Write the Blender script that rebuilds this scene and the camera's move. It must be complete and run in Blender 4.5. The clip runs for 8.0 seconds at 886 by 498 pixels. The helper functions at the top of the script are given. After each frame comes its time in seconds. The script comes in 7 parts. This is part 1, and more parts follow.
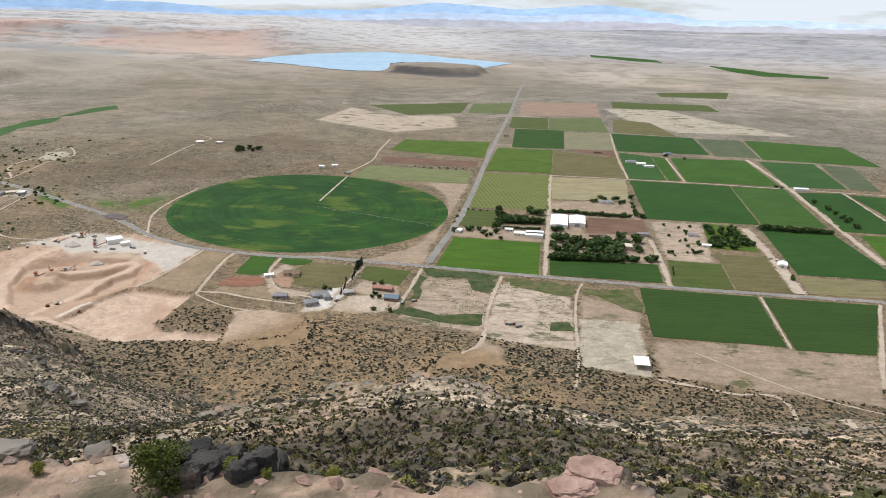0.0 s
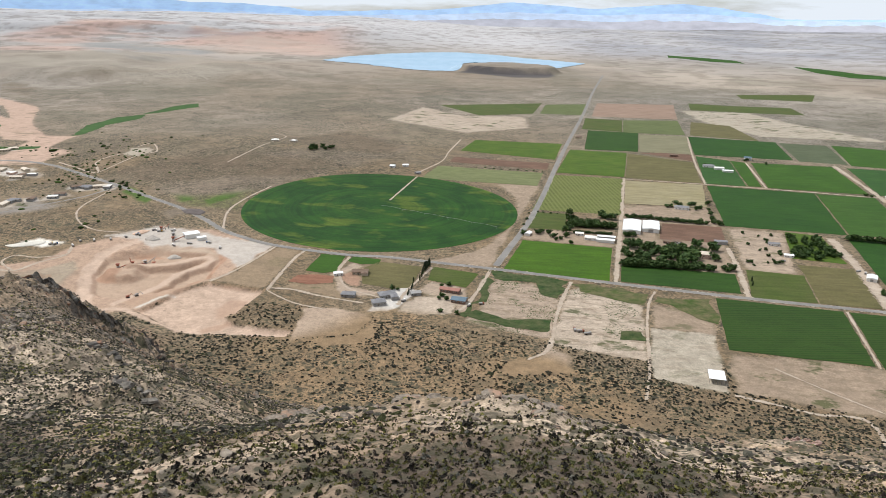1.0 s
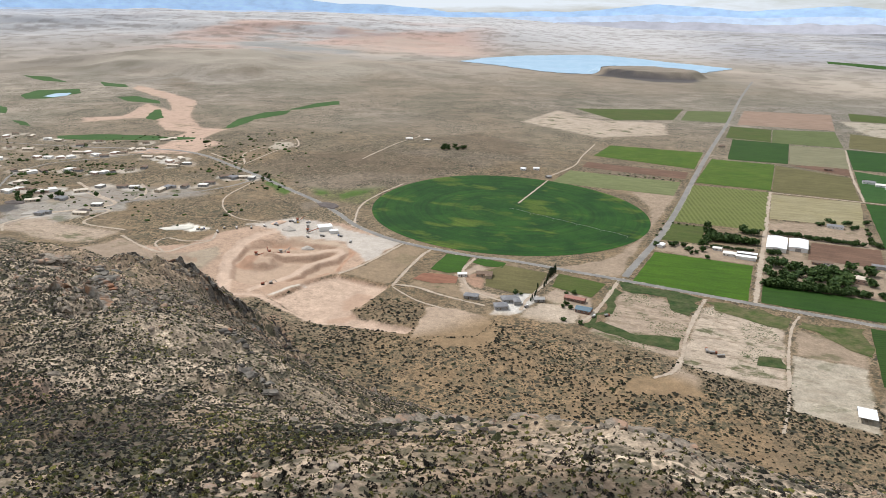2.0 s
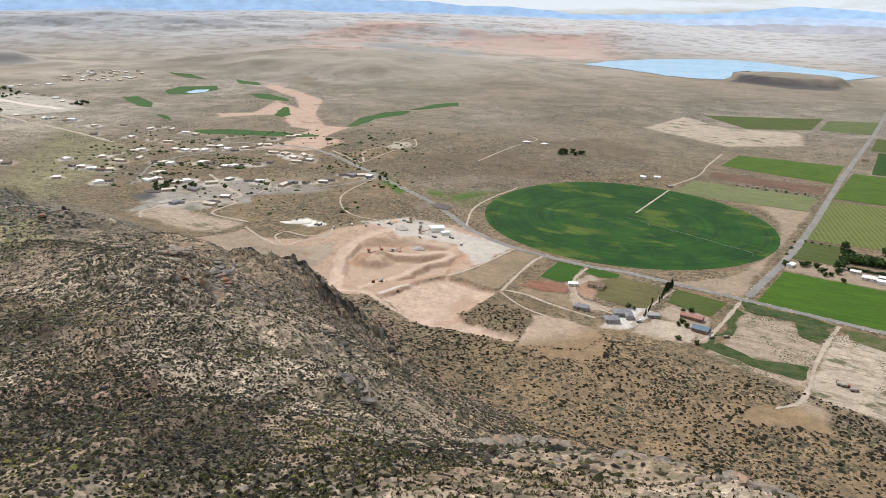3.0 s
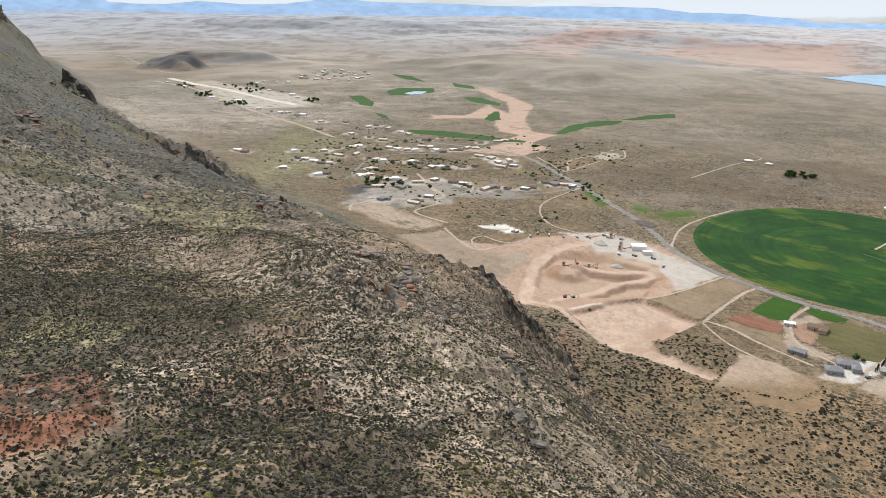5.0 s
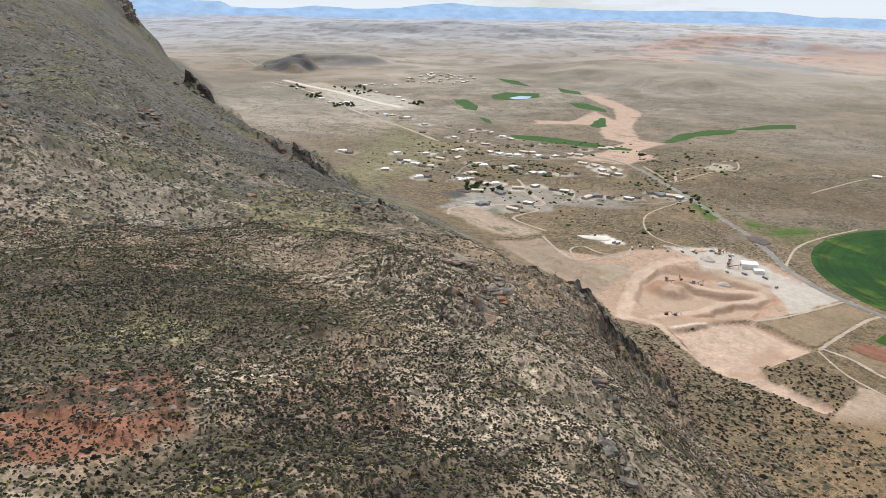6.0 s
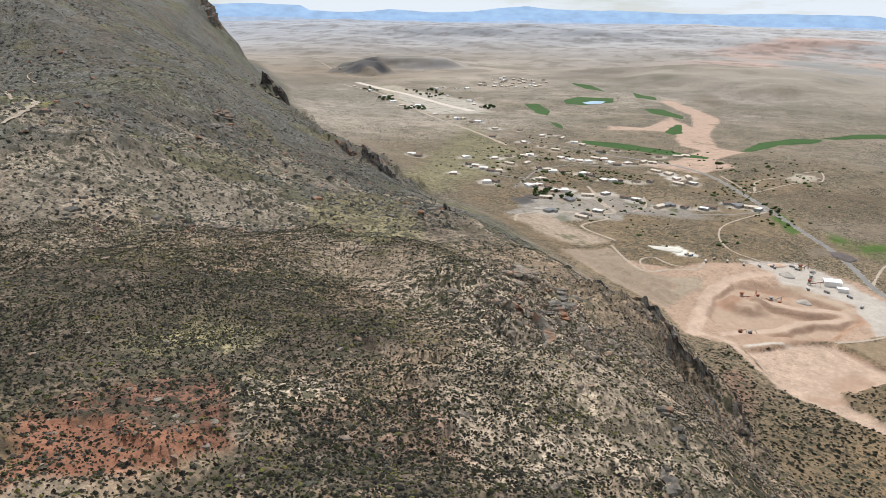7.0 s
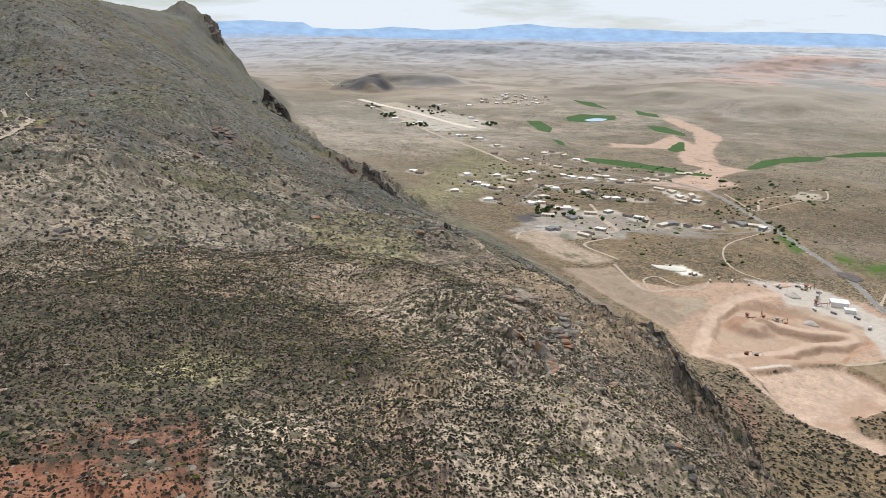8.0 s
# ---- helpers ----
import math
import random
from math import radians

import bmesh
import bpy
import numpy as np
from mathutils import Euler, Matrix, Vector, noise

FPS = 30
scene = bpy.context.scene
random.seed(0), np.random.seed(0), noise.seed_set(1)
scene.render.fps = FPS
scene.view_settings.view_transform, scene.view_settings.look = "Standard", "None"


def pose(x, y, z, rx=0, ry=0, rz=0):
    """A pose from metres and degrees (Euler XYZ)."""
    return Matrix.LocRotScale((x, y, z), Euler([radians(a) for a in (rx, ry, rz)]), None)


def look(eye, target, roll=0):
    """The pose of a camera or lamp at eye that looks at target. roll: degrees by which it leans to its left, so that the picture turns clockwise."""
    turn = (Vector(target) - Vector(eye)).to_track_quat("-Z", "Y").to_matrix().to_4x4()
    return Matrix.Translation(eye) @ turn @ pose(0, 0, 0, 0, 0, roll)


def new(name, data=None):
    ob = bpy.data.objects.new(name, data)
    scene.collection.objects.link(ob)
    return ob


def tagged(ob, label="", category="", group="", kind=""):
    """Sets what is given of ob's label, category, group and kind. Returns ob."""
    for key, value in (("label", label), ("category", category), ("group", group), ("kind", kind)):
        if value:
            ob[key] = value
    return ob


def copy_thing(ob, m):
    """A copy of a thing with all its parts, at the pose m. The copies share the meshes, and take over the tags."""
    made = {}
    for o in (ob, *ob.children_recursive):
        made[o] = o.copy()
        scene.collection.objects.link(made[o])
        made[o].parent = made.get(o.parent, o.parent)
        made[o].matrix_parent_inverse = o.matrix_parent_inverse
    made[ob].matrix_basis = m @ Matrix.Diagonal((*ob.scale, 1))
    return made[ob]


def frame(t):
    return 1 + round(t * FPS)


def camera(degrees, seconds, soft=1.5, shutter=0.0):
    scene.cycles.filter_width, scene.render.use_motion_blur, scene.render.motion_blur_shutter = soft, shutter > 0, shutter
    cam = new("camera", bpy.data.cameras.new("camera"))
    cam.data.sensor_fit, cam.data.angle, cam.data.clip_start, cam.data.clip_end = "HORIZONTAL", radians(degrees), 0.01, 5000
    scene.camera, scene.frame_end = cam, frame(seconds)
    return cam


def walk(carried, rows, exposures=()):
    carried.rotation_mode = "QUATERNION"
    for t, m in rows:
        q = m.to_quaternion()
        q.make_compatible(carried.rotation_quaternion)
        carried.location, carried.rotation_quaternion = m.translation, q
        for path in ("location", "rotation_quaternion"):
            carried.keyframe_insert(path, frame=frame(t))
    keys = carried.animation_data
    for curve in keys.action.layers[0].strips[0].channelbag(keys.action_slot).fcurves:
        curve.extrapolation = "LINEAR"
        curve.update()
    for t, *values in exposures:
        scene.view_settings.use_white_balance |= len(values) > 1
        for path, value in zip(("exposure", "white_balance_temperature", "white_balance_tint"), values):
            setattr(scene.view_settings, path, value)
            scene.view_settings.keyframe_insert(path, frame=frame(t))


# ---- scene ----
# camera: seconds, place, heading (degrees clockwise from +y), pitch, lean
ROWS = [
    (0, 2.97, -12.05, 329.46, 0.001, -18.326, 0.548),
    (0.5, 1.74, -7.98, 329.56, -0.584, -18.351, 0.452),
    (1, 1.11, -4.29, 329.93, -5.603, -18.373, 0.310),
    (1.5, 0.00, 0.00, 329.91, -10.834, -18.371, 0.389),
    (2, -0.70, 4.86, 329.08, -16.048, -18.304, 0.444),
    (3.5, -3.77, 19.23, 330.03, -29.527, -18.193, 0.587),
    (4, -5.12, 23.29, 329.99, -33.583, -18.105, 0.680),
    (4.5, -8.27, 29.39, 329.78, -37.628, -18.056, 0.830),
    (6, -18.29, 45.96, 328.70, -49.913, -17.787, 0.977),
    (6.5, -21.40, 50.59, 328.82, -53.610, -17.731, 1.067),
    (7, -24.22, 54.95, 329.30, -55.532, -17.637, 1.018),
    (7.5, -28.16, 58.91, 329.49, -55.653, -17.514, 0.987),
    (8, -33.22, 62.92, 329.75, -55.734, -16.382, 1.095),
]


def aim(x, y, z, heading, pitch, lean):
    h, p = radians(heading), radians(pitch)
    way = Vector((math.sin(h) * math.cos(p), math.cos(h) * math.cos(p), math.sin(p)))
    eye = Vector((x, y, z))
    return look(eye, eye + way * 100.0, lean)


cam = camera(62.95, 8.0, soft=0.6)
walk(cam, [(row[0], aim(*row[1:])) for row in ROWS])

# ---- light ----
SUN_HEADING, SUN_HEIGHT = -60.0, 58.0
world = bpy.data.worlds.new("sky")
scene.world = world
world.use_nodes = True
wt = world.node_tree
wt.nodes.clear()
w_out = wt.nodes.new("ShaderNodeOutputWorld")
w_bg = wt.nodes.new("ShaderNodeBackground")
w_sky = wt.nodes.new("ShaderNodeTexSky")
w_sky.sky_type = "NISHITA"
w_sky.sun_disc = False
w_sky.sun_elevation = radians(SUN_HEIGHT)
w_sky.sun_rotation = radians(SUN_HEADING)
w_sky.altitude = 1200.0
w_co = wt.nodes.new("ShaderNodeTexCoord")
w_map = wt.nodes.new("ShaderNodeMapping")
w_map.inputs["Scale"].default_value = (1.0, 1.0, 7.0)
w_cloud = wt.nodes.new("ShaderNodeTexNoise")
w_cloud.inputs["Scale"].default_value = 3.2
w_cloud.inputs["Detail"].default_value = 7.0
w_cloud.inputs["Roughness"].default_value = 0.6
w_ramp = wt.nodes.new("ShaderNodeValToRGB")
w_ramp.color_ramp.elements[0].position = 0.31
w_ramp.color_ramp.elements[1].position = 0.52
w_mix = wt.nodes.new("ShaderNodeMixRGB")
w_mix.inputs[2].default_value = (12.2, 13.2, 14.4, 1)
wt.links.new(w_co.outputs["Generated"], w_map.inputs["Vector"])
wt.links.new(w_map.outputs["Vector"], w_cloud.inputs["Vector"])
wt.links.new(w_cloud.outputs["Fac"], w_ramp.inputs["Fac"])
wt.links.new(w_ramp.outputs["Color"], w_mix.inputs["Fac"])
wt.links.new(w_sky.outputs["Color"], w_mix.inputs[1])
wt.links.new(w_mix.outputs["Color"], w_bg.inputs["Color"])
w_bg.inputs["Strength"].default_value = 0.066
wt.links.new(w_bg.outputs["Background"], w_out.inputs["Surface"])

sun = new("sun", bpy.data.lights.new("sun", "SUN"))
sun.data.energy = 3.9
sun.data.angle = radians(0.8)
sun.data.color = (1.0, 0.965, 0.915)
sh, se = radians(SUN_HEADING), radians(SUN_HEIGHT)
toward = Vector((math.sin(sh) * math.cos(se), math.cos(sh) * math.cos(se), math.sin(se)))
sun.matrix_world = look(toward * 1000 + Vector((0, 0, 400)), (0, 0, 400))


# ---- materials ----
class Graph:
    """A short way to write node materials."""

    def __init__(self, name):
        self.mat = bpy.data.materials.new(name)
        self.mat.use_nodes = True
        self.nt = self.mat.node_tree
        self.bsdf = self.nt.nodes["Principled BSDF"]
        self.pos = self.nt.nodes.new("ShaderNodeNewGeometry").outputs["Position"]

    def node(self, kind, **values):
        n = self.nt.nodes.new(kind)
        for key, value in values.items():
            n.inputs[key.replace("_", " ")].default_value = value
        return n

    def link(self, a, b):
        self.nt.links.new(a, b)

    def noise(self, size, detail=4.0, rough=0.55, stretch=None):
        n = self.node("ShaderNodeTexNoise", Scale=1.0 / size, Detail=detail, Roughness=rough)
        vec = self.pos
        if stretch:
            m = self.node("ShaderNodeMapping")
            m.inputs["Rotation"].default_value = (0, 0, stretch[0])
            m.inputs["Scale"].default_value = stretch[1]
            self.link(vec, m.inputs["Vector"])
            vec = m.outputs["Vector"]
        self.link(vec, n.inputs["Vector"])
        return n.outputs["Fac"]

    def spread(self, fac, lo, hi, a=0.0, b=1.0):
        n = self.node("ShaderNodeMapRange", From_Min=lo, From_Max=hi, To_Min=a, To_Max=b)
        self.link(fac, n.inputs["Value"])
        return n.outputs["Result"]

    def mix(self, fac, a, b, kind="MIX"):
        n = self.nt.nodes.new("ShaderNodeMixRGB")
        n.blend_type = kind
        for slot, v in ((0, fac), (1, a), (2, b)):
            if isinstance(v, (int, float)):
                n.inputs[slot].default_value = v
            elif isinstance(v, tuple):
                n.inputs[slot].default_value = (*v, 1)
            else:
                self.link(v, n.inputs[slot])
        return n.outputs["Color"]

    def times(self, a, b):
        n = self.nt.nodes.new("ShaderNodeMath")
        n.operation = "MULTIPLY"
        for slot, v in ((0, a), (1, b)):
            if isinstance(v, (int, float)):
                n.inputs[slot].default_value = v
            else:
                self.link(v, n.inputs[slot])
        return n.outputs["Value"]

    def finish(self, colour, rough=0.9, bump=None, depth=0.3, strength=0.6, metal=0.0):
        if isinstance(colour, tuple):
            self.bsdf.inputs["Base Color"].default_value = (*colour, 1)
        else:
            self.link(colour, self.bsdf.inputs["Base Color"])
        self.bsdf.inputs["Roughness"].default_value = rough
        self.bsdf.inputs["Metallic"].default_value = metal
        self.bsdf.inputs["Specular IOR Level"].default_value = 0.2
        if bump is not None:
            b = self.node("ShaderNodeBump", Strength=strength, Distance=depth)
            self.link(bump, b.inputs["Height"])
            self.link(b.outputs["Normal"], self.bsdf.inputs["Normal"])
        return self.mat


def mottled(name, a, b, size, rough=0.9, fine=None, bump=0.1, strength=0.5):
    """Two tones in soft patches of that size, with a finer grain."""
    g = Graph(name)
    fine = fine or size / 9
    big = g.spread(g.noise(size), 0.35, 0.65)
    col = g.mix(big, a, b)
    grain = g.noise(fine, 3)
    col = g.mix(0.35, col, g.mix(g.spread(grain, 0.3, 0.7), (0.35, 0.35, 0.35), (0.75, 0.75, 0.75)), "OVERLAY")
    return g.finish(col, rough, grain, bump, strength)


def ground_material():
    g = Graph("desert_soil")
    soil = g.nt.nodes.new("ShaderNodeVertexColor")
    soil.layer_name = "soil"
    grain = g.nt.nodes.new("ShaderNodeAttribute")
    grain.attribute_name = "grain"
    scrub = g.nt.nodes.new("ShaderNodeAttribute")
    scrub.attribute_name = "scrub"
    col = soil.outputs["Color"]
    for size, amount, lo, hi in ((140.0, 0.40, 0.30, 0.70), (19.0, 0.55, 0.36, 0.64), (6.0, 0.45, 0.38, 0.62), (1.3, 0.60, 0.36, 0.64)):
        n = g.noise(size, 6, 0.66)
        col = g.mix(g.times(grain.outputs["Fac"], amount), col, g.mix(g.spread(n, lo, hi), (0.22, 0.21, 0.20), (0.80, 0.79, 0.78)), "OVERLAY")
    # waste lots: scraped, rutted soil with weeds in loose patches
    waste = g.nt.nodes.new("ShaderNodeAttribute")
    waste.attribute_name = "waste"
    ruts = g.mix(0.5, g.noise(1.0, 7, 0.72, (radians(9.5), (1 / 34.0, 1 / 13.0, 0.05))), g.noise(1.0, 7, 0.72, (radians(80), (1 / 24.0, 1 / 6.0, 0.05))))
    col = g.mix(g.times(waste.outputs["Fac"], g.spread(ruts, 0.50, 0.58, 0, 0.75)), col, (0.20, 0.150, 0.105))
    col = g.mix(g.times(waste.outputs["Fac"], g.spread(g.noise(1.0, 8, 0.7, (radians(20), (1 / 60.0, 1 / 38.0, 0.05))), 0.56, 0.62, 0, 0.85)), col, (0.060, 0.072, 0.024))
    # brush in loose thickets
    thicket = g.times(g.spread(g.noise(26.0, 8, 0.75), 0.50, 0.60, 0, 0.55), scrub.outputs["Fac"])
    col = g.mix(thicket, col, (0.105, 0.086, 0.056))
    # desert scrub too small and far to stand as shrubs of its own
    for cell, reach in ((11.0, 0.34), (6.0, 0.40), (3.4, 0.42), (1.6, 0.40)):
        v = g.nt.nodes.new("ShaderNodeTexVoronoi")
        v.inputs["Scale"].default_value = 1.0 / cell
        flat = g.node("ShaderNodeMapping")
        flat.inputs["Scale"].default_value = (1, 1, 0.25)
        g.link(g.pos, flat.inputs["Vector"])
        g.link(flat.outputs["Vector"], v.inputs["Vector"])
        dot = g.spread(v.outputs["Distance"], reach, reach - 0.12)
        patch = g.spread(g.noise(70, 4), 0.30, 0.56)
        fac = g.times(g.times(dot, scrub.outputs["Fac"]), patch)
        tone = g.mix(g.spread(g.noise(30, 3), 0.35, 0.65), (0.036, 0.034, 0.024), (0.075, 0.070, 0.044))
        col = g.mix(fac, col, tone)
    b = g.mix(0.5, g.noise(2.2, 6, 0.7), g.noise(0.5, 3))
    return g.finish(col, 0.95, b, 1.0, 0.55)


def crop_material(name, a, b, size=45.0, rows=None, row_tones=None, fine=2.5):
    """Crops: two tones in patches; rows: (turn in degrees, spacing in metres)."""
    g = Graph(name)
    n1 = g.noise(size, 6, 0.65)
    col = g.mix(g.spread(n1, 0.33, 0.67), a, b)
    grain = g.noise(fine, 4, 0.6)
    col = g.mix(0.35, col, g.mix(g.spread(grain, 0.3, 0.7), (0.3, 0.3, 0.3), (0.75, 0.75, 0.75)), "OVERLAY")
    streak = g.noise(1.0, 3, 0.6, (radians(9.5), (1 / 160.0, 1 / 7.0, 1)))
    col = g.mix(0.45, col, g.mix(g.spread(streak, 0.33, 0.67), (0.33, 0.33, 0.33), (0.68, 0.68, 0.68)), "OVERLAY")
    if rows:
        m = g.node("ShaderNodeMapping")
        m.inputs["Rotation"].default_value = (0, 0, radians(rows[0]))
        g.link(g.pos, m.inputs["Vector"])
        wave = g.node("ShaderNodeTexWave", Scale=0.314 / rows[1], Distortion=0.6, Detail=2.0)
        wave.inputs["Detail Scale"].default_value = 1.5
        g.link(m.outputs["Vector"], wave.inputs["Vector"])
        col = g.mix(g.times(g.spread(wave.outputs["Fac"], 0.3, 0.8), 0.75), col, row_tones)
    return g.finish(col, 0.85, grain, 0.4, 0.6)


CROPS = {
    "lush": crop_material("crop_lush", (0.0326, 0.0791, 0.0026), (0.0440, 0.0969, 0.0033), 60),
    "pasture": crop_material("crop_pasture", (0.0460, 0.0715, 0.0102), (0.0626, 0.0726, 0.0188), 50),
    "swath": crop_material("crop_swath", (0.0782, 0.0968, 0.0205), (0.0977, 0.1099, 0.0291), 50, (-9.5, 7.5), (0.1329, 0.1451, 0.0479)),
    "hay": crop_material("crop_hay", (0.0383, 0.0791, 0.0046), (0.0613, 0.0969, 0.0093), 40),
    "dark": crop_material("crop_dark", (0.0134, 0.0434, 0.0029), (0.0211, 0.0560, 0.0046), 60),
    "pale": crop_material("crop_pale", (0.0742, 0.0924, 0.0308), (0.0938, 0.1099, 0.0410), 60),
    "fallow": crop_material("crop_fallow", (0.1471, 0.1373, 0.0814), (0.1667, 0.1569, 0.0957), 70),
    "fallow2": crop_material("crop_mown", (0.1133, 0.1275, 0.0513), (0.1290, 0.1408, 0.0616), 70),
    "olive": crop_material("crop_olive", (0.0833, 0.0760, 0.0287), (0.1127, 0.0980, 0.0407), 45),
    "plough": crop_material("crop_plough", (0.1078, 0.0612, 0.0407), (0.1373, 0.0809, 0.0550), 60),
    "pink": crop_material("crop_pink", (0.2059, 0.1373, 0.1004), (0.2353, 0.1667, 0.1244), 60),
    "straw": crop_material("crop_straw", (0.2059, 0.1765, 0.0957), (0.2353, 0.2059, 0.1244), 55),
    "deep": crop_material("crop_deep", (0.0107, 0.0434, 0.0033), (0.0172, 0.0586, 0.0046), 90),
    "soft": crop_material("crop_soft", (0.0230, 0.0637, 0.0062), (0.0326, 0.0766, 0.0093), 80),
    "teal": crop_material("crop_teal", (0.0172, 0.0586, 0.0093), (0.0269, 0.0715, 0.0125), 80),
    "lushdark": crop_material("crop_green", (0.0211, 0.0612, 0.0033), (0.0306, 0.0791, 0.0049), 60),
    "grey": crop_material("crop_grey", (0.0586, 0.0748, 0.0376), (0.0742, 0.0879, 0.0479), 60),
    "dry": crop_material("crop_dry", (0.1373, 0.1225, 0.0526), (0.1618, 0.1373, 0.0766), 60),
    "rows": crop_material("crop_rows", (0.0115, 0.0383, 0.0033), (0.0191, 0.0510, 0.0046), 70, (81, 5.0), (0.0287, 0.0510, 0.0073)),
    "weedy": crop_material("crop_weedy", (0.0269, 0.0557, 0.0048), (0.1195, 0.1037, 0.0522), 14),
    "weeds": crop_material("crop_weeds", (0.0118, 0.0383, 0.0043), (0.0700, 0.0760, 0.0300), 11),
    "clay": crop_material("crop_clay", (0.1765, 0.0809, 0.0503), (0.2059, 0.0980, 0.0622), 30),
    "turf": crop_material("turf", (0.0211, 0.0637, 0.0082), (0.0306, 0.0791, 0.0114), 40),
}


def pivot_material(cx, cy):
    """Round field: rings left by the watering arm, and patches of thin growth."""
    g = Graph("crop_round")
    n1 = g.noise(55, 5, 0.62)
    col = g.mix(g.spread(n1, 0.40, 0.66), (0.0058, 0.0370, 0.0026), (0.0160, 0.0610, 0.0044))
    thin = g.noise(85, 4, 0.6, (0.25, (1, 1.8, 1)))
    col = g.mix(g.times(g.spread(thin, 0.55, 0.64), 0.85), col, (0.062, 0.096, 0.010))
    sep = g.node("ShaderNodeVectorMath")
    sep.operation = "DISTANCE"
    sep.inputs[1].default_value = (cx, cy, 11.5)
    g.link(g.pos, sep.inputs[0])
    ring = g.node("ShaderNodeTexNoise", Scale=0.06, Detail=5.0, Roughness=0.7)
    ring.noise_dimensions = "1D"
    g.link(sep.outputs["Value"], ring.inputs["W"])
    col = g.mix(0.5, col, g.mix(g.spread(ring.outputs["Fac"], 0.35, 0.65), (0.28, 0.28, 0.28), (0.70, 0.70, 0.70)), "OVERLAY")
    grain = g.noise(3, 4, 0.6)
    col = g.mix(0.3, col, g.mix(g.spread(grain, 0.3, 0.7), (0.3, 0.3, 0.3), (0.75, 0.75, 0.75)), "OVERLAY")
    return g.finish(col, 0.85, grain, 0.4, 0.6)


def ragged(mat, size):
    """Lets the ground show through towards the worn edges of a road."""
    nt = mat.node_tree
    edge = nt.nodes.new("ShaderNodeAttribute")
    edge.attribute_name = "edge"
    place = nt.nodes.new("ShaderNodeNewGeometry")
    grit = nt.nodes.new("ShaderNodeTexNoise")
    grit.inputs["Scale"].default_value, grit.inputs["Detail"].default_value = 1.0 / size, 5.0
    nt.links.new(place.outputs["Position"], grit.inputs["Vector"])
    over = nt.nodes.new("ShaderNodeMath")
    over.operation = "MULTIPLY_ADD"
    over.inputs[1].default_value, over.inputs[2].default_value = -0.45, 0.72
    nt.links.new(edge.outputs["Fac"], over.inputs[0])
    keep = nt.nodes.new("ShaderNodeMath")
    keep.operation = "LESS_THAN"
    nt.links.new(grit.outputs["Fac"], keep.inputs[0])
    nt.links.new(over.outputs["Value"], keep.inputs[1])
    nt.links.new(keep.outputs["Value"], nt.nodes["Principled BSDF"].inputs["Alpha"])
    return mat


asphalt = mottled("asphalt", (0.165, 0.159, 0.149), (0.222, 0.210, 0.195), 25, 0.9, 2.0)
gravel = ragged(mottled("gravel_verge", (0.32, 0.275, 0.225), (0.40, 0.35, 0.29), 12, 0.95, 1.5), 4.0)
dirt = ragged(mottled("pale_dirt", (0.31, 0.25, 0.195), (0.39, 0.325, 0.26), 9, 0.95, 1.5), 3.0)
runway = mottled("worn_runway", (0.48, 0.42, 0.36), (0.52, 0.46, 0.40), 40, 0.9, 6)


street_tar = ragged(mottled("worn_street", (0.17, 0.16, 0.15), (0.23, 0.215, 0.195), 14, 0.9, 2.0), 3.5)


# ---- terrain: heights as functions of the plan ----
def lattice(ix, iy, seed):
    h = (ix.astype(np.int64) * 374761393 + iy.astype(np.int64) * 668265263 + seed * 974634773) & 0xFFFFFFFF
    h = ((h ^ (h >> 13)) * 1274126177) & 0xFFFFFFFF
    h = h ^ (h >> 16)
    return (h & 0xFFFF) / 65535.0


def vnoise(x, y, size, seed=0):
    """Smooth noise from -1 to 1 with lumps of that size in metres."""
    x, y = np.asarray(x, float) / size + 100.0, np.asarray(y, float) / size + 100.0
    ix, iy = np.floor(x), np.floor(y)
    fx, fy = x - ix, y - iy
    fx, fy = fx * fx * (3 - 2 * fx), fy * fy * (3 - 2 * fy)
    a, b = lattice(ix, iy, seed), lattice(ix + 1, iy, seed)
    c, d = lattice(ix, iy + 1, seed), lattice(ix + 1, iy + 1, seed)
    return 2 * ((a + (b - a) * fx) * (1 - fy) + (c + (d - c) * fx) * fy) - 1


def fbm(x, y, size, octaves=4, seed=0, gain=0.5):
    total, amp, norm = 0.0, 1.0, 0.0
    for k in range(octaves):
        c, s = math.cos(0.7 * k), math.sin(0.7 * k)
        total = total + amp * vnoise(x * c - y * s, x * s + y * c, size / 2.03 ** k, seed + 17 * k)
        norm += amp
        amp *= gain
    return total / norm


def smooth(a, b, v):
    t = np.clip((v - a) / (b - a), 0, 1)
    return t * t * (3 - 2 * t)


def line_gap(x, y, pts, closed=False):
    """Distance to a line through the points; for a closed outline positive inside and negative outside."""
    gap, inside = np.full(np.shape(x), 1e9), np.zeros(np.shape(x), bool)
    ends = pts[1:] + pts[:1] if closed else pts[1:]
    for (ax, ay), (bx, by) in zip(pts, ends):
        inside ^= ((ay > y) != (by > y)) & (x < (bx - ax) * (y - ay) / (by - ay + 1e-9) + ax)
        t = np.clip(((x - ax) * (bx - ax) + (y - ay) * (by - ay)) / ((bx - ax) ** 2 + (by - ay) ** 2 + 1e-9), 0, 1)
        gap = np.minimum(gap, np.hypot(x - ax - t * (bx - ax), y - ay - t * (by - ay)))
    return np.where(inside, gap, -gap) if closed else gap


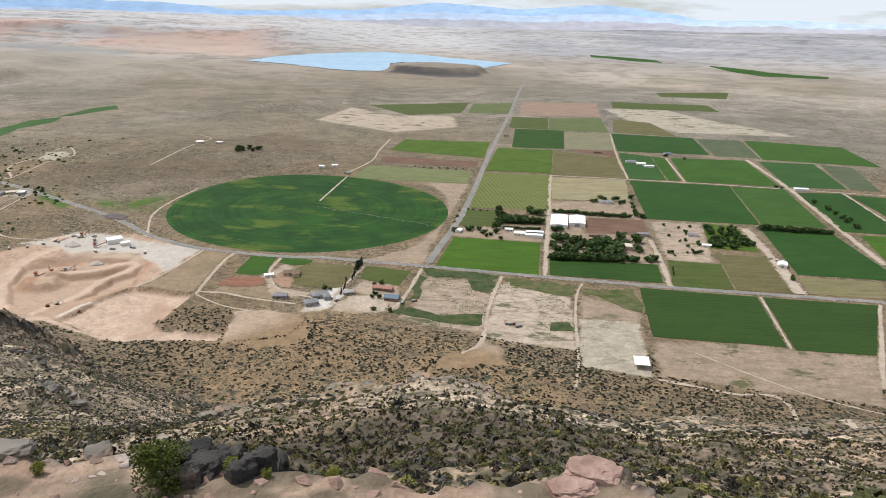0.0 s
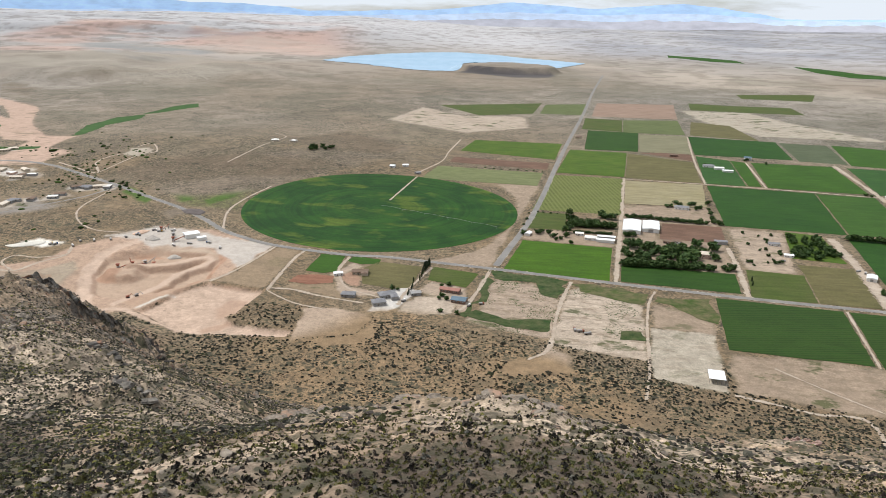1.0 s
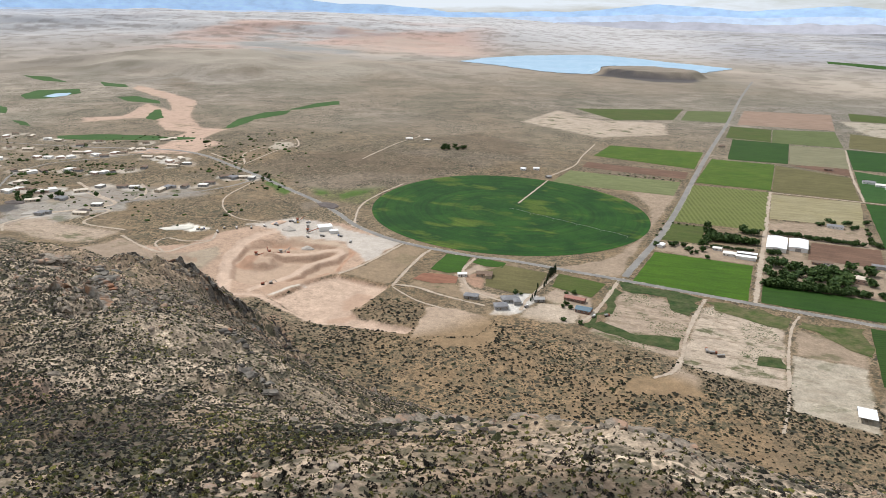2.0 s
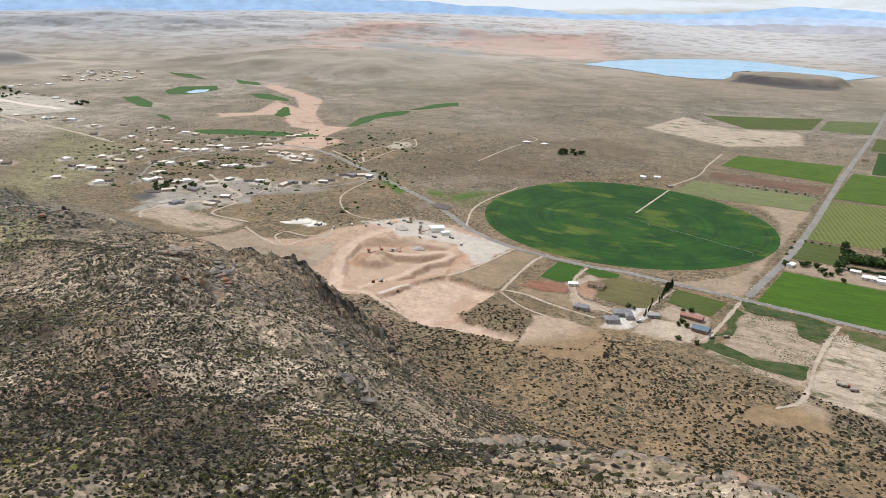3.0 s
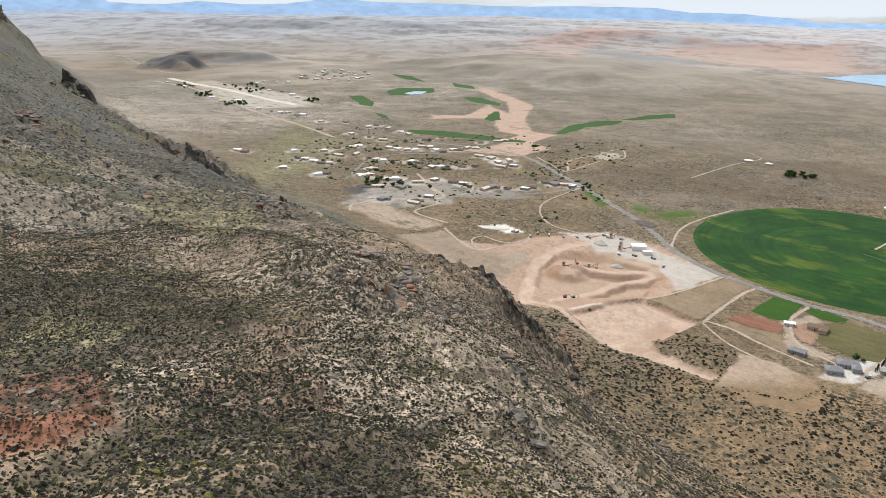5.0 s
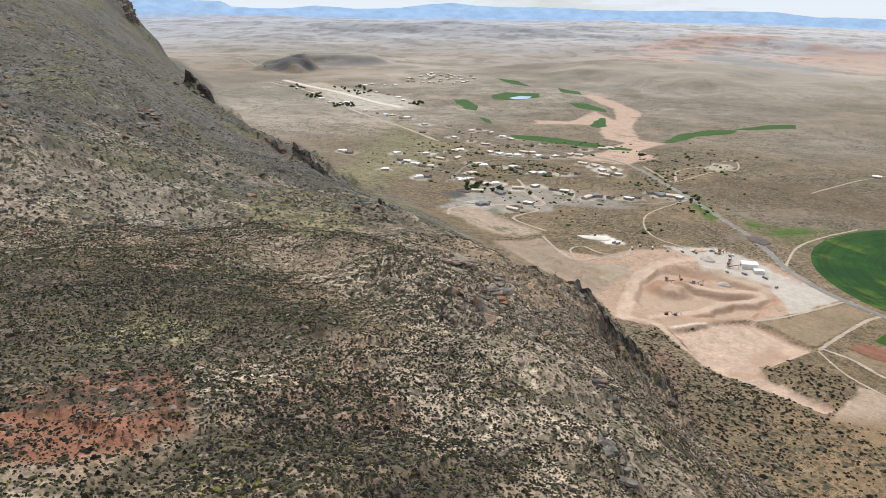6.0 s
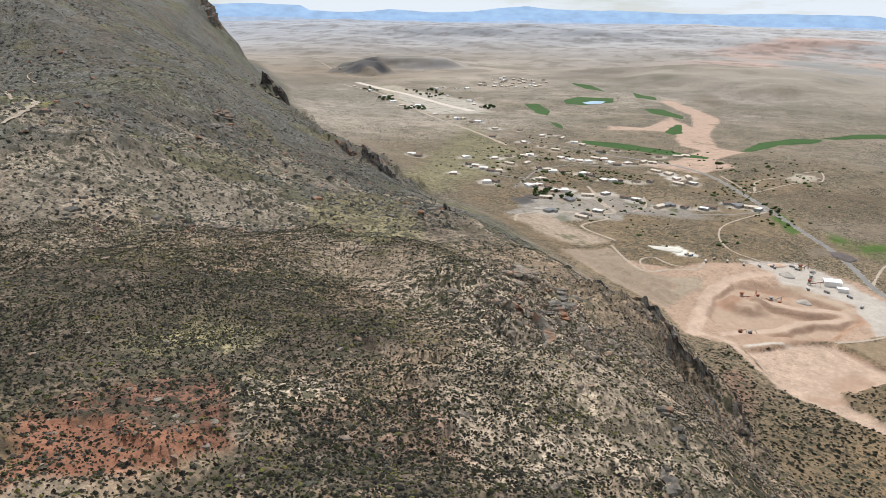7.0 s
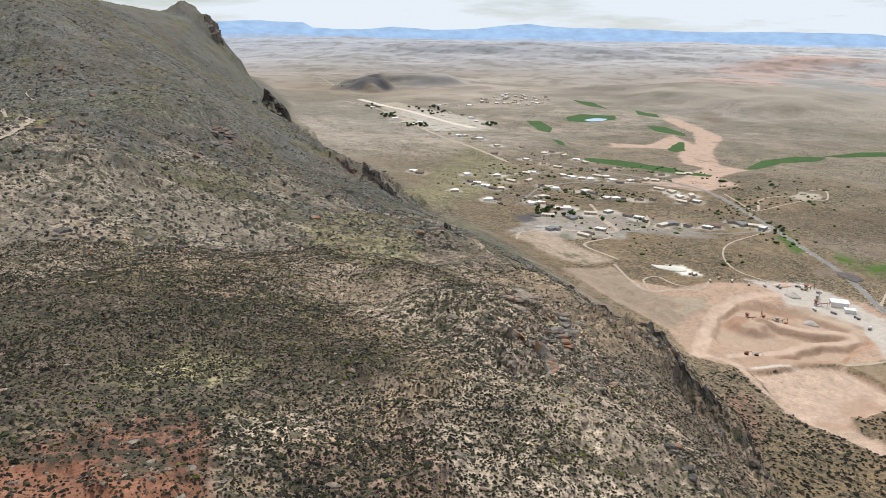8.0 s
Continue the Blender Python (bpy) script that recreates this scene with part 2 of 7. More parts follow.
# the gravel pit: sunken floor, the ramp that winds down into it, the levelled pad below
PIT_FLOOR = [(-528, 850), (-482, 884), (-410, 886), (-374, 866), (-367, 800), (-386, 766), (-420, 728), (-446, 716), (-482, 730), (-512, 782)]
PIT_RAMP = [(-438, 700), (-426, 730), (-414, 765), (-412, 806), (-394, 838), (-389, 860), (-399, 873), (-414, 864), (-432, 843), (-458, 832), (-478, 826)]
PIT_PAD = [(-403, 692), (-392, 726), (-384, 757), (-361, 784), (-290, 770), (-293, 730), (-306, 689), (-290, 676), (-223, 667), (-226, 655), (-306, 651), (-336, 650)]
WORKS_ROAD = [(-455, 672), (-478, 712), (-510, 772), (-527, 812), (-538, 858), (-536, 893), (-520, 925)]
WEST_BANK = [(-730, 742), (-704, 812), (-656, 792), (-608, 774), (-562, 815), (-532, 790), (-522, 703), (-613, 711)]


def works(x, y):
    """What the diggers have cut and tipped in the gravel pit."""
    x, y = x + 3.0 * vnoise(x, y, 16, 14) + 1.2 * vnoise(x, y, 6, 15), y + 3.0 * vnoise(x, y, 16, 16) + 1.2 * vnoise(x, y, 6, 17)
    floor_gap, ramp_gap = line_gap(x, y, PIT_FLOOR, True), line_gap(x, y, PIT_RAMP)
    dz = -6.5 * smooth(-1, 8, floor_gap) - 2.5 * smooth(22, 34, floor_gap)
    dz = dz + (-dz * 0.8 + 0.6) * smooth(13, 6, ramp_gap)
    dz = dz - 4.5 * smooth(-5, 4, line_gap(x, y, PIT_PAD, True))
    mound = np.hypot((x + 480) * 0.8 + (y - 802) * 0.6, (-(x + 480) * 0.6 + (y - 802) * 0.8) * 1.3)
    dz = dz + (9.0 + 1.5 * vnoise(x, y, 9, 18)) * smooth(33, 15, mound)
    dz = dz + 3.0 * smooth(9, 3, line_gap(x, y, [(-520, 862), (-500, 890), (-470, 900)]))
    dz = dz - 1.6 * smooth(10, 5, line_gap(x, y, WORKS_ROAD))
    gullies = np.abs(vnoise(0.5 * x + 0.86 * y, (0.86 * x - 0.5 * y) * 0.3, 13, 41)) + 0.5 * np.abs(vnoise(0.5 * x + 0.86 * y, (0.86 * x - 0.5 * y) * 0.3, 6, 42))
    return dz + 6.0 * (0.6 - gullies) * smooth(2, 25, line_gap(x, y, WEST_BANK, True))


# stations across the mountain front: x, six knots (y, z) from the top down, y of the foot
EAST_SPUR = [
    (1500, (-300, 300), (-50, 290), (60, 260), (180, 180), (300, 90), (380, 40), 470),
    (600, (-300, 315), (-30, 305), (60, 260), (180, 190), (300, 110), (380, 60), 470),
    (250, (-300, 318), (-10, 305), (80, 255), (220, 175), (371, 95), (430, 50), 510),
    (80, (-300, 318), (3, 308), (30, 286), (120, 240), (257, 161), (380, 85), 500),
]
NEAR_BENCH = [
    (10, (-300, 316), (3, 309), (22, 294), (90, 262), (150, 240), (250, 172), 500),
    (-40, (-300, 316), (3, 307), (30, 284), (111, 249), (190, 212), (255, 168), 500),
    (-90, (-200, 305), (0, 288), (60, 266), (100, 249), (180, 203), (300, 132), 505),
    (-150, (-200, 280), (0, 258), (95, 236), (170, 216), (245, 193), (330, 135), 505),
    (-200, (-200, 255), (60, 236), (143, 222), (240, 209), (300, 180), (346, 137), 500),
    (-260, (-200, 245), (80, 228), (140, 219), (258, 203), (345, 178), (388, 138), 520),
]
FAR_RANGE = [
    (-350, (-200, 235), (80, 223), (150, 212), (225, 196), (274, 205), (380, 165), 600),
    (-460, (-200, 228), (60, 216), (110, 212), (180, 203), (260, 193), (400, 160), 630),
    (-580, (-200, 265), (90, 242), (147, 238), (197, 212), (273, 190), (440, 148), 680),
    (-720, (-200, 275), (100, 262), (170, 252), (260, 218), (340, 186), (500, 125), 715),
    (-1000, (0, 230), (158, 238), (300, 255), (428, 160), (631, 85), (700, 45), 790),
    (-1250, (0, 250), (200, 290), (420, 225), (600, 130), (690, 85), (750, 50), 830),
    (-2000, (0, 330), (240, 425), (500, 300), (700, 180), (830, 115), (850, 60), 900),
    (-2900, (300, 380), (700, 400), (880, 385), (930, 320), (1050, 170), (1100, 120), 1250),
    (-4400, (600, 330), (1100, 320), (1300, 250), (1450, 150), (1520, 110), (1560, 80), 1700),
]


def plain(x, y):
    """The valley floor: a gentle fan that rises to the west, with a low hill behind the round field."""
    z = 40 * np.tanh(-0.024 * x / 40) + 12 * np.tanh(0.0068 * y / 12)
    return z + 24 * np.exp(-((x + 620) / 330) ** 2 - ((y - 1530) / 230) ** 2)


CELL, X0, Y0, NX, NY = 5.0, -4400.0, -600.0, 1180, 500


def front_raster():
    """Height of the mountain front above the valley floor, on a 5 m raster."""
    xs, ys = X0 + CELL * np.arange(NX), Y0 + CELL * np.arange(NY)
    stations = sorted(EAST_SPUR + NEAR_BENCH + FAR_RANGE)
    sx = np.array([s[0] for s in stations], float)
    ky = np.array([[k[0] for k in s[1:7]] + [s[7], s[7] + 60] for s in stations], float)
    kz = np.array([[k[1] - float(plain(s[0], k[0])) for k in s[1:7]] + [6.0, 0] for s in stations], float)
    out = np.zeros((NY, NX))
    for i, x in enumerate(xs):
        yk = [np.interp(x, sx, ky[:, j]) for j in range(8)]
        zk = [np.interp(x, sx, kz[:, j]) for j in range(8)]
        out[:, i] = np.interp(ys, yk, zk)
    w = np.exp(-0.5 * (np.arange(-4, 5) / 1.5) ** 2)
    w /= w.sum()
    for axis in (0, 1):
        pad = np.pad(out, [(4, 4) if a == axis else (0, 0) for a in (0, 1)], mode="edge")
        n = out.shape[axis]
        out = sum(w[k] * (pad[k:k + n] if axis == 0 else pad[:, k:k + n]) for k in range(9))
    return out


FRONT = front_raster()


def front(x, y):
    u = np.clip((np.asarray(x, float) - X0) / CELL, 0, NX - 1.001)
    v = np.clip((np.asarray(y, float) - Y0) / CELL, 0, NY - 1.001)
    i, j = u.astype(int), v.astype(int)
    fu, fv = u - i, v - j
    a = FRONT[j, i] * (1 - fu) + FRONT[j, i + 1] * fu
    b = FRONT[j + 1, i] * (1 - fu) + FRONT[j + 1, i + 1] * fu
    return a * (1 - fv) + b * fv


# crags: x, y, reach, height
CRAGS = [
    (-250, 372, 26, 6), (-226, 384, 20, 5), (-204, 360, 25, 7), (-276, 340, 22, 5), (-232, 246, 14, 3), (-160, 246, 9, 2.5),
    (-300, 300, 24, 3), (-262, 285, 20, 3), (-545, 250, 46, 3), (-600, 180, 55, 3), (-480, 262, 34, 2.5), (-1090, 672, 60, 26),
    (-1160, 660, 55, 24), (-1235, 636, 45, 14), (-612, 462, 11, 5), (-1960, 836, 85, 40), (-128, 205, 12, 2.5), (4, 158, 12, 2),
    (-20, 178, 11, 2), (-70, 230, 24, 2.5), (-900, 330, 60, 5), (-2850, 930, 140, 50),
]


# humps and hollows of the near spur: x, y, reach, height
HUMPS = [
    (-500, 398, 60, 10), (-405, 395, 50, 6), (-352, 388, 42, 5), (-278, 334, 28, 8), (-262, 352, 20, 5), (-247, 374, 18, 9), (-230, 350, 13, -8), (-220, 226, 13, -6),
    (-226, 380, 15, 12), (-299, 268, 36, 12), (-276, 230, 20, -8), (-255, 265, 14, -5), (-505, 232, 40, -8), (-470, 300, 45, -6),
]


# lone hills on the plain: x, y, reach, height
BUTTES = [(-3540, 1930, 210, 62), (-3900, 2500, 420, 45), (-1900, 2950, 330, 32), (-1500, 3300, 700, 30), (-2500, 3600, 900, 45)]


def crag_rise(x, y):
    """Blocky cliffs and ledges at the crags."""
    out = np.zeros(np.shape(x))
    for cx, cy, reach, tall in CRAGS:
        near = np.exp(-((x - cx) ** 2 + (y - cy) ** 2) / reach ** 2)
        if near.max() < 0.02:
            continue
        a = smooth(-0.05, 0.06, vnoise(x + 0.4 * y, y, 0.42 * reach, 81) + 0.3 * vnoise(x, y, 0.15 * reach, 82))
        b = smooth(0.05, 0.14, vnoise(x, y + 0.5 * x, 0.23 * reach, 83))
        c = smooth(0.0, 0.1, vnoise(x, y, 0.11 * reach, 84))
        out = np.maximum(out, smooth(0.12, 0.55, near) * tall * (0.55 * a + 0.3 * b + 0.15 * c))
    return out


def height(x, y):
    """Height of the ground, with the relief of gullies and outcrops on the mountain front."""
    x, y = np.asarray(x, float), np.asarray(y, float)
    if x.ndim == 0:
        return height(x[None], y[None])[0]
    rise = front(x, y)
    rough = smooth(4, 60, rise)
    z = plain(x, y) + rise
    gully = 1 - np.abs(fbm(x + 0.3 * y, y * 0.55, 85, 3, 5)) * 2
    z = z + rough * (5.5 * gully - 2.5)
    crag = fbm(x, y, 34, 4, 31)
    z = z + rough * 3.0 * smooth(0.10, 0.26, crag) * smooth(0.0, 0.25, fbm(x, y, 210, 2, 77) + 0.12)
    z = z + rough * (2.0 * fbm(x, y, 11, 3, 9) + 0.7 * fbm(x, y, 3.1, 2, 3))
    z = z + crag_rise(x, y)
    for cx, cy, reach, tall in HUMPS:
        z = z + tall * np.exp(-((x - cx) ** 2 + (y - cy) ** 2) / reach ** 2)
    # low swells of the desert floor, level under the farms and the yards
    away = smooth(640, 1500, np.hypot(x - 250, (y - 1250) * 0.75))
    z = z + away * (1 - rough) * 6.0 * fbm(x, y, 420, 3, 51)
    # cliff-top promontory
    edge = np.where(x < -1, 3.5, np.where(x < 7.2, 3.0, 3.0 - (x - 7.2) * 1.6)) + 0.7 * vnoise(x, y, 2.3, 8) + 0.3 * vnoise(x, y, 0.7, 4)
    top = smooth(1.6, -0.4, y - edge) * smooth(-40, -16, x) * smooth(30, 10, x)
    level = 319.0 + 0.5 * fbm(x, y, 5, 3, 21)
    z = z + top * (level - z)
    yard = np.nonzero((x > -760) & (x < -190) & (y > 620) & (y < 930))
    if len(yard[0]):
        z[yard] = z[yard] + works(x[yard], y[yard])
    # mesa beside the lake and the uplands beyond it
    r, h = np.hypot(x, y - 10), np.degrees(np.arctan2(x, y - 10))
    hill = smooth(5200, 8500, r) * smooth(-2, -14, h) * (150 + 60 * fbm(x, y, 2200, 5, 61))
    hill = hill + smooth(3600, 6500, r) * smooth(-16, -34, h) * (60 + 60 * fbm(x, y, 1500, 5, 66)) * smooth(-78, -60, h)
    far_rolls = smooth(6000, 12000, r) * (40 + 60 * fbm(x, y, 1900, 5, 71)) * smooth(-16, 6, h)
    for bx, by, reach, tall in BUTTES:
        far_rolls = far_rolls + tall * smooth(1.0, 0.15, np.hypot(x - bx, y - by) / reach + 0.25 * vnoise(x, y, reach * 0.5, 29) + 0.22 * fbm(x, y, reach * 0.28, 4, 28))
    mesa = 30 * smooth(1.12, 0.88, np.hypot((x + 50) / 270, (y - 4030) / 190) + 0.12 * vnoise(x, y, 120, 19))
    return z + hill + far_rolls + mesa


REACH, FADE = 3200.0, 400.0


def warp(x, y, z):
    """Draws land farther than 3.2 km in towards the lookout along the line of sight, so that the sheet ends at 4.8 km."""
    x, y, z = np.asarray(x, float), np.asarray(y, float), np.asarray(z, float)
    r = np.hypot(x + 8, y - 25)
    near = np.where(r > REACH, REACH + FADE * np.log1p((np.maximum(r, REACH) - REACH) / FADE), r)
    k = near / np.maximum(r, 1e-6)
    return (x + 8) * k - 8, (y - 25) * k + 25, 330 + (z - 330) * k
# ---- end of terrain ----


# ---- the ground ----
def part(name, bm, material, parent=None, label="", smooth_faces=False):
    """Links a bmesh as one mesh object, under a thing or a part."""
    me = bpy.data.meshes.new(name)
    bm.to_mesh(me)
    bm.free()
    if smooth_faces:
        me.polygons.foreach_set("use_smooth", [True] * len(me.polygons))
    for m in material if isinstance(material, (list, tuple)) else [material]:
        me.materials.append(m)
    ob = new(name, me)
    if parent is not None:
        ob.parent = parent
    if label:
        ob["label"] = label
    return ob


def mesh_of(name, verts, faces, material, smooth_faces=False):
    """One mesh object from arrays: faces is (n, 3) or (n, 4)."""
    verts, faces = np.asarray(verts, np.float32), np.asarray(faces, np.int32)
    me = bpy.data.meshes.new(name)
    me.vertices.add(len(verts))
    me.vertices.foreach_set("co", verts.ravel())
    n, k = faces.shape
    me.loops.add(n * k)
    me.loops.foreach_set("vertex_index", faces.ravel())
    me.polygons.add(n)
    me.polygons.foreach_set("loop_start", np.arange(0, n * k, k, dtype=np.int32))
    me.polygons.foreach_set("use_smooth", np.full(n, smooth_faces))
    for m in material if isinstance(material, (list, tuple)) else [material]:
        me.materials.append(m)
    me.update(calc_edges=True)
    me.validate()
    return new(name, me)


RED, RED2, PINK, PINK2 = (0.150, 0.078, 0.055), (0.235, 0.110, 0.070), (0.36, 0.256, 0.190), (0.36, 0.278, 0.210)
GREYLOT, PIT, BANK, WHITE = (0.40, 0.36, 0.32), (0.37, 0.272, 0.202), (0.29, 0.222, 0.168), (0.66, 0.63, 0.57)
WASH, LOT, LOT2, SAND = (0.42, 0.30, 0.235), (0.325, 0.258, 0.20), (0.375, 0.312, 0.25), (0.35, 0.31, 0.25)
PALEPINK, MUD = (0.435, 0.325, 0.252), (0.215, 0.155, 0.115)
BARE, UPDARK, WEED, DUNE = (0.265, 0.205, 0.152), (0.178, 0.142, 0.108), (0.140, 0.138, 0.062), (0.50, 0.36, 0.30)
TOWN, DUNE2, DARKROCK, UPGREY = (0.23, 0.205, 0.18), (0.30, 0.235, 0.225), (0.085, 0.078, 0.080), (0.27, 0.265, 0.255)
TINGE = (0.205, 0.182, 0.108)
DARKSOIL, YELLOW = (0.108, 0.085, 0.066), (0.30, 0.225, 0.155)
SANDY, WEED2, FOOTB = (0.30, 0.265, 0.22), (0.060, 0.105, 0.020), (0.232, 0.162, 0.096)
TAN, HILL, PALE, UPLAND = (0.190, 0.138, 0.086), (0.262, 0.200, 0.144), (0.370, 0.306, 0.238), (0.345, 0.312, 0.280)
REDSLOPE, LOTBROWN, ORANGE, DITCH = (0.235, 0.148, 0.105), (0.225, 0.168, 0.112), (0.34, 0.212, 0.145), (0.50, 0.45, 0.39)

# the sheet is laid out in rings round the lookout, finer near it and where the land is seen
headings = np.concatenate([np.arange(-95, -42, 0.24), np.arange(-42, -10, 0.13), np.arange(-10, 40, 0.2), np.arange(40, 265, 4.5)])
rings = np.concatenate([
    [0.001], np.exp(np.linspace(math.log(0.3), math.log(39.5), 120)),
    np.exp(np.linspace(math.log(40), math.log(600), 400)), np.arange(603, 1000, 3.0),
    np.exp(np.linspace(math.log(1004), math.log(3200), 160)),
    np.exp(np.linspace(math.log(3230), math.log(13000), 150)),
])
rings = np.unique(rings)
hh, rr = np.meshgrid(np.radians(headings), rings)
gx, gy = (rr * np.sin(hh)).ravel(), (rr * np.cos(hh) - 8).ravel()
gz = height(gx, gy)
soil = np.empty((len(gx), 3))
rise = front(gx, gy)
on_hill = smooth(3, 30, rise)
away = np.hypot(gx, gy)


def blend(mask, colour):
    global soil
    soil = soil * (1 - mask[:, None]) + np.array(colour) * mask[:, None]


soil[:] = TAN
blend(smooth(-0.2, 0.4, fbm(gx, gy, 160, 4, 91)) * 0.5, (0.225, 0.178, 0.125))
# the plain pales and greys with distance: haze put into the soil colour
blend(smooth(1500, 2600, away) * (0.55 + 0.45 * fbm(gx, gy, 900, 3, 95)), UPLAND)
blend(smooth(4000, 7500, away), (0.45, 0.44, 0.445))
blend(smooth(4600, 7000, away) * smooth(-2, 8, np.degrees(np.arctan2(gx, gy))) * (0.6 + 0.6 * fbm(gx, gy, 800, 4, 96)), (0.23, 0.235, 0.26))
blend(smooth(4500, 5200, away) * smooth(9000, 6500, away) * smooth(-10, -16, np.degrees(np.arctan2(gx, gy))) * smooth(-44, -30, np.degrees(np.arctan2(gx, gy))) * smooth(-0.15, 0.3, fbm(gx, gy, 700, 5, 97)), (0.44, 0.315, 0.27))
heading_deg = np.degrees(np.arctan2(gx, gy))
# bluer haze over the far west, also mixed into the soil
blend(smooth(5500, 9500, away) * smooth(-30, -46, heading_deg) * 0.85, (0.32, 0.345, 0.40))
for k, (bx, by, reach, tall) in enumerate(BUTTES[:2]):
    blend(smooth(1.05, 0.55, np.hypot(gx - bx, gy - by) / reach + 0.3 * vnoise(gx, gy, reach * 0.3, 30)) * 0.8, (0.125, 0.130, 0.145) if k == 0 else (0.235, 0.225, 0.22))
far_land = smooth(1300, 2200, away) * smooth(6500, 4000, away)
blend(far_land * smooth(0.02, 0.45, fbm(gx, gy, 700, 4, 53)) * 0.5, (0.165, 0.150, 0.128))
blend(far_land * smooth(0.08, 0.5, fbm(gx, gy, 950, 4, 57)) * 0.6, (0.40, 0.345, 0.285))
blend(far_land * smooth(0.05, 0.35, fbm(gx, gy, 240, 4, 58)) * 0.42, (0.150, 0.142, 0.108))
blend(smooth(900, 1500, away) * smooth(0.05, 0.30, fbm(gx, gy, 90, 3, 59)) * 0.4, (0.135, 0.115, 0.088))
blend(on_hill, HILL)
# far flank: cloud shade and grey haze are put into its soil colour
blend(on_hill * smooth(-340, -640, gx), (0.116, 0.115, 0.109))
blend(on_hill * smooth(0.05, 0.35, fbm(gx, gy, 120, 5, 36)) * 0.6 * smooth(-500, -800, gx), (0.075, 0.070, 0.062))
blend(on_hill * smooth(0.15, 0.40, fbm(gx, gy, 190, 4, 37)) * 0.5 * smooth(-500, -800, gx), (0.150, 0.150, 0.085))
blend(on_hill * smooth(0.02, 0.3, fbm(gx, gy, 46, 4, 33)) * 0.75 * smooth(-1000, -500, gx), PALE)
blend(on_hill * smooth(0.1, 0.4, fbm(gx, gy, 75, 3, 44)) * 0.55, (0.14, 0.112, 0.090))
blend(on_hill * smooth(0.18, 0.42, fbm(gx, gy, 55, 3, 46)) * 0.6 * smooth(-90, -200, gx), (0.125, 0.120, 0.052))
blend(smooth(17, 9, away) * smooth(6, 3, gy) * 0.9, (0.235, 0.172, 0.132))
blend(smooth(17, 9, away) * smooth(6, 3, gy) * smooth(0.0, 0.35, fbm(gx, gy, 2.6, 4, 38)) * 0.6, (0.17, 0.115, 0.088))
scrub = np.clip(0.85 + 0.3 * fbm(gx, gy, 300, 3, 23), 0, 1) * smooth(4200, 2600, away)


waste = np.zeros(len(gx))
grain = (0.6 + 0.4 * on_hill) * (0.12 + 0.88 * smooth(3000, 1200, away))
BARE_PATCHES = []


def paint(colour, soft, outline, grown=False, rutted=0.0):
    """A patch of bare soil of its own colour, or of painted-in shade, with an uneven edge; nothing grows on it."""
    global soil, scrub, grain, waste
    if not grown:
        BARE_PATCHES.append(outline)
    pts = np.array(outline, float)
    lo, hi = pts.min(0) - 3 * soft, pts.max(0) + 3 * soft
    pick = np.nonzero((gx > lo[0]) & (gx < hi[0]) & (gy > lo[1]) & (gy < hi[1]))[0]
    x, y = gx[pick], gy[pick]
    x = x + soft * fbm(x, y, soft * 4, 3, 12)
    y = y + soft * fbm(x, y, soft * 4, 3, 13)
    mask = smooth(-soft / 2, soft / 2, line_gap(x, y, list(outline), True))
    if soft >= 100:
        mask = mask * (0.35 + 0.65 * smooth(-0.15, 0.25, fbm(x, y, soft * 1.3, 4, 15)))
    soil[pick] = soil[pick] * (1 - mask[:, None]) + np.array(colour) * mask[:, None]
    if not grown:
        scrub[pick] = scrub[pick] * (1 - 0.85 * mask)
        grain[pick] = grain[pick] * (1 - 0.35 * mask)
    waste[pick] = waste[pick] * (1 - mask) + rutted * mask


paint(REDSLOPE, 20, [(-380, 628), (-372, 655), (-318, 590), (-262, 490), (-285, 470), (-330, 540)], True)  # reddish slope
paint(PINK, 7, [(-730, 745), (-704, 816), (-655, 796), (-600, 820), (-597, 884), (-560, 930), (-520, 990), (-437, 985), (-330, 935), (-346, 832), (-357, 789), (-367, 780), (-384, 757), (-403, 690), (-460, 668), (-522, 700), (-613, 711)])  # works
paint((0.265, 0.206, 0.155), 10, WEST_BANK, rutted=0.5)  # west bank
paint((0.30, 0.245, 0.185), 7, [(-577, 790), (-561, 828), (-536, 800), (-532, 753), (-550, 754)], True)  # scrubby bank
paint(GREYLOT, 6, [(-576, 932), (-529, 992), (-441, 970), (-388, 948), (-328, 936), (-346, 838), (-378, 874), (-407, 905), (-465, 906), (-489, 886), (-522, 922)])  # grey yard
paint(PINK2, 5, [(-490, 880), (-470, 905), (-407, 900), (-392, 880), (-440, 868)])  # yard edge
paint(PIT, 5, PIT_FLOOR)  # pit
paint(ORANGE, 5, [(-392, 884), (-372, 868), (-365, 800), (-384, 766), (-392, 772), (-376, 805), (-382, 862)])  # raw cut
paint(ORANGE, 6, [(-506, 782), (-498, 812), (-488, 816), (-482, 794), (-478, 776), (-490, 772)])  # raw face of the mound
paint(ORANGE, 6, [(-500, 868), (-478, 876), (-455, 872), (-462, 866), (-490, 858)])  # raw bank
paint((0.36, 0.25, 0.18), 4, [(-432, 706), (-424, 728), (-414, 765), (-386, 768), (-368, 786), (-388, 752), (-399, 728), (-409, 700)])  # bank above the pad
paint(PALEPINK, 4, PIT_PAD)  # levelled pad
paint((0.36, 0.25, 0.185), 7, [(-300, 745), (-296, 700), (-312, 690), (-326, 716), (-318, 745)])  # darker end of the pad
paint((0.36, 0.25, 0.185), 4, [(-318, 655), (-300, 664), (-290, 676), (-300, 682), (-322, 664)])  # spread heap
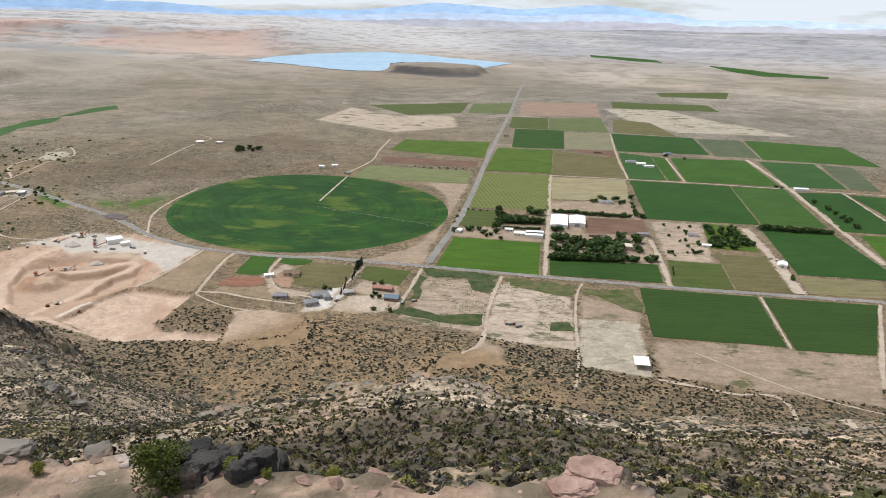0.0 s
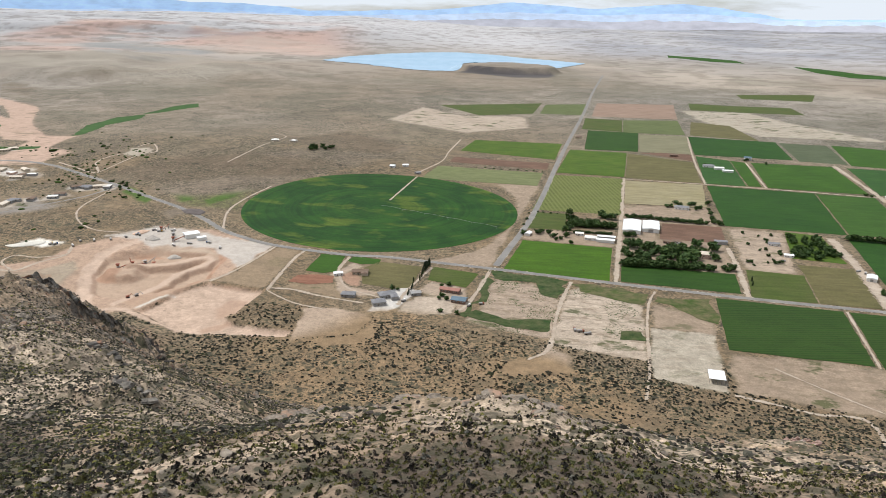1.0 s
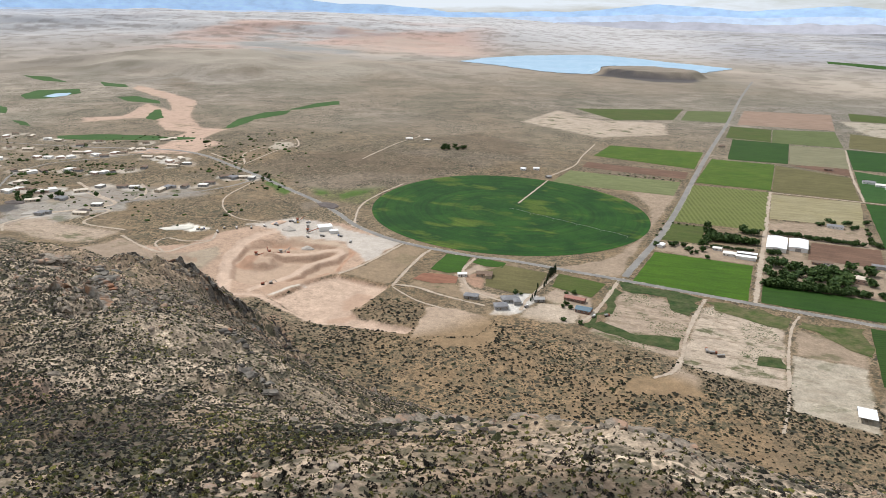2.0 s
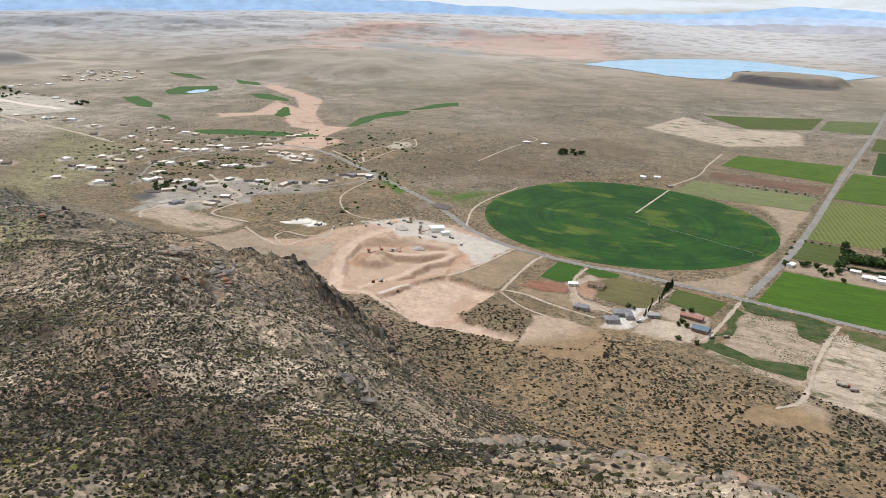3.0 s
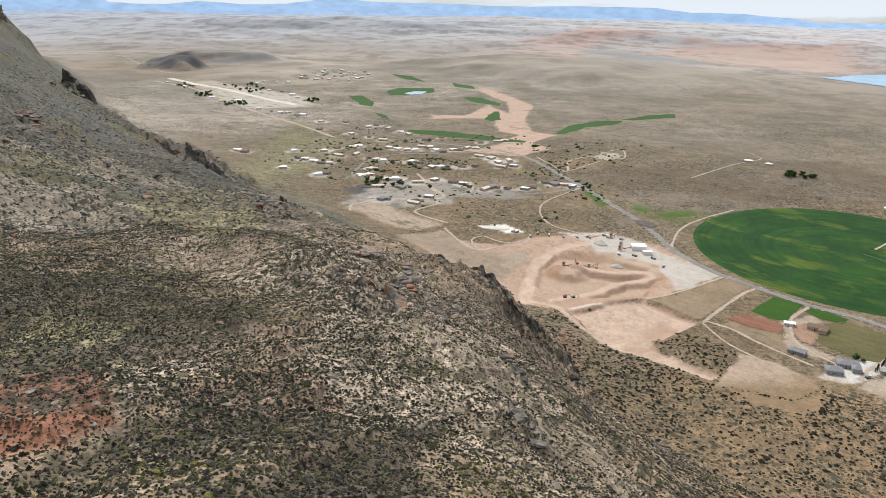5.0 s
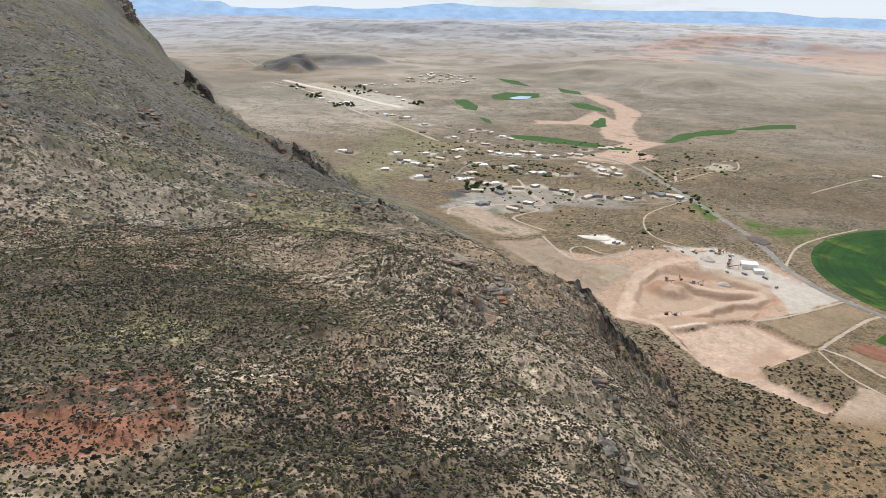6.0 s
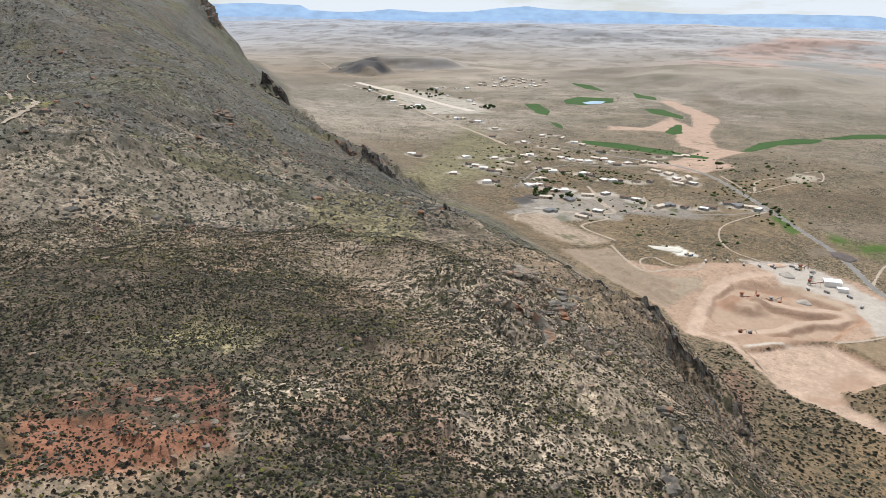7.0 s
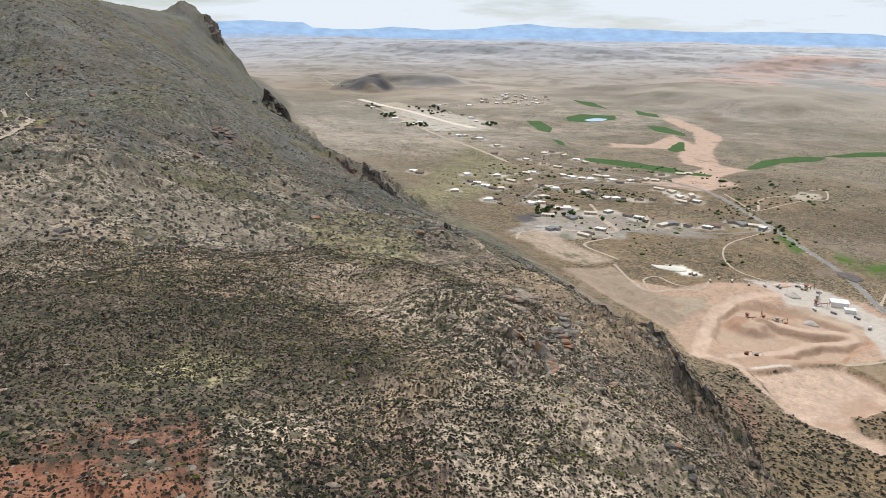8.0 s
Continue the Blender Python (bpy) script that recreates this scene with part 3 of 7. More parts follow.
for road, half in ((PIT_RAMP, 4.5), (WORKS_ROAD, 9.0), ([(-455, 680), (-430, 694), (-403, 684), (-336, 648)], 4.0)):
    way = np.gradient(np.array(road, float), axis=0)
    way /= np.linalg.norm(way, axis=1)[:, None]
    side = np.stack([-way[:, 1], way[:, 0]], 1) * half
    paint(PALEPINK, 3, [tuple(q) for q in np.array(road) + side] + [tuple(q) for q in (np.array(road) - side)[::-1]])  # haul roads
paint(MUD, 5, [(-456, 846), (-448, 858), (-438, 856), (-446, 844)])  # wet hollow
paint(DITCH, 2, [(-412, 697), (-405, 700), (-396, 727), (-385, 742), (-388, 745), (-400, 730)])  # white ditch
paint(LOTBROWN, 3, [(-355, 791), (-342, 829), (-320, 926), (-288, 920), (-289, 870), (-291, 784), (-294, 776)], rutted=0.25)  # brown lot
paint(PINK2, 4, [(-219, 643), (-224, 708), (-230, 724), (-213, 732), (-183, 729), (-154, 722), (-147, 706), (-158, 672), (-182, 661), (-207, 654)])  # dirt lot
paint(PINK2, 7, [(-206, 652), (-180, 656), (-158, 666), (-145, 700), (-135, 674), (-152, 647), (-179, 637)], rutted=1.0)  # rutted dirt
paint(WHITE, 4, [(-677, 885), (-660, 906), (-609, 894), (-636, 873)])  # white pile
paint(WASH, 9, [(-1079, 1298), (-1068, 1411), (-1129, 1576), (-1215, 1603), (-1356, 1760), (-1419, 1703), (-1483, 1625), (-1528, 1675), (-1457, 1749), (-1562, 1994), (-1505, 1953), (-1379, 1877), (-1562, 2091), (-1859, 2300), (-1917, 2409), (-1546, 2171), (-1439, 2088), (-1284, 1820), (-1139, 1657), (-1050, 1633), (-1015, 1479), (-931, 1427), (-933, 1317)], rutted=0.5)  # wash
paint(LOT, 4, [(-46, 722), (-34, 745), (-17, 852), (30, 846), (59, 796), (47, 690), (2, 700)], rutted=1.0)  # lot with weeds
paint(LOT2, 4, [(72, 828), (92, 848), (158, 797), (150, 738), (139, 656), (101, 664), (50, 680), (50, 711)], rutted=1.0)  # lot with trailers
paint(LOT, 8, [(-6, 611), (4, 640), (31, 652), (46, 674), (66, 655), (66, 616), (43, 618), (20, 608)], rutted=0.8)  # worn ground at the track's end
paint(SAND, 3, [(157, 735), (222, 730), (209, 632), (204, 602), (141, 621), (144, 665)], rutted=0.45)  # sandy lot
paint(BARE, 5, [(171, 804), (199, 795), (228, 760), (224, 731), (159, 736)], rutted=0.6)  # brown end of the sandy lot
paint(BARE, 9, [(227, 689), (450, 662), (402, 562), (324, 577), (210, 607)], rutted=1.0)  # bare strip
paint(LOTBROWN, 4, [(-268, 780), (-262, 800), (-216, 799), (-186, 783), (-192, 764), (-233, 772)], rutted=0.7)  # red-brown paddocks
paint((0.30, 0.19, 0.135), 3, [(-211, 834), (-198, 852), (-184, 828), (-180, 800), (-196, 806)])  # red pad
paint(LOT, 4, [(-222, 836), (-205, 880), (-188, 872), (-200, 850), (-212, 830), (-196, 800), (-150, 786), (-186, 762), (-200, 780)], rutted=0.4)  # house yards
paint((0.47, 0.45, 0.42), 4, [(-156, 730), (-150, 772), (-138, 800), (-118, 812), (-110, 797), (-122, 749), (-133, 733)])  # white gravel yard
paint(LOT2, 3, [(-122, 733), (-116, 764), (-104, 781), (-64, 780), (-58, 765), (-62, 737), (-92, 730)])  # riding ground
paint(LOT, 4, [(-106, 803), (-94, 834), (-50, 815), (-44, 750), (-58, 738), (-62, 778), (-89, 782)], rutted=0.5)  # eastern yard
paint(BARE, 5, [(-106, 904), (-26, 898), (18, 1173), (52, 1366), (-36, 1390), (8, 1256), (8, 1111), (-33, 976)])  # circle rim
paint(BARE, 5, [(16, 1027), (150, 1009), (161, 1097), (88, 1082), (30, 1070)])  # farmyard
paint(BARE, 5, [(148, 933), (298, 924), (320, 1060), (219, 1067), (245, 1155), (338, 1149), (343, 1267), (198, 1260)], rutted=0.6)  # farmyard2
paint(LOT, 5, [(346, 1143), (428, 1136), (381, 943), (318, 944)], rutted=0.8)  # orchard
paint(LOT2, 10, [(-372, 2120), (-299, 2413), (-166, 2253), (28, 2298), (42, 2072), (-128, 1938), (-228, 2014)], rutted=1.0)  # far white
paint(SAND, 12, [(578, 2613), (797, 2597), (867, 2388), (1040, 2082), (896, 2089), (685, 2100), (580, 2360)], rutted=1.0)  # far pale1
paint(UPDARK, 60, [(-581, 1222), (-609, 1382), (-548, 1474), (-433, 1527), (-333, 1456), (-374, 1307), (-473, 1232)], True)  # upland dark
paint(WEED, 25, [(-618, 1186), (-603, 1239), (-508, 1252), (-454, 1242), (-439, 1090), (-522, 1097)], True)  # west weed
paint((0.265, 0.245, 0.22), 10, [(-987, 905), (-980, 980), (-916, 1032), (-837, 996), (-796, 931), (-831, 890), (-844, 835), (-901, 818), (-916, 795)], rutted=0.6)  # building site
paint((0.075, 0.07, 0.068), 8, [(-995, 865), (-987, 905), (-953, 888), (-949, 853)])  # dark spoil
paint((0.34, 0.27, 0.21), 14, [(-912, 797), (-905, 859), (-832, 842), (-732, 833), (-732, 792), (-800, 765)], rutted=0.8)  # scraped ground below the site
paint(TOWN, 24, [(-945, 945), (-925, 1045), (-811, 1075), (-727, 1065), (-763, 1012), (-871, 926)], rutted=0.8)  # town
paint(SAND, 25, [(-2829, 1588), (-2853, 1719), (-1942, 1568), (-1931, 1452), (-2114, 1341)], rutted=0.7)  # airstrip
paint(DUNE, 260, [(-2083, 5041), (-2027, 5895), (-1763, 6397), (-1409, 5148), (-1712, 4953)])  # dunes
paint(DUNE, 200, [(-3641, 6189), (-3429, 6309), (-3201, 6223), (-3559, 6041)])  # dunes2
paint((0.43, 0.335, 0.285), 120, [(-2933, 6548), (-2115, 6215), (-1873, 6086), (-1190, 5222), (-1288, 4808), (-1667, 4887), (-1975, 4842)])  # pink dunes by the lake
paint(DUNE2, 300, [(-3027, 5957), (-2771, 6300), (-2157, 6286), (-2358, 5621)])  # dunes3
paint(DARKSOIL, 16, [(-387, 64), (-370, 120), (-343, 185), (-270, 200), (-215, 181), (-226, 144), (-226, 98), (-221, 55)], True)  # dark scrub ground
paint(DARKSOIL, 10, [(-153, 74), (-167, 98), (-178, 128), (-156, 142), (-131, 132)], True)  # dark scrub ground
paint(DARKSOIL, 8, [(-95, 81), (-127, 120), (-136, 170), (-81, 105)], True)  # dark scrub ground
paint(DARKSOIL, 10, [(-35, 96), (-8, 105), (23, 106), (52, 128), (33, 67), (-4, 59), (-19, 68)], True)  # dark scrub ground
paint((0.22, 0.21, 0.09), 6, [(-670, 107), (-700, 120), (-694, 131), (-679, 119)], True)  # dry grass by the hillside road
paint((0.24, 0.165, 0.125), 12, [(-180, 119), (-191, 155), (-183, 190), (-159, 193), (-144, 163), (-148, 129), (-161, 121)], True)  # pinkish soil
paint(RED, 7, [(-212, 58), (-212, 65), (-220, 91), (-212, 114), (-180, 105), (-170, 100), (-182, 75)], True)  # red scrub ground
paint(RED2, 6, [(-206, 58), (-191, 77), (-175, 83), (-178, 92), (-169, 100), (-165, 97), (-166, 89), (-159, 84), (-163, 56), (-150, 48)])  # bare red soil
paint(YELLOW, 5, [(-171, 102), (-172, 112), (-168, 112), (-165, 102)])  # yellow soil
paint(YELLOW, 6, [(-197, 137), (-193, 154), (-188, 146), (-191, 136)], True)  # yellow soil
paint(PALE, 8, [(-211, 114), (-209, 138), (-197, 143), (-191, 126), (-190, 109)], True)  # pale soil beside the red
paint(TINGE, 14, [(-599, 314), (-603, 361), (-486, 359), (-370, 260), (-413, 245), (-496, 259)], True)  # grassy hollow
paint(TINGE, 14, [(-274, 90), (-299, 124), (-266, 150), (-246, 126), (-239, 92)], True)  # grassy strip on the bench
paint((0.235, 0.203, 0.163), 10, [(-551, 99), (-582, 138), (-603, 207), (-594, 272), (-505, 266), (-471, 228), (-475, 174), (-518, 122)], True)  # pale ridge across the hollow
paint((0.235, 0.203, 0.163), 10, [(-523, 78), (-534, 97), (-464, 107), (-433, 85), (-443, 71)], True)  # pale ridge across the hollow
paint((0.33, 0.262, 0.20), 10, [(-369, 223), (-347, 268), (-274, 264), (-222, 240), (-217, 213), (-286, 234)], True)  # pale crest
paint((0.37, 0.338, 0.292), 22, [(-2506, 1516), (-2493, 1665), (-2078, 1663), (-1919, 1489), (-1966, 1343), (-2214, 1378)], rutted=0.7)  # pale apron of the airstrip
paint(PALE, 14, [(-243, 233), (-209, 256), (-157, 245), (-134, 245), (-131, 148), (-166, 156), (-200, 173)], True)  # pale rubble slope
paint(PALE, 8, [(-339, 207), (-336, 246), (-313, 281), (-223, 240), (-230, 223), (-275, 220)], True)  # pale ridge
paint(DARKROCK, 40, [(-299, 3798), (-255, 3895), (-134, 3829), (41, 3846), (191, 3907), (167, 3699), (12, 3659), (-131, 3724)], True)  # mesa rim
paint(UPGREY, 220, [(-2930, 4936), (-2670, 5313), (-1895, 4576), (-1759, 3943), (-2027, 3672), (-2033, 3396)], True)  # upland grey
paint(UPDARK, 160, [(-1791, 2723), (-1736, 2918), (-1542, 3158), (-1546, 2840)], True)  # upland shade, painted into the soil colour
paint(UPDARK, 120, [(-1882, 2440), (-1924, 2697), (-1702, 2590), (-1608, 2294)], True)  # upland shade2, likewise put into the soil colour
paint(DARKROCK, 60, [(-3505, 1844), (-4244, 2299), (-3943, 2229), (-3426, 1962)], True)  # butte
paint(SANDY, 150, [(-3009, 1444), (-3004, 1572), (-2004, 1270), (-2078, 1142), (-2403, 1147)], True)  # pale plain
paint(SANDY, 200, [(-2896, 3082), (-2629, 3457), (-1983, 4367), (-1135, 3471), (-1210, 2690), (-1942, 2999)], True)  # pale plain2
paint(TINGE, 60, [(-1031, 633), (-1697, 1292), (-1314, 1136), (-1068, 807)], True)  # green tinge
paint(WEED2, 10, [(-675, 1165), (-674, 1195), (-605, 1136), (-608, 1102)])  # green patch
paint(WEED2, 12, [(-598, 1189), (-589, 1207), (-537, 1138), (-550, 1120)])  # weeds by the road
paint(WEED2, 10, [(-522, 1140), (-482, 1234), (-462, 1212), (-494, 1116)])  # weeds by the round field
paint(SAND, 6, [(-796, 1399), (-812, 1456), (-782, 1468), (-748, 1432), (-763, 1396)])  # hill pad
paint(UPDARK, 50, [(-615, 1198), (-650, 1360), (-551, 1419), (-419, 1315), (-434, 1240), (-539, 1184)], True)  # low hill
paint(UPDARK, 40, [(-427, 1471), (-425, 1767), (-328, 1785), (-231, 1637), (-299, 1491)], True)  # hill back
paint(UPDARK, 14, [(-558, 1061), (-535, 1087), (-505, 1060), (-531, 1031)])  # lot dark
paint((0.150, 0.114, 0.080), 45, [(-749, 1288), (-726, 1371), (-530, 1470), (-418, 1444), (-350, 1399), (-404, 1313), (-510, 1315), (-622, 1237)], True)  # dark side of the low hill: brown ground with its shade painted in
paint((0.150, 0.114, 0.080), 40, [(-521, 1634), (-445, 1861), (-255, 1666), (-277, 1559), (-408, 1541)], True)  # dark side of the far rise: shade painted over brown ground
paint(FOOTB, 40, [(-240, 606), (-135, 720), (-60, 710), (-31, 620), (-26, 168)], True)  # brown foot
paint(FOOTB, 30, [(-45, 669), (42, 649), (128, 619), (116, 575), (0, 140)], True)  # brown foot2
paint(PALE, 8, [(-12, 118), (30, 112), (70, 125), (80, 165), (40, 185), (-5, 170)], True)  # pale knoll

# where the houses of the town and the airfield stand, and their pale yards
TOWN_WEST = [(-1419, 921), (-1391, 921), (-1193, 881), (-1329, 1008), (-1258, 967), (-1237, 967), (-1204, 964), (-1178, 964), (-1170, 978), (-1103, 897), (-1100, 912), (-1287, 1060), (-1294, 1103), (-1219, 1046), (-1284, 1142), (-1286, 1161), (-1209, 1084), (-1631, 1328), (-1575, 1373), (-1526, 1238), (-1477, 1369), (-1484, 1402), (-1427, 1392), (-1427, 1262), (-1366, 1267), (-1311, 1265), (-1230, 1205), (-1202, 1207), (-1160, 1078), (-1139, 1081), (-1119, 1083), (-1107, 1095), (-1077, 1008), (-1076, 1124), (-1056, 1126), (-1177, 1215), (-1161, 1225), (-1181, 1267), (-1164, 1278), (-1126, 1257)]
TOWN_EAST = [(-1100, 1251), (-1101, 1283), (-1086, 1293), (-1092, 1325), (-1075, 1335), (-1116, 1406), (-1096, 1448), (-1093, 1472), (-1239, 1400), (-1242, 1341), (-1333, 1376), (-1367, 1379), (-1004, 1265), (-974, 1267), (-998, 1128), (-990, 1140), (-1011, 1118), (-966, 1162), (-950, 1183), (-935, 1243), (-905, 1230)]
TOWN_WHITE = [(-1046, 953), (-1043, 969), (-1020, 978), (-994, 972), (-987, 990)]
TOWN_GREY = [(-965, 923), (-933, 950), (-939, 1001), (-929, 1037), (-891, 1047), (-870, 1052), (-816, 1050), (-816, 1071), (-791, 1086), (-766, 1105), (-764, 1123), (-896, 869), (-840, 889), (-851, 937), (-764, 1170), (-747, 1173), (-727, 1182), (-713, 1182), (-925, 1268), (-889, 1235), (-904, 1212)]
AIRFIELD = [(-2871, 1533), (-2734, 1505), (-2654, 1493), (-2689, 1545), (-2452, 1443), (-2299, 1390), (-2208, 1369), (-2144, 1370), (-2175, 1417), (-1959, 1348), (-1879, 1337), (-1825, 1333), (-1821, 1352), (-1751, 1337), (-1747, 1356), (-2364, 1672), (-2294, 1680), (-2202, 1658), (-2123, 1621), (-2040, 1590), (-2603, 1778), (-2635, 1839), (-2576, 1862), (-2563, 1905)]
for k, (hx, hy) in enumerate(TOWN_WEST + TOWN_EAST + TOWN_WHITE + TOWN_GREY + AIRFIELD):
    wide = (16, 22, 13, 19)[k % 4]
    yard = [(hx + (wide + 5 * math.sin(3 * k + 2 * a)) * math.cos(a), hy + (wide + 5 * math.cos(5 * k + a)) * math.sin(a)) for a in np.arange(0, 6.28, 0.7)]
    paint(((0.36, 0.32, 0.27), (0.27, 0.225, 0.175), (0.40, 0.37, 0.33))[k % 3], 7, yard)

# bare rock on the steep faces
zz = gz.reshape(len(rings), len(headings))
dr = np.gradient(zz, axis=0) / np.maximum(np.gradient(rr, axis=0), 1e-6)
dh = np.gradient(zz, axis=1) / np.maximum(rr * np.gradient(hh, axis=1), 1e-6)
steep = smooth(1.25, 2.3, np.hypot(dr, dh)).ravel() * on_hill
stain = smooth(0.15, 0.4, fbm(gx, gy, 16, 3, 47))
blend(0.85 * steep * (1 - stain), (0.105, 0.096, 0.088))
blend(0.75 * steep * stain, (0.21, 0.125, 0.08))
scrub = scrub * (1 - 0.8 * steep)
# raw orange cuts in the gravel pit
cut = smooth(0.30, 0.75, np.hypot(dr, dh)).ravel() * smooth(175, 120, np.hypot(gx + 440, gy - 800))
blend(0.6 * cut, (0.31, 0.200, 0.140))
wx, wy, wz = warp(gx, gy, gz)
nh, nr = len(headings), len(rings)
col_i = np.arange(nh)
quads = []
for i in range(nr - 1):
    a, b = i * nh + col_i, i * nh + np.roll(col_i, -1)
    quads.append(np.stack([a, a + nh, b + nh, b], 1))
quads = np.concatenate(quads)
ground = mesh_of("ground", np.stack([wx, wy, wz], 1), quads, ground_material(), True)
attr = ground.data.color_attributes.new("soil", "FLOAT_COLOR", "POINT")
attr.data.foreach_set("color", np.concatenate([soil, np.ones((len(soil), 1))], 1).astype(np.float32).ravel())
attr = ground.data.attributes.new("grain", "FLOAT", "POINT")
attr.data.foreach_set("value", grain.astype(np.float32))
attr = ground.data.attributes.new("scrub", "FLOAT", "POINT")
attr.data.foreach_set("value", scrub.astype(np.float32))
attr = ground.data.attributes.new("waste", "FLOAT", "POINT")
attr.data.foreach_set("value", waste.astype(np.float32))
tagged(ground, "tan desert valley floor and scrubby rocky mountain slope", "ground", kind="structure")


# ---- flat things that lie on the ground ----
def drape(bm, lift):
    v = list(bm.verts)
    x, y = np.array([p.co.x for p in v]), np.array([p.co.y for p in v])
    for p, cx, cy, cz in zip(v, *warp(x, y, height(x, y) + lift)):
        p.co = (cx, cy, cz)


def sheet(outline, lift, step=40.0, jag=0.0, seed=0):
    bm = bmesh.new()
    pts = [Vector((x, y, 0)) for x, y in outline]
    ring = []
    for a, b in zip(pts, pts[1:] + pts[:1]):
        n = max(1, int((b - a).length / 9)) if jag else 1
        for k in range(n):
            p = a.lerp(b, k / n)
            ring.append((p.x + jag * float(vnoise(p.x, p.y, 17, seed)), p.y + jag * float(vnoise(p.x, p.y, 17, seed + 9)), 0))
    bm.faces.new([bm.verts.new(p) for p in ring])
    xs, ys = [p[0] for p in ring], [p[1] for p in ring]
    for axis, lo, hi in ((0, min(xs), max(xs)), (1, min(ys), max(ys))):
        k = math.ceil(lo / step)
        while k * step < hi:
            co, no = [0, 0, 0], [0, 0, 0]
            co[axis], no[axis] = k * step, 1
            bmesh.ops.bisect_plane(bm, geom=bm.verts[:] + bm.edges[:] + bm.faces[:], plane_co=co, plane_no=no)
            k += 1
    bmesh.ops.recalc_face_normals(bm, faces=bm.faces[:])
    if bm.faces and bm.faces[0].normal.z < 0:
        bmesh.ops.reverse_faces(bm, faces=bm.faces[:])
    drape(bm, lift)
    return bm


def field(label, style, outline):
    jag = {"weeds": 8.0, "turf": 4.0, "weedy": 7.0}.get(style, 0.8)
    ob = part("field", sheet(outline, 0.30, 40.0, jag), CROPS[style])
    return tagged(ob, label, "field", kind="structure")


def pond(label, style, outline):
    return tagged(part("pond", sheet(outline, 0.5, 60.0, 2.0), water), label, "pond", kind="structure")


def curve_points(pts, step):
    """A smooth line through the points, with a point about every step."""
    p = [np.array(q, float) for q in pts]
    p = [2 * p[0] - p[1]] + p + [2 * p[-1] - p[-2]]
    out = []
    for a, b, c, d in zip(p, p[1:], p[2:], p[3:]):
        n = max(1, int(np.linalg.norm(c - b) / step))
        for k in range(n):
            t = k / n
            out.append(0.5 * (2 * b + (c - a) * t + (2 * a - 5 * b + 4 * c - d) * t * t + (3 * b - a - 3 * c + d) * t ** 3))
    out.append(p[-2])
    return np.array(out)


def ribbon(name, label, material, width, pts, lift):
    line = curve_points(pts, 4.0)
    way = np.gradient(line, axis=0)
    way /= np.linalg.norm(way, axis=1)[:, None] + 1e-9
    side = np.stack([-way[:, 1], way[:, 0]], 1)
    n = len(line)
    wide = width / 2 * (1 + (0.30 * vnoise(line[:, 0], line[:, 1], 9, 6) + 0.2 * vnoise(line[:, 0], line[:, 1], 31, 7) if material is dirt else np.zeros(n)))
    bands = [-1.15, -0.3, 0.3, 1.15]
    rows = [line + side * (b * wide)[:, None] for b in bands]
    allp = np.concatenate(rows)
    x, y, z = warp(allp[:, 0], allp[:, 1], height(allp[:, 0], allp[:, 1]) + lift)
    i = np.arange(n - 1)
    strip = np.stack([i, i + n, i + n + 1, i + 1], 1)[:, ::-1]
    faces = np.concatenate([strip + k * n for k in range(len(bands) - 1)])
    ob = mesh_of(name, np.stack([x, y, z], 1), faces, material)
    worn = np.repeat(np.abs(bands) > 1, n).astype(np.float32)
    ob.data.attributes.new("edge", "FLOAT", "POINT").data.foreach_set("value", worn)
    return tagged(ob, label, "road" if name != "airstrip" else "airstrip", kind="structure")


def water_material():
    g = Graph("lake_water")
    n = g.noise(60, 4, 0.6)
    col = g.mix(g.spread(n, 0.35, 0.65), (0.27, 0.40, 0.52), (0.31, 0.44, 0.56))
    m = g.finish(col, 0.4, g.noise(6, 4), 0.2, 0.3)
    return m


water = water_material()
PIVOT = (-217, 1156)
ring_pts = [(PIVOT[0] + 228 * math.sin(a), PIVOT[1] + 228 * math.cos(a)) for a in np.linspace(0, 2 * math.pi, 97)[:-1]]
tagged(part("field", sheet(ring_pts, 0.30), pivot_material(*PIVOT)), "round dark green field watered by a centre pivot", "field", kind="structure")
field("bright green alfalfa field beside the crossroads", "lush", [(-7, 891), (128, 872), (147, 1008), (19, 1022)])
field("small dull green pasture beside the paved road", "pasture", [(25, 1084), (83, 1085), (95, 1179), (36, 1179)])
field("pale striped field of swathed hay", "swath", [(35, 1194), (184, 1190), (225, 1467), (80, 1472)])
field("green hay field beside the paved road", "hay", [(91, 1495), (229, 1484), (271, 1757), (136, 1763)])
field("dark green crop field", "dark", [(172, 1777), (302, 1778), (346, 2065), (208, 2077)])
field("dull green field of young grain", "pasture", [(192, 2094), (302, 2076), (334, 2307), (221, 2319)])
field("pale green field of young grain", "pale", [(304, 2066), (474, 2060), (509, 2346), (337, 2308)])
field("grey-tan fallow field", "fallow", [(305, 1778), (428, 1777), (473, 2040), (345, 2044)])
field("olive field of thin grass", "olive", [(231, 1479), (379, 1463), (408, 1675), (272, 1750)])
field("brown ploughed strip", "plough", [(302, 1763), (413, 1689), (427, 1769), (361, 1781)])
field("pinkish bare field", "pink", [(244, 2363), (515, 2372), (577, 2753), (297, 2725)])
field("straw-coloured mown field", "straw", [(200, 1269), (344, 1271), (377, 1448), (226, 1452)])
field("red-brown ploughed field behind the barns", "plough", [(224, 1064), (321, 1063), (337, 1149), (245, 1152)])
field("dark green crop strip beside the cross road", "dark", [(142, 873), (286, 855), (298, 926), (151, 936)])
field("big deep green crop field", "deep", [(345, 1157), (528, 1140), (581, 1420), (384, 1444)])
field("soft green crop field", "soft", [(532, 1144), (637, 1132), (686, 1405), (583, 1416)])
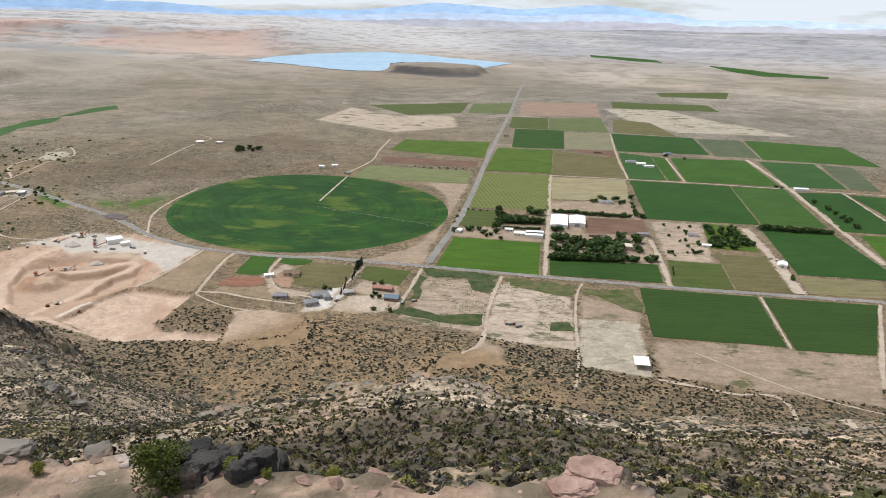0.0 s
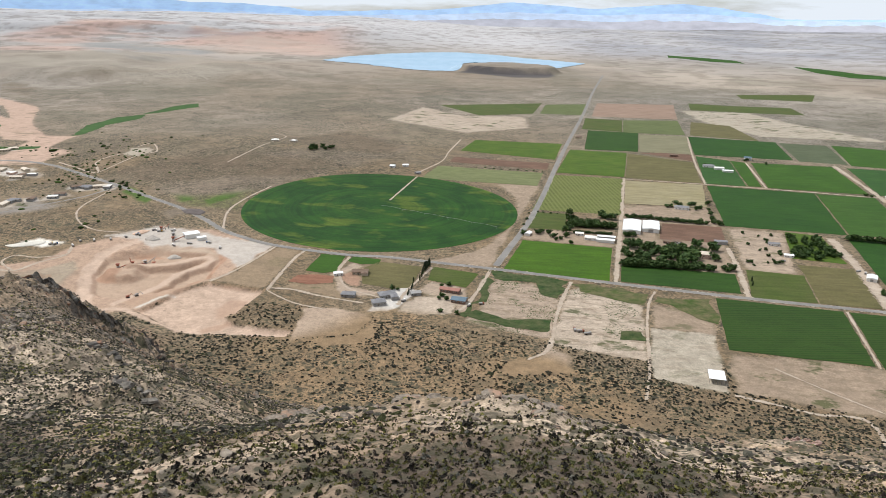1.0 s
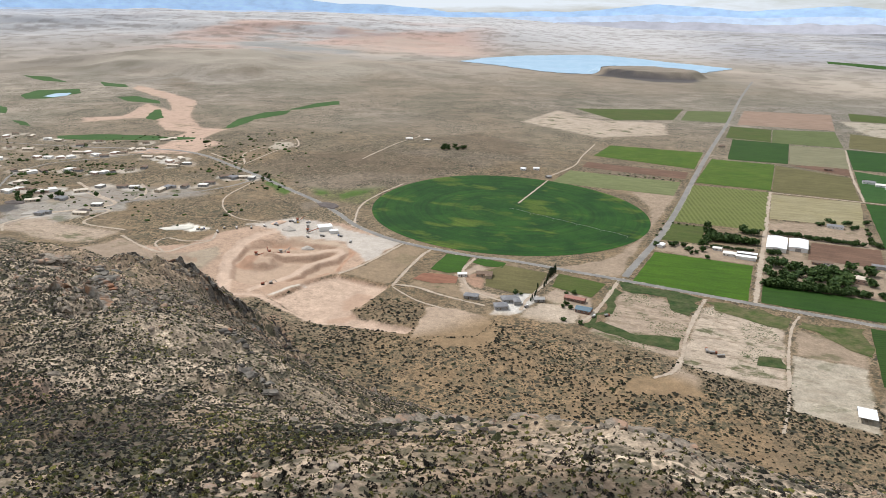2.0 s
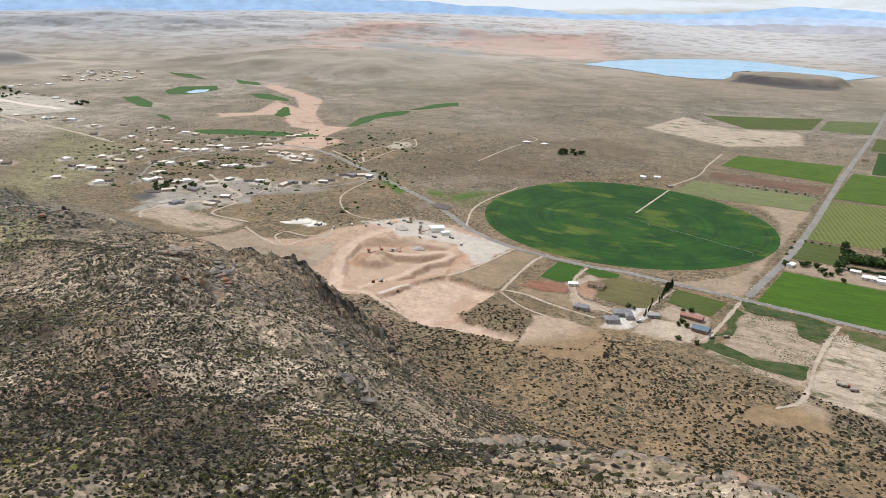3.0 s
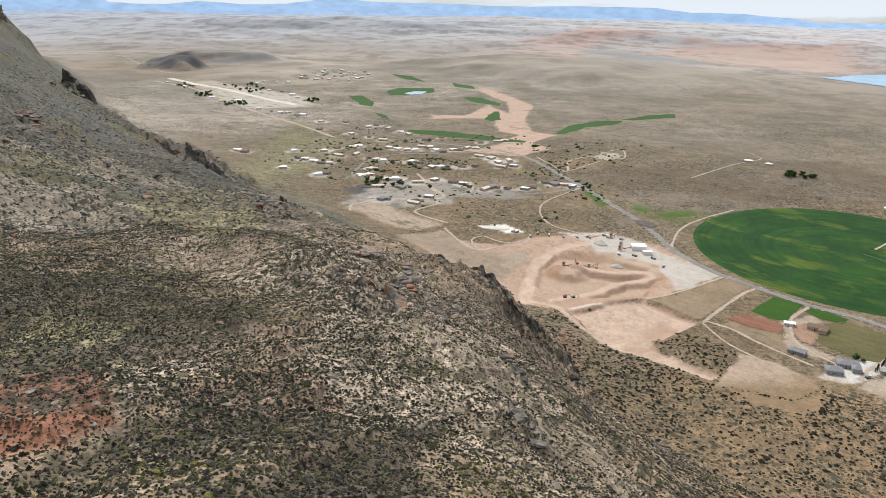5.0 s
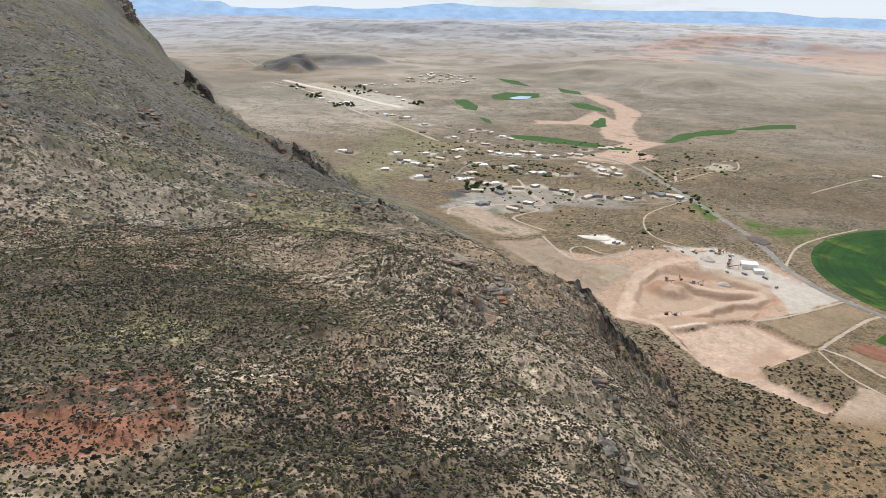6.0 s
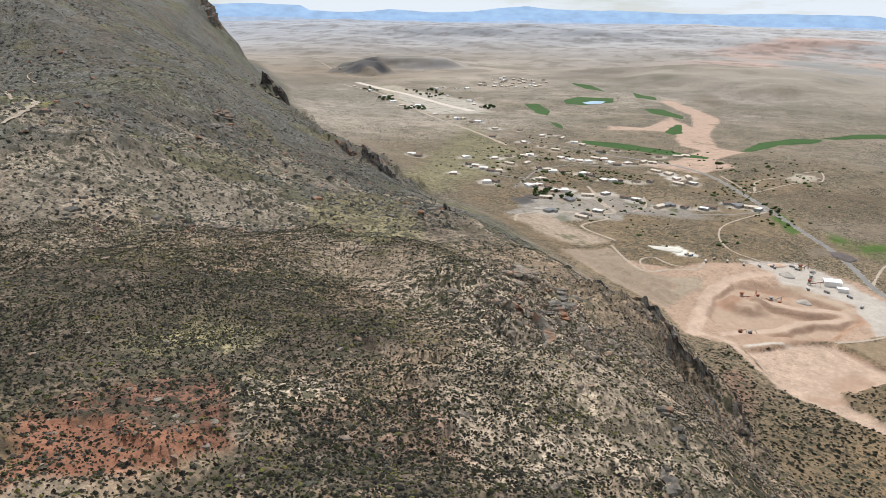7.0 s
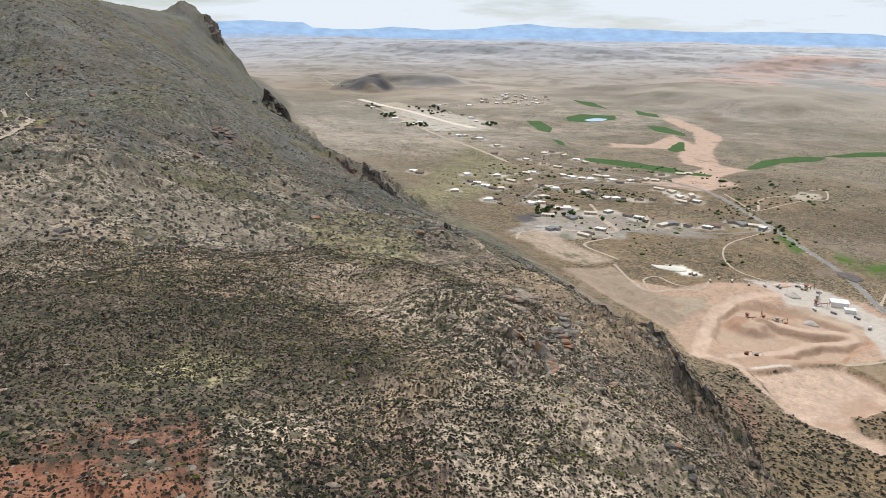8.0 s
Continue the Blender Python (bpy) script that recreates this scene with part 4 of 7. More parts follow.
field("deep green crop field at the desert edge", "deep", [(434, 1770), (658, 1756), (697, 2006), (476, 2041)])
field("blue-green crop field round a farmyard", "teal", [(386, 1459), (464, 1455), (500, 1717), (432, 1755)])
field("green crop field beside a lane", "lushdark", [(468, 1455), (493, 1454), (531, 1701), (502, 1717)])
field("green crop field beside a lane", "lushdark", [(504, 1450), (688, 1429), (721, 1696), (545, 1703)])
field("grey-green stubble field", "grey", [(667, 1743), (772, 1730), (821, 1982), (704, 1998)])
field("green crop field at the desert edge", "lushdark", [(773, 1717), (1027, 1657), (1068, 1915), (835, 1993)])
field("soft green crop field", "teal", [(706, 1426), (822, 1421), (877, 1678), (750, 1687)])
field("grey-green stubble field", "grey", [(827, 1417), (884, 1409), (952, 1643), (888, 1673)])
field("dark green orchard meadow with a row of trees", "deep", [(653, 1115), (718, 1106), (765, 1188), (792, 1385), (699, 1379)])
field("dark green crop field", "deep", [(783, 1218), (863, 1357), (798, 1372)])
field("large dark green crop field", "deep", [(481, 903), (593, 891), (618, 934), (628, 1106), (520, 1120)])
field("yellow-green meadow", "lush", [(641, 974), (712, 1096), (670, 1095)])
field("dry tan meadow with green patches", "dry", [(463, 833), (553, 822), (583, 882), (477, 896)])
field("thin green field", "pasture", [(295, 844), (371, 839), (389, 937), (318, 947)])
field("brown-green stubble field", "olive", [(373, 839), (442, 833), (468, 973), (395, 981), (391, 937)])
field("green orchard floor", "hay", [(398, 1007), (468, 995), (482, 1129), (432, 1140)])
field("dark green row-crop field beside the cross road", "rows", [(228, 693), (365, 678), (391, 818), (250, 836)])
field("dark green row-crop field", "rows", [(371, 671), (452, 664), (532, 802), (398, 817)])
field("overgrown green corner of a bare lot", "weeds", [(-28, 882), (34, 877), (74, 868), (61, 797), (39, 809), (29, 848), (-9, 851), (-19, 858)])
field("overgrown green strip on a bare lot", "weeds", [(-48, 737), (-33, 748), (7, 736), (51, 735), (49, 711), (2, 713), (-34, 721)])
field("overgrown green strip on a bare lot", "weeds", [(-30, 862), (-19, 852), (-33, 773), (-44, 727), (-52, 733), (-40, 775)])
field("weedy green strip along the road", "weedy", [(77, 855), (107, 858), (166, 834), (159, 799), (122, 809), (92, 835)])
field("patch of dark weeds on a bare lot", "weeds", [(115, 695), (126, 717), (147, 720), (144, 698)])
field("green turf beside the cross road", "weedy", [(181, 831), (243, 831), (234, 758), (222, 762), (199, 793), (172, 812)])
field("dull green paddock", "pasture", [(-101, 837), (-100, 885), (-50, 873), (-38, 868), (-52, 818)])
field("olive paddock", "olive", [(-179, 811), (-187, 864), (-172, 892), (-113, 881), (-118, 807), (-141, 800)])
field("small bright green plot", "lushdark", [(-259, 843), (-255, 909), (-221, 906), (-219, 846), (-235, 838)])
field("small green plot behind a house", "lushdark", [(-214, 887), (-209, 909), (-171, 900), (-172, 881), (-194, 878)])
field("red clay riding arena", "clay", [(-269, 803), (-263, 826), (-240, 832), (-218, 829), (-214, 807), (-240, 797)])
field("grey-green mown field", "fallow2", [(-178, 1376), (48, 1366), (63, 1485), (-156, 1493)])
field("red-brown ploughed strip", "plough", [(-136, 1540), (72, 1520), (80, 1588), (-131, 1599)])
field("bright green hay field", "hay", [(-124, 1679), (94, 1629), (122, 1839), (-98, 1837)])
field("dull green far field", "pasture", [(-111, 2279), (58, 2370), (94, 2640), (-256, 2484)])
field("dull green far field", "pale", [(80, 2376), (216, 2383), (255, 2679), (107, 2611)])
field("dull green far field at the desert edge", "pasture", [(609, 2618), (984, 2585), (997, 2770), (646, 2832)])
field("green round field at the desert edge", "pasture", [(904, 3047), (1166, 3023), (1268, 3266), (929, 3222)])
field("dull green weedy field at the desert edge", "olive", [(487, 2063), (660, 2018), (651, 2279), (546, 2329)])
field("far green strip along the river", "turf", [(1188, 6054), (1351, 5880), (1573, 5556), (1552, 5247), (1355, 5353), (1139, 5750)])
field("far green strip along the river", "turf", [(1813, 5091), (1922, 4919), (1978, 4521), (2244, 4297), (2156, 4148), (1833, 4256), (1747, 4551)])
# roads
ribbon("gravel_verge", "pale gravel verge under the straight road", gravel, 12, [(-17, 903), (40, 1183), (119, 1738), (222, 2411), (325, 3141), (451, 3935)], 0.34)
ribbon("road_main", "straight grey asphalt road through the fields", asphalt, 8, [(-17, 903), (40, 1183), (119, 1738), (222, 2411), (325, 3141), (451, 3935)], 0.42)
ribbon("gravel_verge", "pale gravel verge of the country road", gravel, 12, [(-1253, 1332), (-1120, 1347), (-1019, 1347), (-910, 1317), (-803, 1255), (-700, 1196), (-603, 1133), (-526, 1081), (-472, 1034), (-427, 989), (-388, 962), (-326, 932), (-220, 911), (-168, 912), (-91, 901), (-17, 890), (140, 864), (288, 842), (423, 826), (547, 812)], 0.31)
ribbon("road_cross", "grey asphalt country road with pale gravel verges", asphalt, 7.5, [(-1253, 1332), (-1120, 1347), (-1019, 1347), (-910, 1317), (-803, 1255), (-700, 1196), (-603, 1133), (-526, 1081), (-472, 1034), (-427, 989), (-388, 962), (-326, 932), (-220, 911), (-168, 912), (-91, 901), (-17, 890), (140, 864), (288, 842), (423, 826), (547, 812)], 0.38)
ribbon("dirt_road", "pale dirt lane beside the barns", dirt, 9, [(135, 866), (161, 1037), (178, 1147), (226, 1473)], 0.3)
ribbon("dirt_road", "pale dirt lane between fields", dirt, 11, [(292, 846), (308, 948), (318, 1040)], 0.3)
ribbon("dirt_road", "wide tan dirt lane past a shed", dirt, 19, [(452, 832), (476, 976), (493, 1117)], 0.3)
ribbon("dirt_road", "tan dirt road between crop fields", dirt, 14, [(629, 954), (649, 1093), (698, 1406), (730, 1704)], 0.3)
ribbon("dirt_road", "pale dirt road between crop fields", dirt, 7, [(228, 1468), (382, 1454), (540, 1435), (701, 1407), (874, 1376)], 0.3)
ribbon("dirt_road", "pale farm lane to a yard", dirt, 6, [(500, 1449), (533, 1701)], 0.3)
ribbon("dirt_road", "pale farm lane", dirt, 7, [(385, 1454), (416, 1696), (472, 2030)], 0.3)
ribbon("dirt_road", "pale lane between orchards", dirt, 7, [(794, 1385), (765, 1188)], 0.3)
ribbon("dirt_road", "narrow pale lane between row crops", dirt, 4, [(395, 818), (368, 673)], 0.3)
ribbon("dirt_road", "pale dirt drive", dirt, 6, [(-24, 884), (-37, 808), (-47, 765), (-56, 745)], 0.3)
ribbon("dirt_road", "wide pale dirt drive between lots", dirt, 6.5, [(79, 861), (64, 798), (54, 741), (48, 690), (40, 660), (22, 640)], 0.3)
ribbon("dirt_road", "grassy two-track lane", dirt, 4, [(180, 845), (166, 806), (153, 738), (142, 659), (136, 622), (126, 578)], 0.3)
ribbon("dirt_road", "pale dirt road along the field edge", dirt, 7, [(535, 804), (481, 706), (440, 633), (420, 593)], 0.3)
ribbon("dirt_road", "pale track at the foot of the slope", dirt, 5, [(208, 599), (266, 577), (312, 552), (230, 343), (235, 318)], 0.3)
ribbon("dirt_road", "faint track across bare ground", dirt, 3, [(262, 658), (310, 606), (348, 573), (392, 546)], 0.3)
ribbon("dirt_road", "pale track into the round field", dirt, 4, [(-187, 1383), (-211, 1202)], 0.5)
ribbon("dirt_road", "curved pale drive to a yard", dirt, 5, [(-214, 904), (-218, 859), (-209, 824), (-195, 797), (-177, 783), (-145, 770)], 0.3)
ribbon("dirt_road", "pale drive lined by cypresses", dirt, 5, [(-100, 882), (-121, 795), (-125, 752)], 0.3)
ribbon("dirt_road", "pale dirt track beside the yard", dirt, 6, [(-276, 928), (-284, 899), (-286, 848), (-285, 772)], 0.3)
ribbon("dirt_road", "pale track over the low hill", dirt, 5, [(-901, 1336), (-784, 1268), (-825, 1344), (-811, 1405), (-748, 1420), (-753, 1454), (-794, 1510), (-806, 1473)], 0.3)
ribbon("dirt_road", "pale track over the low hill", dirt, 4, [(-781, 1275), (-773, 1365), (-758, 1452)], 0.3)
ribbon("dirt_road", "pale track over the low hill", dirt, 4, [(-569, 1375), (-552, 1483), (-541, 1667), (-599, 1763)], 0.3)
ribbon("dirt_road", "pale lane beside the hay field", dirt, 5, [(-192, 1408), (-154, 1540), (-149, 1657), (-135, 1830)], 0.3)
ribbon("dirt_road", "pale lane round the round field", dirt, 5, [(-421, 976), (-454, 1080), (-454, 1162), (-436, 1247)], 0.3)
ribbon("dirt_road", "pale loop track in the scrub", dirt, 4, [(-700, 1186), (-693, 1068), (-660, 1001), (-609, 958), (-553, 952)], 0.3)
ribbon("dirt_road", "pale haul track on the bank", dirt, 6, [(-714, 825), (-656, 794), (-613, 783), (-600, 817), (-584, 848), (-597, 884)], 0.3)
ribbon("dirt_road", "pale loop track on the bank", dirt, 4, [(-613, 783), (-647, 810), (-646, 836), (-615, 833), (-584, 848)], 0.3)
ribbon("dirt_road", "pale lane beside the brown lot", dirt, 5, [(-362, 787), (-345, 830), (-324, 931)], 0.3)
ribbon("dirt_road", "pale lane below the paddocks", dirt, 5, [(-283, 778), (-255, 778), (-225, 766), (-190, 757), (-165, 752)], 0.3)
ribbon("dirt_road", "pale track through the scrub", dirt, 3.5, [(-284, 770), (-262, 752), (-238, 737), (-205, 727)], 0.3)
ribbon("dirt_road", "pale looping track by the houses", dirt, 6, [(-875, 776), (-908, 817), (-883, 883), (-816, 922), (-806, 856), (-726, 847)], 0.3)
ribbon("dirt_road", "wide dirt road past the airstrip", dirt, 14, [(-1414, 1197), (-1644, 1251), (-1834, 1283), (-2176, 1381), (-2621, 1490), (-2966, 1529)], 0.3)
ribbon("airstrip", "long pale paved airstrip", runway, 24, [(-3014, 1619), (-1973, 1501)], 0.3)
ribbon("dirt_road", "far pale road", dirt, 12, [(-4610, 1916), (-4331, 2026), (-3523, 1798), (-3231, 1758)], 0.3)
ribbon("dirt_road", "pale winding road on the hillside", dirt, 4, [(-633, 88), (-661, 104), (-689, 117), (-701, 110), (-713, 100), (-929, 111)], 0.8)
ribbon("dirt_road", "narrow pale track on the hillside", dirt, 2.5, [(-1046, 152), (-1062, 147), (-1082, 147), (-1089, 153)], 0.8)
ribbon("street", "grey asphalt street between desert houses", street_tar, 6.5, [(-1049, 918), (-1097, 989), (-1141, 1060), (-1159, 1161), (-1096, 1238), (-1022, 1329)], 0.3)
ribbon("street", "grey asphalt street between desert houses", street_tar, 6.5, [(-833, 956), (-780, 1033), (-725, 1117), (-700, 1196)], 0.3)
ribbon("street", "grey asphalt street between desert houses", street_tar, 6, [(-1287, 961), (-1144, 959), (-1097, 989)], 0.3)
ribbon("street", "pale street past the housing site", dirt, 8, [(-991, 1053), (-890, 990), (-833, 956), (-858, 912), (-921, 854)], 0.3)
ribbon("street", "pale concrete drive at the housing site", dirt, 7, [(-950, 1009), (-859, 971)], 0.3)
ribbon("street", "pale concrete drive at the housing site", dirt, 6, [(-876, 1080), (-832, 1033), (-822, 990)], 0.3)
ribbon("street", "grey asphalt street above the town", street_tar, 6.5, [(-2058, 1305), (-1659, 1263), (-1449, 1310), (-1253, 1332)], 0.3)
# irrigated turf of the golf course
field("irrigated green fairway in the desert", "turf", [(-2043, 1785), (-2025, 1835), (-1851, 1738), (-1784, 1662), (-1840, 1666)])
field("irrigated green fairway in the desert", "turf", [(-2632, 2566), (-2475, 2557), (-2222, 2382), (-2364, 2407)])
field("irrigated green fairway in the desert", "turf", [(-2054, 1986), (-2105, 2111), (-2011, 2204), (-1919, 2109), (-1917, 1951), (-1975, 1924)])
field("irrigated green fairway in the desert", "turf", [(-2149, 2471), (-1986, 2419), (-1895, 2326), (-1997, 2324)])
field("irrigated green fairway in the desert", "turf", [(-1765, 2102), (-1714, 2138), (-1550, 2042), (-1514, 1995), (-1650, 2010)])
field("irrigated green fairway in the desert", "turf", [(-1378, 1741), (-1449, 1881), (-1434, 1891), (-1334, 1764), (-1336, 1721)])
field("irrigated green fairway in the desert", "turf", [(-1385, 1419), (-1313, 1484), (-1178, 1506), (-1047, 1500), (-1032, 1473), (-1197, 1439), (-1351, 1394)])
field("irrigated green fairway in the desert", "turf", [(-1057, 1630), (-1133, 1821), (-1120, 1962), (-1067, 2017), (-1044, 1931), (-1079, 1827), (-1042, 1663)])
field("irrigated green fairway in the desert", "turf", [(-1083, 2020), (-1063, 2194), (-1025, 2287), (-983, 2196), (-1048, 2048)])
field("irrigated green fairway in the desert", "turf", [(-1674, 1571), (-1604, 1550), (-1540, 1510), (-1571, 1507)])
pond("pale blue pond on the golf course", "pondwater", [(-1968, 1995), (-1986, 2067), (-1950, 2100), (-1917, 2046), (-1926, 1989)])


LAKE = [(-1152, 4300), (-1093, 4715), (-908, 5027), (-711, 5290), (-441, 5430), (-155, 5350), (77, 5074), (434, 4770), (241, 4293), (78, 4289), (-89, 4441), (-266, 4058), (-324, 3852), (-452, 3819), (-610, 3883), (-869, 4096)]
tagged(part("lake", sheet(LAKE, 2.0, 60.0, 14.0, 3), water), "pale blue desert reservoir with an uneven shore", "lake", kind="structure")

# mountains on the horizon: heading and height of the skyline in degrees
SKYLINE = [(-110, 0.6), (-85, 0.9), (-72.8, 0.73), (-69.2, 0.85), (-66.2, 0.8), (-65.5, 0.45), (-62.2, 0.35), (-59.6, 0.61), (-56.7, 0.46), (-53.7, 0.55), (-51.5, 0.84), (-49.4, 0.99), (-47.3, 0.79), (-42, 0.75), (-36.1, 0.61), (-31.3, 0.68), (-26.8, 0.65), (-23.9, 0.36), (-20.6, 0.31), (-17.4, 0.08), (-15.8, -0.2), (-11.7, -0.2), (-9.4, -0.06), (-6.4, -0.1), (-3.7, 0.16), (-0.3, 0.47), (2.6, 0.26), (5.6, 0.04), (8.5, 0.19), (12, 0.42), (14.6, 0.12), (17.4, -0.28), (18.8, -0.61), (24.5, -0.56), (30.1, -0.76), (60, -0.7), (110, -0.3)]


def mountain_range(label, dist, scale, drop, colour, glow, seed, rugged=0.05):
    """A far range: a ridge that falls towards the valley in spurs."""
    az = np.arange(-109, 109, 0.25)
    el = np.interp(az, [s[0] for s in SKYLINE], [s[1] for s in SKYLINE]) * scale - drop
    el = el + rugged * fbm(az * 10, az * 0, 12, 4, seed)
    steps = 9
    verts, faces = [], []
    a = np.radians(az)
    for k in range(steps):
        f = k / (steps - 1)
        r = dist - f * 90 + 16 * fbm(az * 10 + 40 * f, np.full(len(az), 30 * f), 9, 3, seed + 4) * f * (1 - 0.2 * f)
        z = 330 + dist * np.tan(np.radians(el)) * (1 - f) + (330 + dist * math.tan(radians(-1.9)) - 330) * f
        verts.append(np.stack([-8 + r * np.sin(a), 25 + r * np.cos(a), z], 1))
    n = len(az)
    i = np.arange(n - 1)
    for k in range(steps - 1):
        faces.append(np.stack([k * n + i, (k + 1) * n + i, (k + 1) * n + i + 1, k * n + i + 1], 1))
    # air haze over the range is put into its colour and a glow
    g = Graph("hazed_mountains")
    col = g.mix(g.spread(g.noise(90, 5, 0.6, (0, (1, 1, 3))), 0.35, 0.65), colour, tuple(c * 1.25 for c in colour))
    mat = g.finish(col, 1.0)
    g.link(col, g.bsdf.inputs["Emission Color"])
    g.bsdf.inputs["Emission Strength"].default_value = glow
    ob = mesh_of("mountain_range", np.concatenate(verts), np.concatenate(faces), mat, True)
    return tagged(ob, label, "mountain range", kind="structure")


# haze tints and glow strengths of the three layers, back to front
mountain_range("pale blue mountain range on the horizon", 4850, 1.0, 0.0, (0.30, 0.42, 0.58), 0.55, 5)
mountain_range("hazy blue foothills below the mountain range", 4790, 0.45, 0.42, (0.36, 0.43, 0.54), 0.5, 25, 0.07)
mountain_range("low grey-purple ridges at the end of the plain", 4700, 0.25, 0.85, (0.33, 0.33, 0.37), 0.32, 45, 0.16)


# ---- rocks and scrub on the mountain front ----
def rock_material(name, pale, dark, rust, size):
    g = Graph(name)
    n1 = g.noise(size, 6, 0.65)
    col = g.mix(g.spread(n1, 0.38, 0.62), dark, pale)
    n2 = g.noise(size * 2.3, 4, 0.6)
    col = g.mix(g.spread(n2, 0.53, 0.64), col, rust)
    beds = g.noise(1.0, 4, 0.6, (0, (0.12, 0.12, 1.6)))
    col = g.mix(0.5, col, g.mix(g.spread(beds, 0.32, 0.68), (0.25, 0.25, 0.25), (0.75, 0.75, 0.75)), "OVERLAY")
    return g.finish(col, 0.92, n1, 0.5, 0.8)


crag_rock = rock_material("crag_rock", (0.20, 0.18, 0.155), (0.060, 0.055, 0.050), (0.24, 0.12, 0.07), 5.0)
knob_rock = rock_material("knob_rock", (0.30, 0.262, 0.215), (0.13, 0.113, 0.095), (0.27, 0.150, 0.090), 4.0)
pale_rock = rock_material("pale_rock", (0.265, 0.226, 0.182), (0.105, 0.088, 0.073), (0.28, 0.18, 0.125), 2.0)
black_rock = rock_material("black_rock", (0.065, 0.059, 0.055), (0.022, 0.021, 0.020), (0.13, 0.09, 0.07), 1.2)
red_rock = rock_material("red_rock", (0.33, 0.22, 0.18), (0.17, 0.105, 0.085), (0.40, 0.33, 0.29), 1.6)


def block_into(bm, rng, cx, cy, cz, sx, sy, sz, turn, tilt=0.15):
    """An angular, worn block of rock."""
    first = len(bm.verts)
    made = bmesh.ops.create_cube(bm, size=1.0)
    edges = {e for v in made["verts"] for e in v.link_edges}
    bmesh.ops.subdivide_edges(bm, edges=list(edges), cuts=1, use_grid_fill=True)
    bm.verts.ensure_lookup_table()
    verts = [bm.verts[i] for i in range(first, len(bm.verts))]
    m = Matrix.Translation((cx, cy, cz)) @ Euler((rng.uniform(-tilt, tilt), rng.uniform(-tilt, tilt), turn)).to_matrix().to_4x4() @ Matrix.Diagonal((sx, sy, sz, 1))
    for v in verts:
        c = v.co.copy()
        pull = 1 - 0.16 * max(0, (abs(c.x) > 0.4) + (abs(c.y) > 0.4) + (abs(c.z) > 0.4) - 1)
        v.co = m @ Vector([a * pull + rng.uniform(-0.10, 0.10) for a in c])


def outcrop(label, x, y, heading, length, tall, blocks, material, seed, deep=7.0):
    """A broken cliff band along a line: blocks that step down the slope, each a part."""
    rng = random.Random(seed)
    thing = tagged(new("rock_outcrop"), label, "rock outcrop", group="crags")
    h = radians(heading)
    along = (math.sin(h), math.cos(h))
    down = (math.cos(h), -math.sin(h))
    wx, wy, wz = (float(v) for v in warp(x, y, height(x, y)))
    thing.location = (wx, wy, wz)
    for k in range(blocks):
        s = (k + rng.uniform(0.1, 0.9)) / blocks - 0.5
        taper = 1 - (2 * abs(s)) ** 2 * 0.6
        o = rng.uniform(-0.5, 0.5) * deep
        px, py = x + along[0] * s * length + down[0] * o, y + along[1] * s * length + down[1] * o
        size = rng.uniform(0.6, 1.35)
        sz = tall * rng.uniform(0.4, 0.8) * taper
        pz = float(height(px, py)) - (0.2 if tall > 20 and length > 100 else 0.05) * sz
        px, py, pz = (float(v) for v in warp(px, py, pz))
        bm = bmesh.new()
        block_into(bm, rng, px - wx, py - wy, pz - wz, length / blocks ** 0.5 * 0.55 * size, min(deep * 0.55, length / blocks ** 0.5 * 0.8) * size, sz, -h + rng.uniform(-0.5, 0.5))
        part("block", bm, material, thing)
    return thing


outcrop("low grey rock ledge in the scrub", -160, 246, -60, 20, 5, 10, crag_rock, 6, 5)
outcrop("dark rim cliff below the mountain top", -2880, 925, -80, 330, 130, 40, crag_rock, 9, 40)
outcrop("small dark rock knob on the ridge", -612, 462, -40, 16, 12, 8, black_rock, 10, 6)
outcrop("pale rock ribs on the ridge", -300, 300, -35, 60, 5, 20, pale_rock, 14, 10)
outcrop("pale rock ribs on the ridge", -262, 290, -40, 44, 4.5, 16, crag_rock, 15, 10)
outcrop("reddish rock outcrop at the foot of the slope", 236, 520, 70, 34, 8, 20, red_rock, 16, 14)
outcrop("rounded tan boulders on the knoll", 4, 158, 80, 26, 4.2, 12, pale_rock, 18, 8)
outcrop("rounded tan boulders on the knoll", -20, 178, 70, 22, 4.0, 10, pale_rock, 19, 8)
outcrop("low grey rock ledge in the scrub", -128, 205, -60, 26, 4, 12, crag_rock, 20, 6)
outcrop("pale rock rubble at the canyon mouth", -70, 230, 20, 60, 3.4, 26, pale_rock, 21, 22)
outcrop("layered rock ledges on the far flank", -900, 330, -70, 120, 8, 24, crag_rock, 22, 20)


